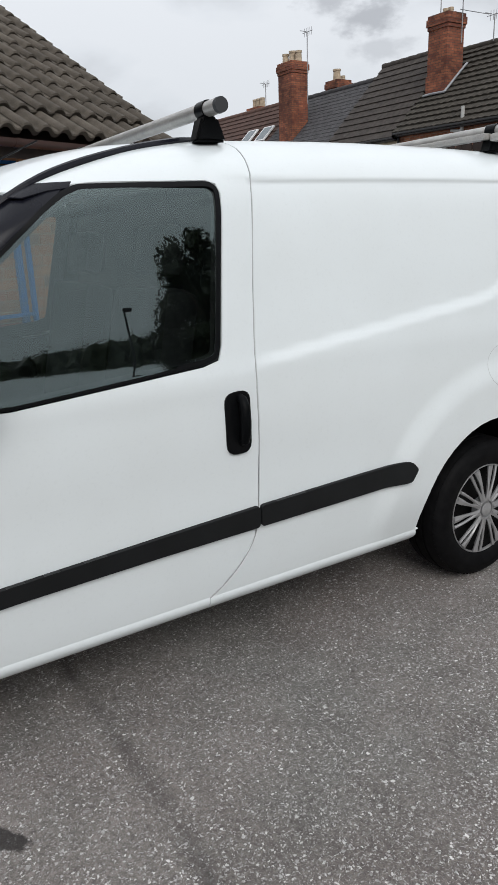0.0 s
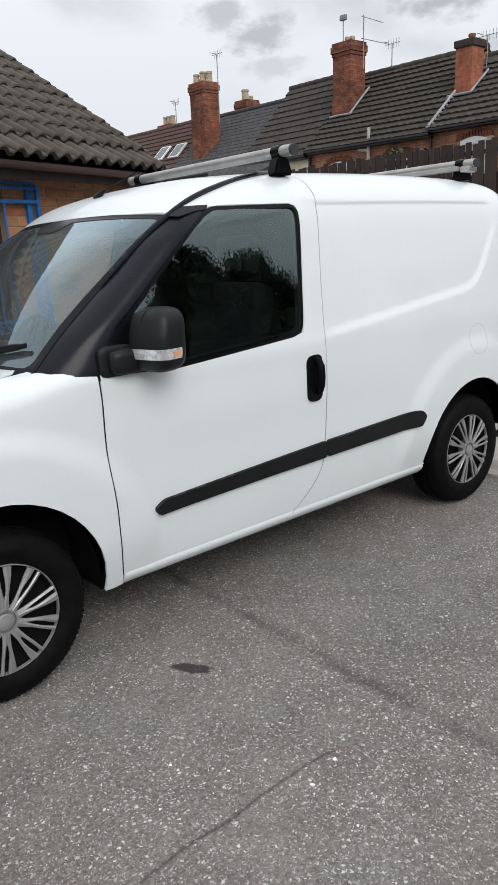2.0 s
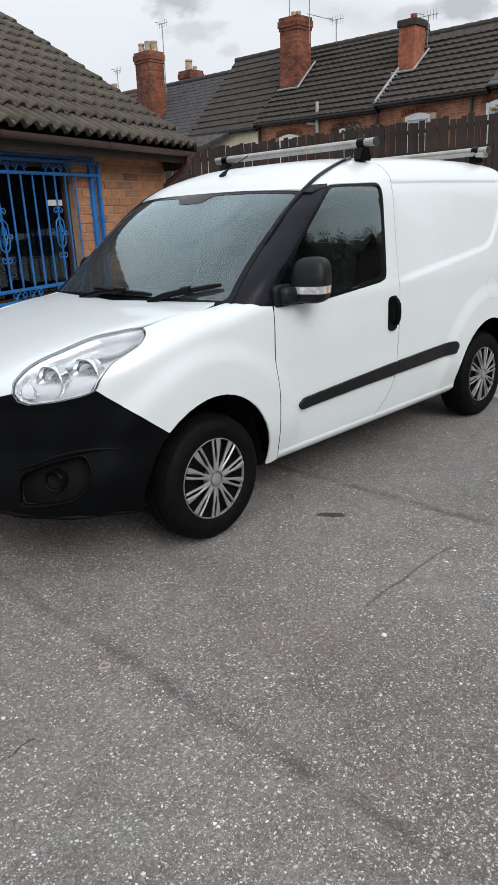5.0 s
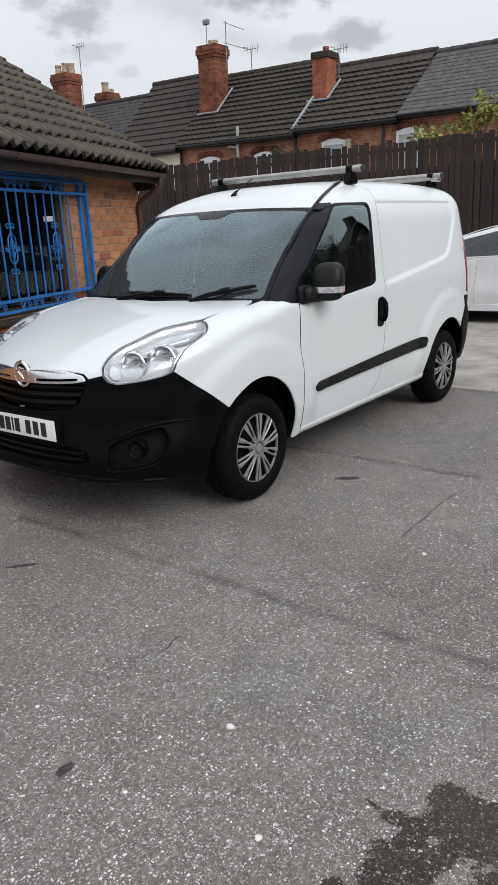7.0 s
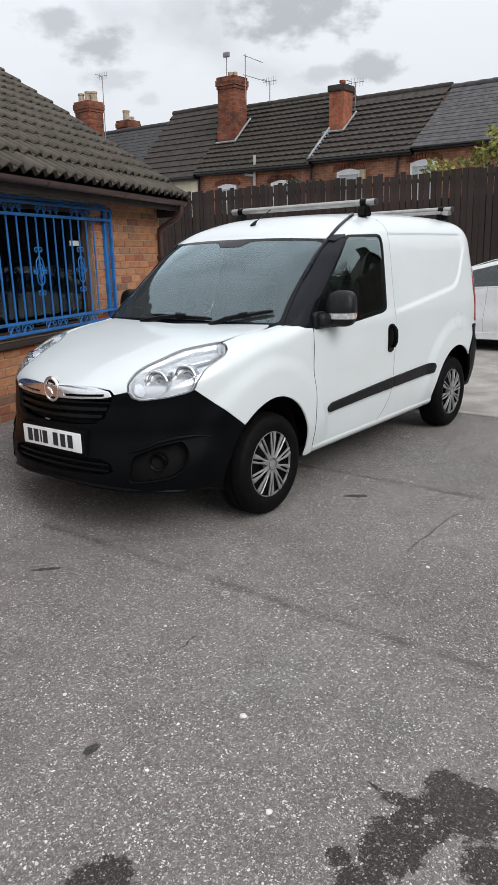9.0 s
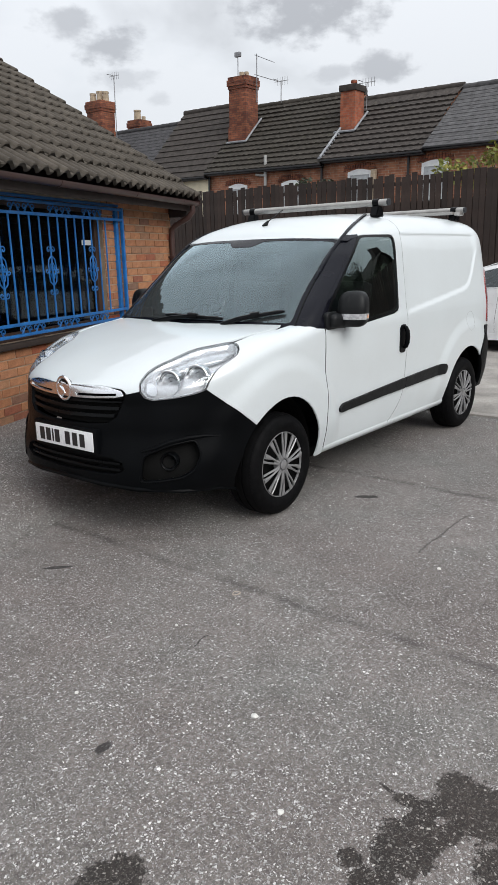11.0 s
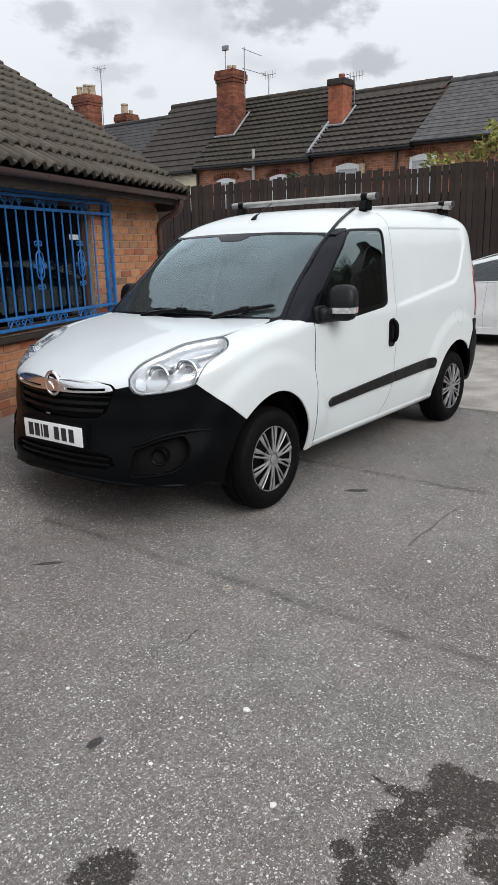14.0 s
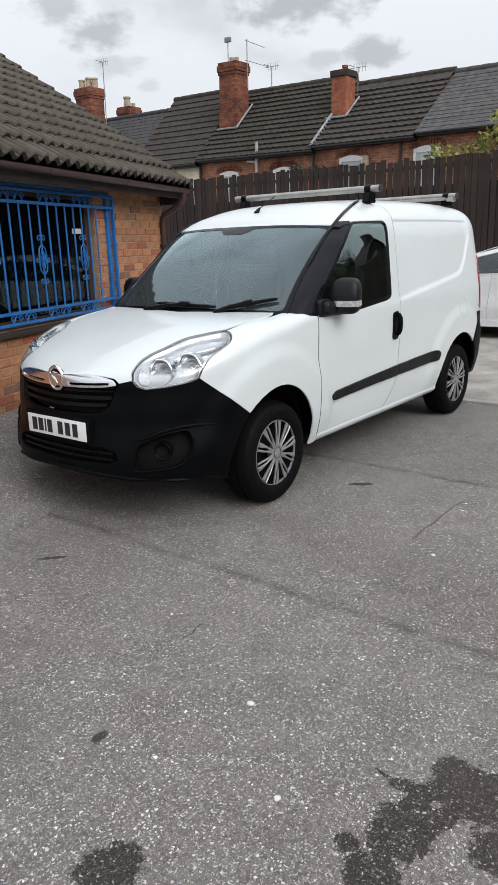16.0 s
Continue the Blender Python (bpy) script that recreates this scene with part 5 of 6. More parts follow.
part("cab_floor", boxes(((0.43, -0.74, 0.235), (2.34, 0.74, 0.30)), ((-0.60, -0.45, 0.31), (3.25, 0.45, 0.36)), ((-0.35, -0.52, 0.30), (0.34, 0.52, 0.98))), M_DARK, van, "black underbody", smooth_below=0)

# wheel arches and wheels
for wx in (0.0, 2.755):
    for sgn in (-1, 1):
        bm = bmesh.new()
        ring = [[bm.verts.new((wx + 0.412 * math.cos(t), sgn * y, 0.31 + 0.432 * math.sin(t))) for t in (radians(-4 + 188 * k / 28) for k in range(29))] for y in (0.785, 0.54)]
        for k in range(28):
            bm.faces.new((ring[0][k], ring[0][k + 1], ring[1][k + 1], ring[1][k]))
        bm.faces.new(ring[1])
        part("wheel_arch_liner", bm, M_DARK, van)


def wheel(wx, sgn):
    """Tyre, dark rim and a silver trim of ten forked spokes; sgn -1 is the near side."""
    c = (0, 0, 0)
    hub = new("wheel")
    hub.parent = van
    hub.matrix_basis = pose(wx, sgn * 0.862, 0.316, 0, random.uniform(0, 70), 0 if sgn < 0 else 180)
    tag = part("tyre", spin(bmesh.new(), [(0.196, 0.03), (0.203, 0.004), (0.212, -0.004), (0.240, -0.011), (0.262, -0.013), (0.266, -0.010), (0.282, -0.007), (0.297, 0.004), (0.307, 0.020), (0.3135, 0.040), (0.3165, 0.062),
               (0.310, 0.067), (0.310, 0.073), (0.3165, 0.074), (0.3165, 0.120), (0.310, 0.121), (0.310, 0.127), (0.3165, 0.128), (0.3165, 0.160), (0.308, 0.182), (0.28, 0.195), (0.20, 0.190)], c, n=72), M_RUBBER, hub, "black tyre", smooth_below=50)
    bm = bmesh.new()
    for k in range(90):
        t0 = 2 * math.pi * k / 90
        box(bm, (0.292, 0.014, -0.005), (0.3065, 0.026, 0.005), 0.0, Matrix.Rotation(-t0, 4, "Y"))
    part("tread", bm, M_RUBBER, hub, smooth_below=0)
    part("rim", spin(bmesh.new(), [(0.204, 0.02), (0.196, 0.03), (0.185, 0.055), (0.0, 0.06)], c), M_DARK, hub)
    trim = part("wheel_trim", spin(bmesh.new(), [(0.1955, 0.014), (0.197, 0.004), (0.199, 0.001), (0.2015, 0.002), (0.204, 0.010)], c, n=72), M_SILVER, hub, "silver plastic wheel trim")
    part("trim_hub", spin(bmesh.new(), [(0.053, 0.030), (0.052, 0.002), (0.047, -0.007), (0.040, -0.007), (0.038, 0.004), (0.030, 0.004)], c, n=40), M_SILVER, trim)
    part("centre_cap", spin(bmesh.new(), [(0.0305, 0.006), (0.0300, -0.008), (0.024, -0.011), (0.0, -0.012)], c, n=32), M_SILVER, trim)
    bm = bmesh.new()
    for k in range(10):                             # each spoke forks into a narrow blade and a leaf that widens to the rim, every second one mirrored
        for fork, blade in ((-1, ((0.045, 4.5, 0.0110), (0.072, 4.6, 0.0085), (0.100, 5.6, 0.0060), (0.135, 6.0, 0.0056), (0.165, 5.8, 0.0062), (0.1965, 5.4, 0.0070))),
                            (1, ((0.045, 4.5, 0.0110), (0.072, 5.0, 0.0085), (0.095, 6.4, 0.0060), (0.115, 6.8, 0.0062), (0.142, 6.4, 0.0090), (0.170, 5.6, 0.0128), (0.1965, 4.9, 0.0150)))):
            fork *= 1 if k % 2 else -1
            rows_b = []
            for r, turn, half in blade:
                t = 2 * math.pi * k / 10 + radians(fork * turn)
                mid = Vector((r * math.cos(t), 0, r * math.sin(t)))
                across = Vector((-math.sin(t), 0, math.cos(t))) * half
                y = -0.010 + 0.20 * max(r - 0.12, 0) ** 1.5 + 0.0006 * fork
                rows_b.append([bm.verts.new(p) for p in (mid - across * 0.9 + Vector((0, y + 0.011, 0)), mid - across + Vector((0, y + 0.004, 0)), mid - across * 0.25 * fork + Vector((0, y, 0)), mid + across + Vector((0, y + 0.004, 0)), mid + across * 0.9 + Vector((0, y + 0.011, 0)))])
            for a, b in zip(rows_b, rows_b[1:]):
                for n in range(4):
                    bm.faces.new((a[n], a[n + 1], b[n + 1], b[n]))
            bm.faces.new(rows_b[-1])
    bmesh.ops.recalc_face_normals(bm, faces=bm.faces)
    part("trim_spokes", bm, M_SILVER, trim, smooth_below=25)


for wx in (0.0, 2.755):
    for sgn in (-1, 1):
        wheel(wx, sgn)


# door mirrors
def mirror(sgn):
    turn = pose(0.640, sgn * 0.968, 1.208, 0, 0, -sgn * 14)

    def shaped(bm):
        for v in bm.verts:
            v.co.y -= sgn * 0.10 * max(v.co.z - 1.22, 0) * (1 if sgn * v.co.y > 0.968 else -0.4)
            v.co.x += 0.16 * max(v.co.z - 1.22, 0)
        return bm
    bm = superbox(bmesh.new(), (0.072, 0.095, 0.113), 3.6, turn, n=64)
    ob = part("door_mirror", shaped(bm), M_MOULD, van, "black door mirror with clear indicator")
    for name, mt, owner, tag, z0, z1, a0, a1, grow in (("mirror_indicator", M_STRIP, None, "clear indicator strip", -0.54, -0.22, 100, 285, 1.0), ("indicator_bulb", M_AMBER, "strip", "small amber bulb behind the clear strip", -0.47, -0.29, 252, 276, 1.02)):
        bm = bmesh.new()
        rows_i = []
        for k in range(5):
            z = z0 + (z1 - z0) * k / 4
            flat = (1 - abs(z) ** 3.6) ** (1 / 3.6) * grow
            ring = []
            for n in range(25):
                t = radians(a0 + (a1 - a0) * n / 24)
                r = flat * (abs(math.cos(t)) ** 3.6 + abs(math.sin(t)) ** 3.6) ** (-1 / 3.6)
                ring.append(bm.verts.new(turn @ Vector((0.0748 * r * math.cos(t), -sgn * 0.0980 * r * math.sin(t), 0.115 * z))))
            rows_i.append(ring)
        for a, b in zip(rows_i, rows_i[1:]):
            for n in range(24):
                bm.faces.new((a[n], a[n + 1], b[n + 1], b[n]))
        made = part(name, shaped(bm), mt, made if owner else ob, tag)
    bm = superbox(bmesh.new(), (0.085, 0.045, 0.045), 4.0, pose(0.560, sgn * 0.895, 1.140))
    superbox(bm, (0.070, 0.020, 0.055), 5.0, pose(0.515, sgn * 0.878, 1.142))
    part("mirror_foot", bm, M_MOULD, ob)


mirror(-1)
mirror(1)

# roof bars, aerial
for bx, z in ((1.610, 1.912), (3.030, 1.900)):
    bm = bmesh.new()
    cylinder(bm, (bx, -0.684, z), (bx, 0.684, z), 0.024, n=24)
    bar = part("roof_bar", bm, M_BAR, van, "dull aluminium roof bar")
    for sgn in (-1, 1):
        bm = bmesh.new()
        cylinder(bm, (bx, sgn * 0.678, z), (bx, sgn * 0.694, z), 0.0250, 0.024, 24)
        part("end_cap", bm, M_DASH, bar)
        bm = bmesh.new()
        foot = [(-0.060, 0.0), (0.060, 0.0), (0.030, z - 1.835), (-0.030, z - 1.835)]
        base = 1.812
        vs = [[bm.verts.new((bx + a * k, sgn * (0.585 + w), base + h)) for a, h in foot] for w, k in ((-0.035, 0.8), (0.035, 1.0))]
        bm.faces.new(vs[0]), bm.faces.new(vs[1][::-1])
        for i in range(4):
            bm.faces.new((vs[0][i], vs[1][i], vs[1][(i + 1) % 4], vs[0][(i + 1) % 4]))
        bmesh.ops.recalc_face_normals(bm, faces=bm.faces)
        bmesh.ops.bevel(bm, geom=list(bm.edges), offset=0.008, segments=2, affect="EDGES")
        cylinder(bm, (bx, sgn * 0.56, z), (bx, sgn * 0.61, z), 0.0285, n=20)
        part("bar_foot", bm, M_TRIM, bar, "black roof bar foot")
bm = boxes(((2.955, -0.60, 1.862), (3.00, 0.60, 1.888)), bevel=0.006)
part("ladder_rail", bm, M_BAR, van, "flat aluminium rail beside the rear roof bar")
bm = boxes(((2.985, -0.665, 1.852), (3.075, -0.60, 1.888)), bevel=0.014)
part("rail_clamp", bm, M_BAR, van)
bm = bmesh.new()
base = Vector((0.995, 0, 1.758))
tube(bm, [base, base + Vector((0.02, 0, 0.022)), base + Vector((0.045, 0, 0.04))], [0.022, 0.014, 0.007], 10)
tube(bm, [base + Vector((0.04, 0, 0.036)), base + Vector((0.23, 0, 0.125))], 0.0035, 6)
part("roof_aerial", bm, M_TRIM, van, "short black roof aerial")
# black inner skin behind the gaps, its colour standing in for their shade
inner_f = [(0.43, 0.30)] + arch(0, 0, 150) + [(-0.50, 0.70), (-0.62, 0.90), (-0.55, 1.12), (-0.40, 1.26), (-0.22, 1.34), (0.20, 1.33), (0.43, 1.26)]
for flip in (False, True):
    panel("inner_skin", [(inner_f, front, [], flip)], M_DARK, van, depth=0, lift=-0.016, step=0.05)
    panel("inner_side", [(on_side([(0.42, 0.32), (2.36, 0.32), (2.36, 0.60), (1.72, 0.80), (1.72, 1.72), (1.56, 1.72), (1.50, 1.08), (0.42, 1.06)]), side, [], flip)], M_DARK, van, depth=0, lift=-0.016, step=0.05)

# ---- the parked white car beyond the slab: its side towards the van lies near x = 7.6, its front to +y ----
def parked_car():
    car = thing("parked_car", "white hatchback parked beside the fence", "car")
    prof = curve([(-1.45, 0.86), (-1.32, 1.02), (-0.9, 1.36), (-0.3, 1.455), (0.35, 1.43), (0.9, 1.30), (1.50, 1.045), (1.75, 0.985), (2.3, 0.90), (2.62, 0.74), (2.70, 0.58)])
    belt = curve([(-1.45, 0.84), (-1.2, 1.03), (0.0, 1.00), (1.4, 0.955), (1.75, 0.96), (2.3, 0.88), (2.62, 0.72), (2.70, 0.57)])

    def flank(y, z):
        low = smooth(0.20, 0.55, z)
        end = smooth(2.72, 2.25, y) * smooth(-1.47, -1.05, y)
        lean = 0.30 * max(z - belt(y), 0) * 1.25
        return 7.60 + 0.06 * (1 - low) + lean + 0.25 * (1 - end) + 0.012 * math.cos((z - 0.75) * 7)

    def body(a, s):
        return flank(a, s), a, s

    def top(a, s):                                  # s across, 0 near to 1 far
        z = prof(a)
        x0 = flank(a, z - 0.01)
        w = 2 * (8.47 - x0)
        return x0 + w * s, a, z + 0.03 * math.sin(math.pi * s)
    heart = (8.47, 0.6, 0.6)

    def arch_car(cy, a0, a1):
        return [(cy + 0.33 * math.cos(radians(a0 + (a1 - a0) * k / 12)), 0.31 + 0.33 * math.sin(radians(a0 + (a1 - a0) * k / 12))) for k in range(13)]
    lower = [(-1.40, 0.30), (-1.43, 0.84)] + [(y, belt(y)) for y in (-1.2, -0.8, -0.4, 0, 0.4, 0.8, 1.2, 1.6, 1.9, 2.3, 2.55)] + [(2.66, 0.60), (2.62, 0.25)] + arch_car(2.05, 0, 180) + [(1.70, 0.215), (-0.28, 0.215)] + arch_car(-0.62, 0, 180)
    for flip in (0, 1):
        def turned(form):
            return form if not flip else (lambda a, s: (2 * 8.47 - form(a, s)[0], form(a, s)[1], form(a, s)[2]))
        for nm, loop, mt, lift in (("body_side", lower, M_CARPAINT, 0.0),
                                   ("side_window", [(-0.95, 1.05), (-0.75, 1.27), (-0.25, 1.375), (0.35, 1.35), (0.85, 1.24), (1.38, 1.00), (1.35, 0.985), (0.0, 1.025)], M_CARGLASS, 0.004),
                                   ("window_frame", [(-1.25, 1.03)] + [(y, prof(y) - 0.012) for y in (-1.15, -0.9, -0.6, -0.3, 0, 0.35, 0.9, 1.2, 1.5)] + [(1.60, 0.97), (1.2, 0.968), (0.0, 1.003)], M_CARPAINT, 0.0),
                                   ("sill_trim", [(-0.27, 0.20), (-0.27, 0.30), (1.70, 0.30), (1.70, 0.20)], M_CARPAINT, 0.012)):
            holes = [inset([(-0.95, 1.05), (-0.75, 1.27), (-0.25, 1.375), (0.35, 1.35), (0.85, 1.24), (1.38, 1.00), (1.35, 0.985), (0.0, 1.025)], -0.006)] if nm == "window_frame" else []
            me = sheet([(loop, turned(body), holes, False)], 0.08, 0.012, lift, heart)
            me.materials.append(mt)
            part(nm, me, mt, car)
        x0, d = (7.61, 1) if not flip else (2 * 8.47 - 7.61, -1)
        for cy in (2.05, -0.62):
            bm = bmesh.new()
            cylinder(bm, (x0 + d * 0.03, cy, 0.30), (x0 + d * 0.22, cy, 0.30), 0.30, n=36)
            part("wheel", bm, M_RUBBER, car)
        for y in (0.62, -0.42):
            bm = bmesh.new()
            tube(bm, [(turned(body)(y + 0.03 * math.sin(z * 4), z)[0] - d * 0.001, y + 0.03 * math.sin(z * 4), z) for z in (0.31, 0.5, 0.7, 0.9, 0.99)], 0.004, 5)
            part("door_gap", bm, M_LAMPGREY, car)
        bm = bmesh.new()
        box(bm, (x0 - d * 0.16, 1.44, 0.945), (x0 + d * 0.01, 1.60, 1.065), 0.035)
        part("door_mirror", bm, M_CARPAINT, car)
        bm = bmesh.new()
        box(bm, (x0 - d * 0.10, 1.45, 0.925), (x0 + d * 0.03, 1.56, 0.95), 0.008)
        part("mirror_foot", bm, M_TRIM, car)
    for nm, y0, y1, mt in (("bonnet", 1.75, 2.70, M_CARPAINT), ("windscreen", 0.93, 1.74, M_CARGLASS), ("roof", -0.80, 0.92, M_CARPAINT), ("tailgate", -1.45, -0.81, M_CARGLASS)):
        me = sheet([([(y0, 0.0), (y1, 0.0), (y1, 1.0), (y0, 1.0)], top, [], False)], 0.09, 0.01, 0.0, heart)
        me.materials.append(mt)
        part(nm, me, mt, car)
    part("underbody", boxes(((7.75, -1.25, 0.20), (9.2, 2.45, 0.62))), M_DARK, car, smooth_below=0)
    part("end_panel", boxes(((7.90, 2.55, 0.24), (9.04, 2.68, 0.60)), ((7.90, -1.44, 0.28), (9.04, -1.33, 0.86)), bevel=0.03), M_CARPAINT, car)


parked_car()


# ---- the terrace beyond the fence: its wall faces -x at x = 17.9 ----
FACE, EAVE_X, EAVE_Z, RIDGE_X, RIDGE_Z = 17.90, 17.62, 4.50, 20.45, 7.18


def roof_sheet(y0, y1, material, wave, ridge_z=RIDGE_Z, course=0.30, eave_z=EAVE_Z, ridge_x=RIDGE_X, step=0.040):
    """One slope of a roof: overlapping courses, each with its own step; wave > 0 gives rolls along the course."""
    run, rise = ridge_x - EAVE_X, ridge_z - eave_z
    length = math.hypot(run, rise)
    n = int(length / course)
    ny = max(2, int(abs(y1 - y0) / 0.075)) if wave else 2
    verts, faces = [], []
    nx, nz = -rise / length, run / length
    rows_v = []
    for i in range(n + 1):
        t = min(i * course / length, 1.0)
        rows_v += [(t, 0.002, i), (t, step, i)] if i < n else [(1.0, 0.002, i)]
    for t, lift, i in rows_v:
        for k in range(ny + 1):
            y = y0 + (y1 - y0) * k / ny
            w = lift + (wave * (0.5 + 0.5 * math.cos(2 * math.pi * y / 0.25)) if lift > 0.003 else 0) + 0.008 * noise.noise((y * 0.7, i * 1.3, 2.0)) * (lift > 0.003)
            verts.append((EAVE_X + run * t + nx * w, y, eave_z + rise * t + nz * w))
    for r in range(len(rows_v) - 1):
        b = r * (ny + 1)
        faces += [(b + k, b + k + 1, b + ny + 2 + k, b + ny + 1 + k) for k in range(ny)]
    me = bpy.data.meshes.new("tiles")
    me.from_pydata(verts, [], faces)
    me.materials.append(material)
    return me


def gable_block(y0, y1, ridge_z, material, x1=23.2, eave_z=EAVE_Z, ridge_x=RIDGE_X):
    """The walls under a roof, with an uninterrupted rear slope."""
    bm = bmesh.new()
    outline = [(FACE, -1.5), (x1, -1.5), (x1, eave_z), (ridge_x, ridge_z - 0.12), (FACE, eave_z + 0.12)]
    a, b = [bm.verts.new((x, y0, z)) for x, z in outline], [bm.verts.new((x, y1, z)) for x, z in outline]
    bm.faces.new(a), bm.faces.new(b[::-1])
    for k in range(5):
        bm.faces.new((a[k], b[k], b[(k + 1) % 5], a[(k + 1) % 5]))
    bmesh.ops.recalc_face_normals(bm, faces=bm.faces)
    return bm


def house_window(house, y, z_top, w=0.86, h=1.25, arched=True):
    win = part("window", boxes(((FACE - 0.035, y - w / 2, z_top - h), (FACE - 0.002, y - w / 2 + 0.07, z_top - 0.05)), ((FACE - 0.035, y + w / 2 - 0.07, z_top - h), (FACE - 0.002, y + w / 2, z_top - 0.05)),
               ((FACE - 0.034, y - w / 2 + 0.07, z_top - 0.62), (FACE - 0.002, y + w / 2 - 0.07, z_top - 0.55)), ((FACE - 0.034, y - w / 2 + 0.07, z_top - h), (FACE - 0.002, y + w / 2 - 0.07, z_top - h + 0.07))), M_PVC, house, "white plastic window under a brick arch", smooth_below=0)
    part("pane", boxes(((FACE - 0.018, y - w / 2 + 0.07, z_top - h + 0.07), (FACE - 0.010, y + w / 2 - 0.07, z_top - 0.14))), M_NET if arched else M_CARGLASS, win, smooth_below=0)
    if not arched:
        part("window_head", boxes(((FACE - 0.036, y - w / 2 + 0.07, z_top - 0.14), (FACE - 0.002, y + w / 2 - 0.07, z_top - 0.05))), M_PVC, win, smooth_below=0)
        return
    bm = bmesh.new()
    pts = [(-w / 2, -0.16)] + [(-w / 2 + w * k / 10, -0.07 + 0.09 * math.sin(math.pi * k / 10)) for k in range(11)] + [(w / 2, -0.16)]
    a = [bm.verts.new((FACE - 0.037, y + p, z_top + q)) for p, q in pts]
    b = [bm.verts.new((FACE - 0.002, y + p, z_top + q)) for p, q in pts]
    bm.faces.new(a), bm.faces.new(b[::-1])
    for k in range(len(pts)):
        bm.faces.new((a[k], b[k], b[(k + 1) % len(pts)], a[(k + 1) % len(pts)]))
    bmesh.ops.recalc_face_normals(bm, faces=bm.faces)
    part("window_head", bm, M_PVC, win, smooth_below=0)
    bm = bmesh.new()
    for k in range(13):
        t = -0.62 + 1.24 * k / 12
        c = Vector((FACE - 0.022, y + math.sin(t) * (w / 2 + 0.10) / math.sin(0.62), z_top + 0.10 + 0.17 * (math.cos(t) - 1) * 2.2 + 0.02))
        box(bm, (-0.02, -0.034, -0.085), (0.02, 0.034, 0.085), 0.006, Matrix.Translation(c) @ Matrix.Rotation(t * 0.55, 4, "X"))
    part("brick_arch", bm, M_STACK, win, smooth_below=0)


def chimney(house, x, y, w, d, z0, z1, material, pots, corbel=True, label="", dark_cap=False):
    bm = boxes(((x - d / 2, y - w / 2, z0), (x + d / 2, y + w / 2, z1)))
    if corbel:
        for k, o in enumerate((0.03, 0.06, 0.06, 0.03)):
            box(bm, (x - d / 2 - o, y - w / 2 - o, z1 - 0.42 + k * 0.105), (x + d / 2 + o, y + w / 2 + o, z1 - 0.42 + (k + 1) * 0.105 - 0.002), 0.008)
        box(bm, (x - d / 2 - 0.03, y - w / 2 - 0.03, z0 + 0.02), (x + d / 2 + 0.03, y + w / 2 + 0.03, z0 + (z1 - z0) * 0.34), 0.008)
    st = part("chimney", bm, material, house, label or "tall brick chimney", smooth_below=0)
    if dark_cap:
        part("chimney_cap", boxes(((x - d / 2 - 0.05, y - w / 2 - 0.05, z1), (x + d / 2 + 0.05, y + w / 2 + 0.05, z1 + 0.20)), bevel=0.03), M_FARTILE, st)
    for (px, py, r, h, mt) in pots:
        bm = bmesh.new()
        cylinder(bm, (x + px, y + py, z1 - 0.02), (x + px, y + py, z1 + h), r * 1.08, r * 0.86, 16)
        cylinder(bm, (x + px, y + py, z1 + h - 0.07), (x + px, y + py, z1 + h), r * 1.05, n=16)
        part("chimney_pot", bm, mt, st, "chimney pot")
    return st


def flashing(house, x, y, w, d, ridge):
    """Pale lead up the slope beside a stack, on the -y side, and along its foot."""
    t = (ridge - EAVE_Z) / (RIDGE_X - EAVE_X)

    def z(xx):
        return EAVE_Z + (xx - EAVE_X) * t
    bm = bmesh.new()
    for a, b in (((x - d / 2 - 0.10, y + w / 2 + 0.06), (x - d / 2 - 0.10, y - w / 2 - 0.06)), ((x - d / 2 - 0.10, y - w / 2 - 0.06), (x + d / 2 + 0.15, y - w / 2 - 0.06))):
        p, q = Vector((*a, z(a[0]) + 0.09)), Vector((*b, z(b[0]) + 0.09))
        tube(bm, [p, p.lerp(q, 0.5) + Vector((0, 0, 0.01)), q], 0.036, 6)
    part("flashing", bm, M_LEAD, house, "pale lead flashing")


def aerial(house, x, y, z, h, kind=0):
    bm = bmesh.new()
    cylinder(bm, (x, y, z), (x, y, z + h), 0.018, n=6)
    top = z + h
    if kind == 0:
        for k in range(5):
            cylinder(bm, (x, y - 0.28 + 0.11 * k, top - 0.16), (x, y - 0.28 + 0.11 * k, top + 0.12), 0.008, n=5)
        cylinder(bm, (x, y - 0.33, top - 0.02), (x, y + 0.30, top - 0.02), 0.010, n=5)
        cylinder(bm, (x - 0.15, y + 0.25, top + 0.06), (x + 0.15, y + 0.25, top + 0.06), 0.012, n=5)
    elif kind == 1:
        for zz, l in ((top - 0.1, 0.75), (top - 0.75, 0.95)):
            cylinder(bm, (x, y + 0.1, zz + 0.08), (x, y - l, zz - 0.28), 0.012, n=5)
            for k in range(5):
                f = 0.2 + 0.19 * k
                c = Vector((x, y + 0.1 - (l + 0.1) * f, zz + 0.08 - 0.36 * f))
                cylinder(bm, c + Vector((-0.12, 0, 0)), c + Vector((0.12, 0, 0)), 0.007, n=5)
    else:
        box(bm, (x - 0.06, y - 0.12, top - 0.16), (x + 0.06, y + 0.12, top), 0.01)
    part("aerial", bm, M_STEEL, house, "thin television aerial")


def ridge_tiles(house, y0, y1, z=RIDGE_Z, x=RIDGE_X, material=None):
    bm = bmesh.new()
    n = max(1, round((y1 - y0) / 0.45))
    for k in range(n):
        a, b = y0 + (y1 - y0) * k / n, y0 + (y1 - y0) * (k + 1) / n
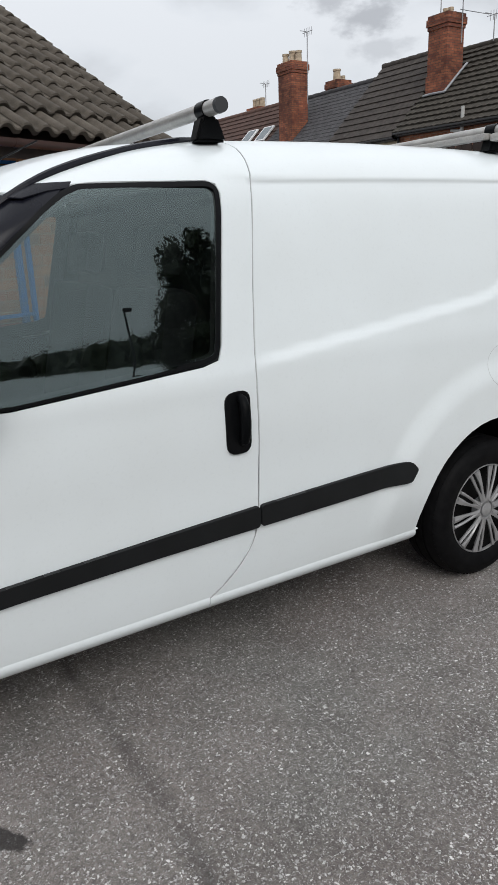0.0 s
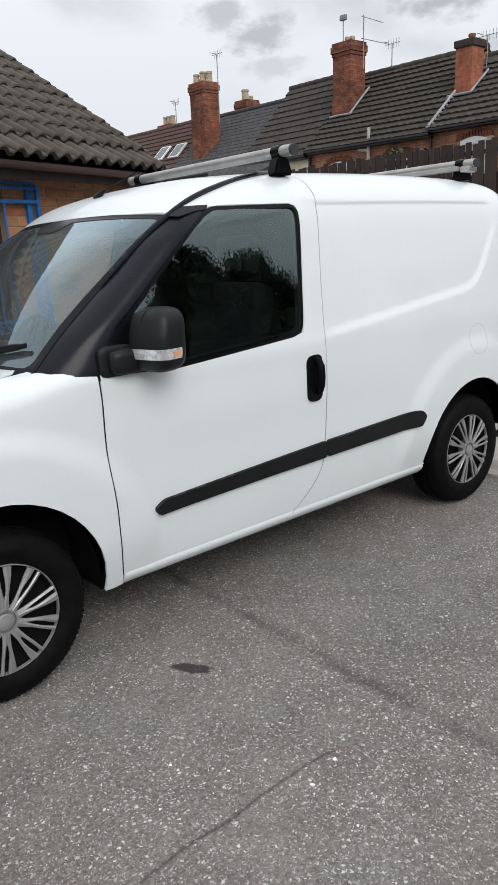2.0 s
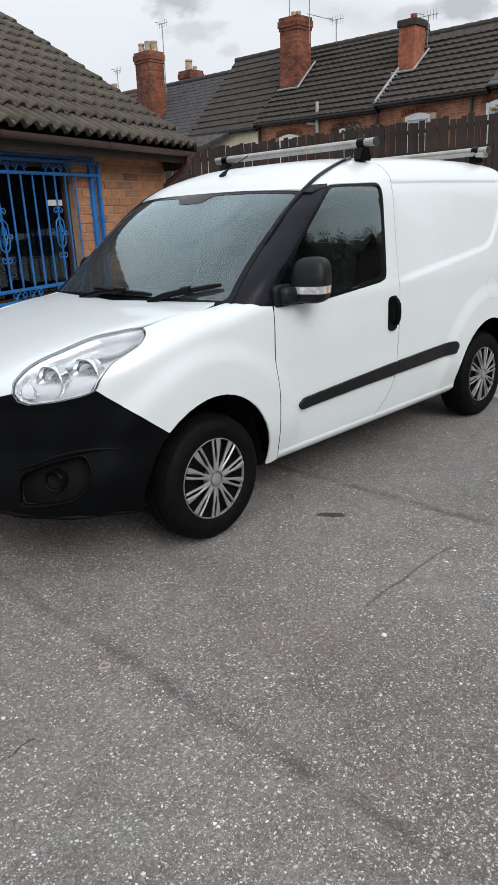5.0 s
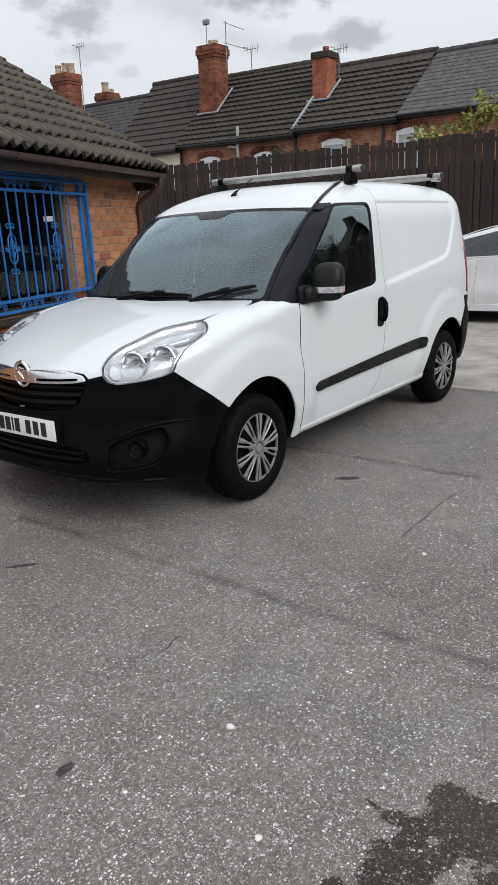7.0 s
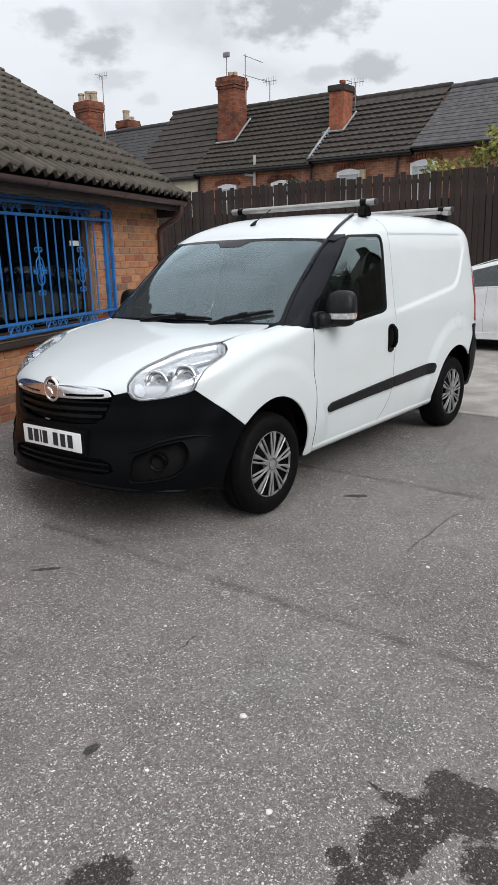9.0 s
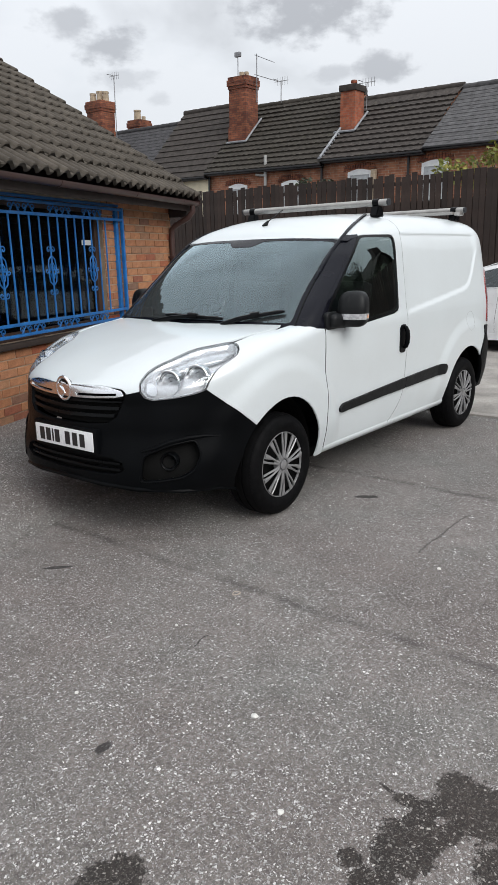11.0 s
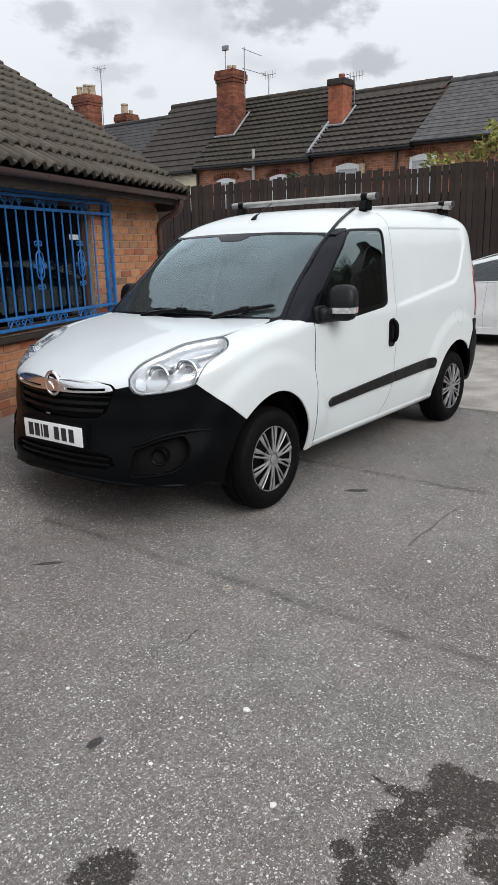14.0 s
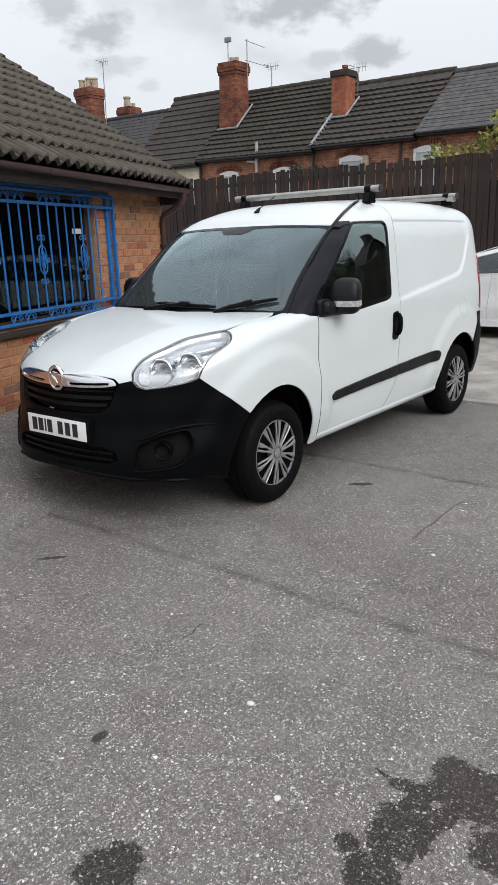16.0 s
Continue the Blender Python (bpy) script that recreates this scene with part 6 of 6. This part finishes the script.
        cylinder(bm, (x, a, z - 0.035), (x, b + 0.02, z - 0.03), 0.115, 0.125, 10)
    part("ridge_tiles", bm, material or M_FARTILE, house)


def terrace_house(y0, y1, roof_material, wave, label, ridge=RIDGE_Z, wall_material=None, course=0.30, tilt=1.2):
    """One house of the row between y0 and y1; the row follows the falling ground."""
    h = thing("terraced_house", label, "house", "terrace of brick houses")
    ym = (y0 + y1) / 2
    h.matrix_basis = pose(0, ym, 4.5, tilt, 0, 0) @ pose(0, -ym, -4.5)
    part("wall", gable_block(y0 + 0.002, y1 - 0.002, ridge, wall_material or M_HOUSE), wall_material or M_HOUSE, h, smooth_below=0)
    part("roof", roof_sheet(y0, y1, roof_material, wave, ridge, course, step=0.014 if course < 0.25 else 0.040), roof_material, h)
    bm2 = bmesh.new()
    q = [(RIDGE_X, y0, ridge), (RIDGE_X, y1, ridge), (23.4, y1, EAVE_Z - 0.05), (23.4, y0, EAVE_Z - 0.05)]
    bm2.faces.new([bm2.verts.new(p) for p in q])
    part("rear_roof", bm2, roof_material, h, smooth_below=0)
    ridge_tiles(h, y0, y1, ridge, material=roof_material)
    part("eaves_gutter", boxes(((EAVE_X - 0.03, y0, EAVE_Z - 0.045), (EAVE_X + 0.06, y1, EAVE_Z + 0.01)), ((EAVE_X + 0.06, y0, EAVE_Z - 0.10), (FACE - 0.002, y1, EAVE_Z - 0.04)), bevel=0.01), M_PIPE, h)
    return h


house_a = terrace_house(15.45, 18.95, M_FARTILE, 0.0, "end terrace house with dark thick-coursed roof and cream wall", 7.40, M_CREAM, 0.33)
house_b = terrace_house(10.35, 15.45, M_MOSSTILE, 0.034, "brick terraced house with mossy brown tiled roof and tall chimney", 7.10, course=0.27, tilt=1.5)
house_c = terrace_house(6.75, 10.35, M_FARTILE, 0.034, "brick terraced house with dark tiled roof and orange chimney", 6.72)
house_d = terrace_house(1.0, 6.75, M_SLATE, 0.0, "brick terraced house with grey slate roof", 6.55, course=0.22)
house_e = terrace_house(-6.0, 1.0, M_SLATE, 0.0, "brick terraced house with grey slate roof", 6.45, course=0.22)
house_f = terrace_house(18.95, 24.0, M_DARKSLATE, 0.0, "brick terraced house with grey slate roof", 7.12, course=0.22)
house_g = terrace_house(24.0, 33.0, M_REDTILE, 0.0, "brick terraced house with red tiled roof and skylights", 7.32)
for y in (14.05, 11.65):
    house_window(house_b, y, 4.06)
house_window(house_c, 9.0, 4.14)
house_window(house_d, 6.42 - 0.0, 4.13)
house_window(house_d, 2.6, 4.13)
house_window(house_a, 16.55, 3.95, 0.85, 0.9, arched=False)
chimney(house_b, 19.22, 14.85, 0.80, 0.72, 5.3, 7.90, M_STACK, ((0.1, 0.15, 0.09, 0.22, M_POT), (-0.05, -0.2, 0.08, 0.16, M_POT)))
flashing(house_b, 19.22, 14.85, 0.80, 0.72, 7.10)
aerial(house_b, 19.1, 15.0, 7.9, 0.85, 2)
aerial(house_b, 19.2, 14.2, 7.0, 1.6, 1)
aerial(house_b, 20.3, 13.9, 7.1, 0.75, 0)
chimney(house_c, 19.15, 10.10, 0.56, 0.58, 5.3, 6.72, M_REDSTACK, ((0.0, -0.05, 0.10, 0.36, M_REDSTACK),), corbel=False, label="short orange brick chimney with dark cap", dark_cap=True)
flashing(house_c, 19.15, 10.15, 0.66, 0.62, 6.72)
aerial(house_c, 19.5, 9.76, 6.2, 0.85, 0)
bm = bmesh.new()
for k in range(10):
    t = k / 9
    box(bm, (-0.05, -0.07, 0), (0.05, 0.07, 0.05), 0.01, Matrix.Translation((EAVE_X + 0.02 + t * 1.15, 10.36, EAVE_Z + 0.04 + t * 1.15 * 0.82)))
tube(bm, [(EAVE_X, 10.36, EAVE_Z + 0.09), (EAVE_X + 1.25, 10.36, EAVE_Z + 0.09 + 1.25 * 0.82)], 0.04, 6)
part("parapet_flashing", bm, M_LEAD, house_c, "pale lead flashing")
chimney(house_f, 18.77, 22.38, 0.92, 0.76, 3.0, 8.09, M_STACK, ((-0.1, 0.32, 0.13, 0.36, M_POT), (0.0, 0.0, 0.14, 0.42, M_POT), (0.05, -0.33, 0.13, 0.38, M_POT)))
aerial(house_f, 18.77, 21.42, 6.5, 2.5, 0)
chimney(house_f, 21.6, 23.0, 0.75, 0.7, 6.0, 7.75, M_STACK, ((0.0, 0.1, 0.16, 0.46, M_POT), (0.0, -0.3, 0.09, 0.15, M_POT)))
chimney(house_g, 21.0, 28.2, 1.0, 0.7, 6.0, 7.55, M_STACK, ((0.0, 0.3, 0.13, 0.4, M_POT), (0.0, -0.3, 0.13, 0.4, M_POT), (0.0, 0.0, 0.13, 0.4, M_POT)))
aerial(house_g, 21.0, 27.6, 7.5, 1.0, 0)
for y in (26.0, 24.75):
    t = (7.32 - EAVE_Z) / (RIDGE_X - EAVE_X)
    bm = bmesh.new()
    box(bm, (-0.42, -0.38, 0.05), (0.42, 0.38, 0.12), 0.01, Matrix.Translation((19.0, y, EAVE_Z + (19.0 - EAVE_X) * t)) @ Matrix.Rotation(-math.atan(t), 4, "Y"))
    sky_frame = part("skylight", bm, M_PVC, house_g, "white framed skylight", smooth_below=0)
    bm = bmesh.new()
    box(bm, (-0.36, -0.30, 0.121), (0.36, 0.30, 0.128), 0.0, Matrix.Translation((19.0, y, EAVE_Z + (19.0 - EAVE_X) * t)) @ Matrix.Rotation(-math.atan(t), 4, "Y"))
    part("pane", bm, M_CARGLASS, sky_frame, smooth_below=0)
bm = bmesh.new()
low = [(17.60, 16.7, 4.54), (17.60, 20.8, 4.58), (16.9, 20.3, 3.45)]
va, vb = [bm.verts.new(p) for p in low], [bm.verts.new((x + 0.06, y, z - 0.12)) for x, y, z in low]
bm.faces.new(va), bm.faces.new(vb[::-1])
for k in range(3):
    bm.faces.new((va[k], vb[k], vb[(k + 1) % 3], va[(k + 1) % 3]))
bmesh.ops.recalc_face_normals(bm, faces=bm.faces)
part("lean_to_wall", boxes(((17.80, 18.96, -1.4), (17.896, 20.3, 4.25))), M_CREAM, house_a, smooth_below=0)
part("lean_to_roof", bm, M_SLATE, house_f, "grey slate slope falling beside the cream wall", smooth_below=0)
for y, h in ((15.40, house_b), (10.42, house_c), (7.28, house_c)):
    bm = bmesh.new()
    cylinder(bm, (FACE - 0.06, y, -1), (FACE - 0.06, y, EAVE_Z - 0.03), 0.04, n=10)
    part("rainwater_pipe", bm, M_PIPE, h)
bm = bmesh.new()
cylinder(bm, (FACE - 0.12, 12.72, 3.0), (FACE - 0.12, 12.72, 4.95), 0.055, n=12)
cylinder(bm, (FACE - 0.12, 12.72, 4.28), (FACE - 0.10, 13.15, 4.34), 0.045, n=10)
part("vent_pipe", bm, M_GREYPIPE, house_b, "grey soil vent pipe")
part("flue", boxes(((FACE - 0.20, 8.34, 3.0), (FACE - 0.05, 8.50, 4.10)), bevel=0.01), M_POT, house_c)


# ---- greenery ----
def leaves(bm, centre, r, count, size, rng, squash=0.8):
    for _ in range(count):
        d = Vector((rng.gauss(0, 1), rng.gauss(0, 1), rng.gauss(0, 1))).normalized() * r * rng.random() ** 0.45
        d.z *= squash
        m = Matrix.Translation(Vector(centre) + d) @ Euler((rng.uniform(0, 6.3), rng.uniform(0, 6.3), rng.uniform(0, 6.3))).to_matrix().to_4x4()
        s = size * rng.uniform(0.6, 1.3)
        bm.faces.new([bm.verts.new(m @ Vector(p)) for p in ((0, -s, 0), (s * 0.55, 0, s * 0.12), (0, s, 0), (-s * 0.55, 0, s * 0.12))])


def tree(x, y, h, spread, seed, label="dense dark leafy tree behind the yard", mt=None):
    rng = random.Random(seed)
    t = thing("tree", label, "tree", "trees behind the yard", (x, y, 0))
    bm = bmesh.new()
    tube(bm, [(0, 0, 0), (0.1, 0.05, h * 0.25), (0.0, 0.1, h * 0.5), (0.15, 0, h * 0.8)], [0.030 * h, 0.024 * h, 0.016 * h, 0.005 * h], 10)
    tips = [Vector((0, 0, h - spread * 0.45)), Vector((0.2 * spread, 0.1, h - spread * 0.8))]
    for k in range(24):
        a, e = k * 2.4 + rng.uniform(-0.4, 0.4), rng.uniform(-1.0, 0.75)
        l = spread * math.cos(e * 0.9) * rng.uniform(0.55, 0.85)
        tip = Vector((math.cos(a) * l, math.sin(a) * l, h * 0.66 + e * (h * 0.30)))
        tube(bm, [(0.05, 0.05, max(tip.z - 0.25 * h, 0.2 * h)), (tip.x * 0.5, tip.y * 0.5, tip.z - 0.12 * h), tip], [0.009 * h, 0.006 * h, 0.002 * h], 6)
        tips.append(tip)
    part("trunk", bm, M_BARK, t)
    bm = bmesh.new()
    for tip in tips:
        r = spread * rng.uniform(0.38, 0.52)
        g = bmesh.ops.create_icosphere(bm, subdivisions=2, radius=r * 0.60)
        for v in g["verts"]:
            v.co = tip + v.co * (1 + 0.5 * noise.noise(v.co * (2.2 / r) + tip))
        leaves(bm, tip, r * 1.08, 520, h * 0.0085, rng, 0.95)
    part("crown", bm, mt or M_LEAF, t, smooth_below=0)


# one round tree stands out of an even line of lower ones; each by its bearing and the height of its top
TREES = [(35.0, 19.0, 8.6, 1.75)]
RISE = curve([(-20, 11.8), (25, 11.8), (29, 12.8), (31, 15.6), (38, 17.0), (43, 16.2), (46, 15.0), (50, 13.0), (55, 11.3), (60, 9.5), (80, 9.0)])
for k in range(26):
    bearing = -16 + 3.2 * k
    rise = RISE(bearing)
    far = 22.0 + 2.0 * ((k * 7) % 3)
    TREES.append((bearing, far, 1.4 + far * math.tan(radians(rise + ((k * 5) % 4 - 1.5) * 0.35)), 1.75))
for i, (bearing, far, h, sp) in enumerate(TREES):
    tree(1.2 + far * math.sin(radians(bearing)), -0.8 - far * math.cos(radians(bearing)), h, sp, 20 + i)
bm = bmesh.new()
rng = random.Random(5)
for k in range(150):
    b = radians(-22 + 0.62 * k)
    for low in (0.5, (2.2, 3.3, 2.6, 4.0)[k % 4] - (1.2 if k > 120 else -0.7 if k < 76 else 0)):
        spot_at = Vector((1.2 + 21.0 * math.sin(b), -0.8 - 21.0 * math.cos(b), low))
        g = bmesh.ops.create_icosphere(bm, subdivisions=3, radius=0.9)
        for v in g["verts"]:
            v.co = spot_at + v.co * (1.05 + 0.5 * noise.noise(v.co * 2.3 + spot_at) + 0.25 * noise.noise(v.co * 9.0 + spot_at))
        leaves(bm, spot_at, 1.35, 170, 0.075, rng, 1.0)
place("hedge", bm, M_LEAF, "dark overgrown hedge at the edge of the yard", "hedge", "stuff", smooth_below=0)

def street_lamp(x, y, h):
    lamp = thing("street_lamp", "tall dark grey street lamp behind the yard", "street lamp", at=(x, y, 0))
    bm = bmesh.new()
    tube(bm, [(0, 0, 0), (0, 0, 1.2), (0, 0, 1.25), (0, 0, h)], [0.09, 0.09, 0.06, 0.045], 12)
    part("post", bm, M_PIPE, lamp)
    bm = bmesh.new()
    box(bm, (-0.06, -0.08, h - 0.08), (0.34, 0.08, h + 0.04), 0.03)
    part("lantern", bm, M_PIPE, lamp)


street_lamp(1.2 + 19.0 * math.sin(radians(24.6)), -0.8 - 19.0 * math.cos(radians(24.6)), 6.3)

rear = thing("rear_house", "brick house across the yard with a tall chimney", "house", at=(27.0, -15.0, -1.2), turn=30)
bm = bmesh.new()
outline = [(-4, 0), (4, 0), (4, 4.6), (0, 7.2), (-4, 4.6)]
a, b = [bm.verts.new((x, -4.5, z)) for x, z in outline], [bm.verts.new((x, 4.5, z)) for x, z in outline]
bm.faces.new(a), bm.faces.new(b[::-1])
for k in range(5):
    bm.faces.new((a[k], b[k], b[(k + 1) % 5], a[(k + 1) % 5]))
bmesh.ops.recalc_face_normals(bm, faces=bm.faces)
# wall and chimney have their backlit shade painted in
part("wall", bm, M_BACKLITBRICK, rear, smooth_below=0)
part("roof", boxes(((-4.4, -4.7, 0), (0.1, 4.7, 0.1)),), M_FARTILE, rear, smooth_below=0).matrix_basis = pose(0, 0, 7.3) @ pose(0, 0, 0, 0, -33, 0)
part("roof", boxes(((-0.1, -4.7, 0), (4.4, 4.7, 0.1)),), M_FARTILE, rear, smooth_below=0).matrix_basis = pose(0, 0, 7.3) @ pose(0, 0, 0, 0, 33, 0)
part("chimney", boxes(((-0.5, 3.2, 5.8), (0.5, 4.0, 9.2)), bevel=0.02), M_BACKLITBRICK, rear, smooth_below=0)

rng = random.Random(11)
shrub = thing("shrub", "yellow-green shrub showing over the fence", "shrub", at=(13.1, 2.75, 0))
bm = bmesh.new()
for k in range(6):
    tube(bm, [(rng.uniform(-0.1, 0.1), rng.uniform(-0.3, 0.3), 0), (rng.uniform(-0.2, 0.2), rng.uniform(-0.6, 0.6), 2.4), (rng.uniform(-0.2, 0.2), rng.uniform(-0.8, 0.8), 3.6)], [0.04, 0.025, 0.008], 6)
part("trunk", bm, M_BARK, shrub)
bm = bmesh.new()
for c, r, k in (((0, 0.1, 3.55), 0.35, 110), ((0, -0.35, 3.75), 0.32, 110), ((0.05, 0.75, 3.25), 0.4, 110), ((0, 1.2, 3.35), 0.32, 70), ((0, 0.4, 3.1), 0.5, 110), ((0, -0.8, 3.3), 0.4, 90), ((0, -0.1, 4.0), 0.18, 30), ((0, -1.4, 3.4), 0.4, 80)):
    leaves(bm, c, r, k, 0.07, rng, 0.9)
part("crown", bm, M_SHRUB, shrub, smooth_below=0)
ivy = thing("climber", "green climber over the fence top", "shrub", at=(12.6, 7.2, 0))
bm = bmesh.new()
tube(bm, [(0, 0, 0), (0.05, 0.1, 1.8), (-0.1, 0.3, 3.2)], [0.03, 0.02, 0.008], 6)
part("trunk", bm, M_BARK, ivy)
bm = bmesh.new()
leaves(bm, (0, 0.25, 3.25), 0.32, 120, 0.06, rng, 0.7)
leaves(bm, (0, -0.3, 3.2), 0.28, 90, 0.06, rng, 0.6)
part("crown", bm, M_LEAF, ivy, smooth_below=0)

# ---- the fence: boards with narrow gaps above a full lower part ----
fence = tagged(new("fence"), "tall dark-stained close-boarded timber fence", "fence")
FENCE_X = 12.2
rng = random.Random(3)
part("backing", boxes(((FENCE_X + 0.035, -16, 0), (FENCE_X + 0.055, 17, 2.66)), bevel=0.0), M_FENCE, fence, smooth_below=0)
part("rail", boxes(((FENCE_X + 0.030, -16, 3.02), (FENCE_X + 0.075, 17, 3.10)),), M_FENCE, fence, smooth_below=0)
board_meshes = []
for k in range(4):
    bm = bmesh.new()
    box(bm, (0, 0.0, 0.0), (0.024, 0.118 + 0.004 * k, 3.19 + 0.012 * k), 0.004)
    board_meshes.append(mesh_of("board", bm, M_FENCE, 0))
y, k = -16.0, 0
while y < 17:
    ob = new("board", board_meshes[rng.randrange(4)])
    ob.parent = fence
    ob.matrix_basis = pose(FENCE_X + rng.uniform(0, 0.006), y, rng.uniform(-0.03, 0.03) + 0.012 * max(y - 2, 0), rng.uniform(-0.35, 0.35), 0, 0)
    y += 0.141 + rng.uniform(-0.004, 0.004)
    k += 1

# ---- bricks of the near wall ----
brick_meshes = []
for k in range(3):
    bm = bmesh.new()
    box(bm, (0.005, 0.0, 0.005), (STRETCH - 0.005, 0.05, COURSE - 0.005), 0.0035)
    brick_meshes.append(mesh_of("brick", bm, M_BRICK, 0))
half_meshes = []
for w in (STRETCH / 2, STRETCH / 4, STRETCH * 0.75):
    bm = bmesh.new()
    box(bm, (0.005, 0.0, 0.005), (w - 0.005, 0.05, COURSE - 0.005), 0.0035)
    half_meshes.append(mesh_of("brick", bm, M_BRICK, 0))
rng = random.Random(8)
rest, laid = bmesh.new(), 0


def lay(u, z, w, keep):
    """One brick of width w at u, z: a piece of its own near the camera's side of the wall, else part of the joined rest."""
    m = pose(u, rng.uniform(-0.002, 0.002), z, 0, rng.uniform(-0.3, 0.3), 0)
    if keep:
        ob = new("brick", brick_meshes[0] if w > 0.2 else half_meshes[0 if w > 0.09 and w < 0.15 else 1 if w < 0.09 else 2])
        ob.parent, ob.matrix_basis = brick_wall, m
    else:
        box(rest, (0.005, 0, 0.005), (w - 0.005, 0.05, COURSE - 0.005), 0.0, m)


rows = int(WALL_TOP / COURSE)
for r in range(3, rows):
    z = r * COURSE
    spans = [(LEFT, END)] if z + COURSE < SILL - 0.04 or z > HEAD else [(LEFT, OPEN_L), (OPEN_R, END)]
    for lo, hi in spans:
        u = lo
        if r % 2:
            w = STRETCH / 2
            if hi - u >= w:
                lay(u, z, w, u > -2.6)
                u += w
        while u < hi - 0.02:
            w = STRETCH if u + STRETCH <= hi + 0.01 else STRETCH * 0.75 if u + STRETCH * 0.75 <= hi + 0.02 else STRETCH / 2 if u + STRETCH / 2 <= hi + 0.02 else STRETCH / 4
            if u + w > hi + 0.03:
                break
            lay(u, z, w, u > -2.6)
            u += w
tagged(part("brick_rest", rest, M_BRICK, brick_wall, smooth_below=0), kind="stuff")

# ---- tiles of the low roof: interlocking with two rolls each ----
SLOPE, TILE_W, GAUGE, TILE_L = 33.2, 0.300, 0.252, 0.322
ROOFM = WALL @ pose(END + 0.045, -0.345, 2.212, SLOPE, 0, 0)


def tile_mesh():
    roll = [(0.004, 0.020), (0.014, 0.036), (0.032, 0.049), (0.058, 0.052), (0.080, 0.042), (0.098, 0.024), (0.114, 0.012), (0.134, 0.010)]
    prof = roll + [(x + 0.15, z) for x, z in roll] + [(0.312, 0.016)]
    bm = bmesh.new()
    rows_v = []
    for y, lift in ((0.0, 0.018), (0.008, 0.030), (TILE_L, -0.020)):
        rows_v.append([bm.verts.new((x, y, z + lift)) for x, z in prof])
    low = [bm.verts.new((x, 0.014, z - 0.016)) for x, z in prof]
    low2 = [bm.verts.new((x, TILE_L, z - 0.034)) for x, z in prof]
    for a, b in zip(rows_v, rows_v[1:]):
        for i in range(len(prof) - 1):
            bm.faces.new((a[i], a[i + 1], b[i + 1], b[i]))
    for i in range(len(prof) - 1):
        bm.faces.new((low[i], low[i + 1], rows_v[0][i + 1], rows_v[0][i]))
    for i in (0, len(prof) - 1):
        bm.faces.new((rows_v[0][i], rows_v[2][i], low2[i], low[i]))
    return mesh_of("roof_tile", bm, M_TILE, 50)


tiles = tagged(new("low_roof"), "brown concrete tiled roof of the low building", "roof", kind="structure")
tiles.matrix_basis = ROOFM
ROWS_T, COLS_T = 14, 19
bm = boxes(((-TILE_W * (COLS_T + 2), 0.02, -0.06), (-0.01, ROWS_T * GAUGE + 0.02, -0.030)))
part("roof_deck", bm, M_TIMBER, tiles, smooth_below=0)
one = tile_mesh()
rng = random.Random(4)
for r in range(ROWS_T):
    for c in range(COLS_T + 1):
        ob = new("roof_tile", one)
        ob.parent = tiles
        ob.matrix_basis = pose(-TILE_W * (c + 1), (r * GAUGE if r else -0.035) + rng.uniform(-0.004, 0.004), (0.034 if r else 0.022) + rng.uniform(-0.002, 0.002), 3.4 + rng.uniform(-0.25, 0.25), 0, rng.uniform(-0.35, 0.35))
bm = bmesh.new()
for c in range(16):
    cylinder(bm, (-0.46 * (c + 1), ROWS_T * GAUGE + 0.10, 0.0), (-0.46 * c + 0.01, ROWS_T * GAUGE + 0.10, 0.01), 0.12, 0.13, 12)
part("ridge_tiles", bm, M_TILE, tiles)
part("verge_board", boxes(((-0.035, 0.03, -0.13), (-0.012, ROWS_T * GAUGE, 0.030)),), M_TIMBER, tiles, smooth_below=0)
slope_back = bmesh.new()
box(slope_back, (-TILE_W * (COLS_T + 2), 0, -0.05), (0, 3.6, 0.03), 0.0, pose(0, ROWS_T * GAUGE + 0.10, 0, -2 * SLOPE, 0, 0))
part("rear_slope", slope_back, M_TILE, tiles, smooth_below=0)
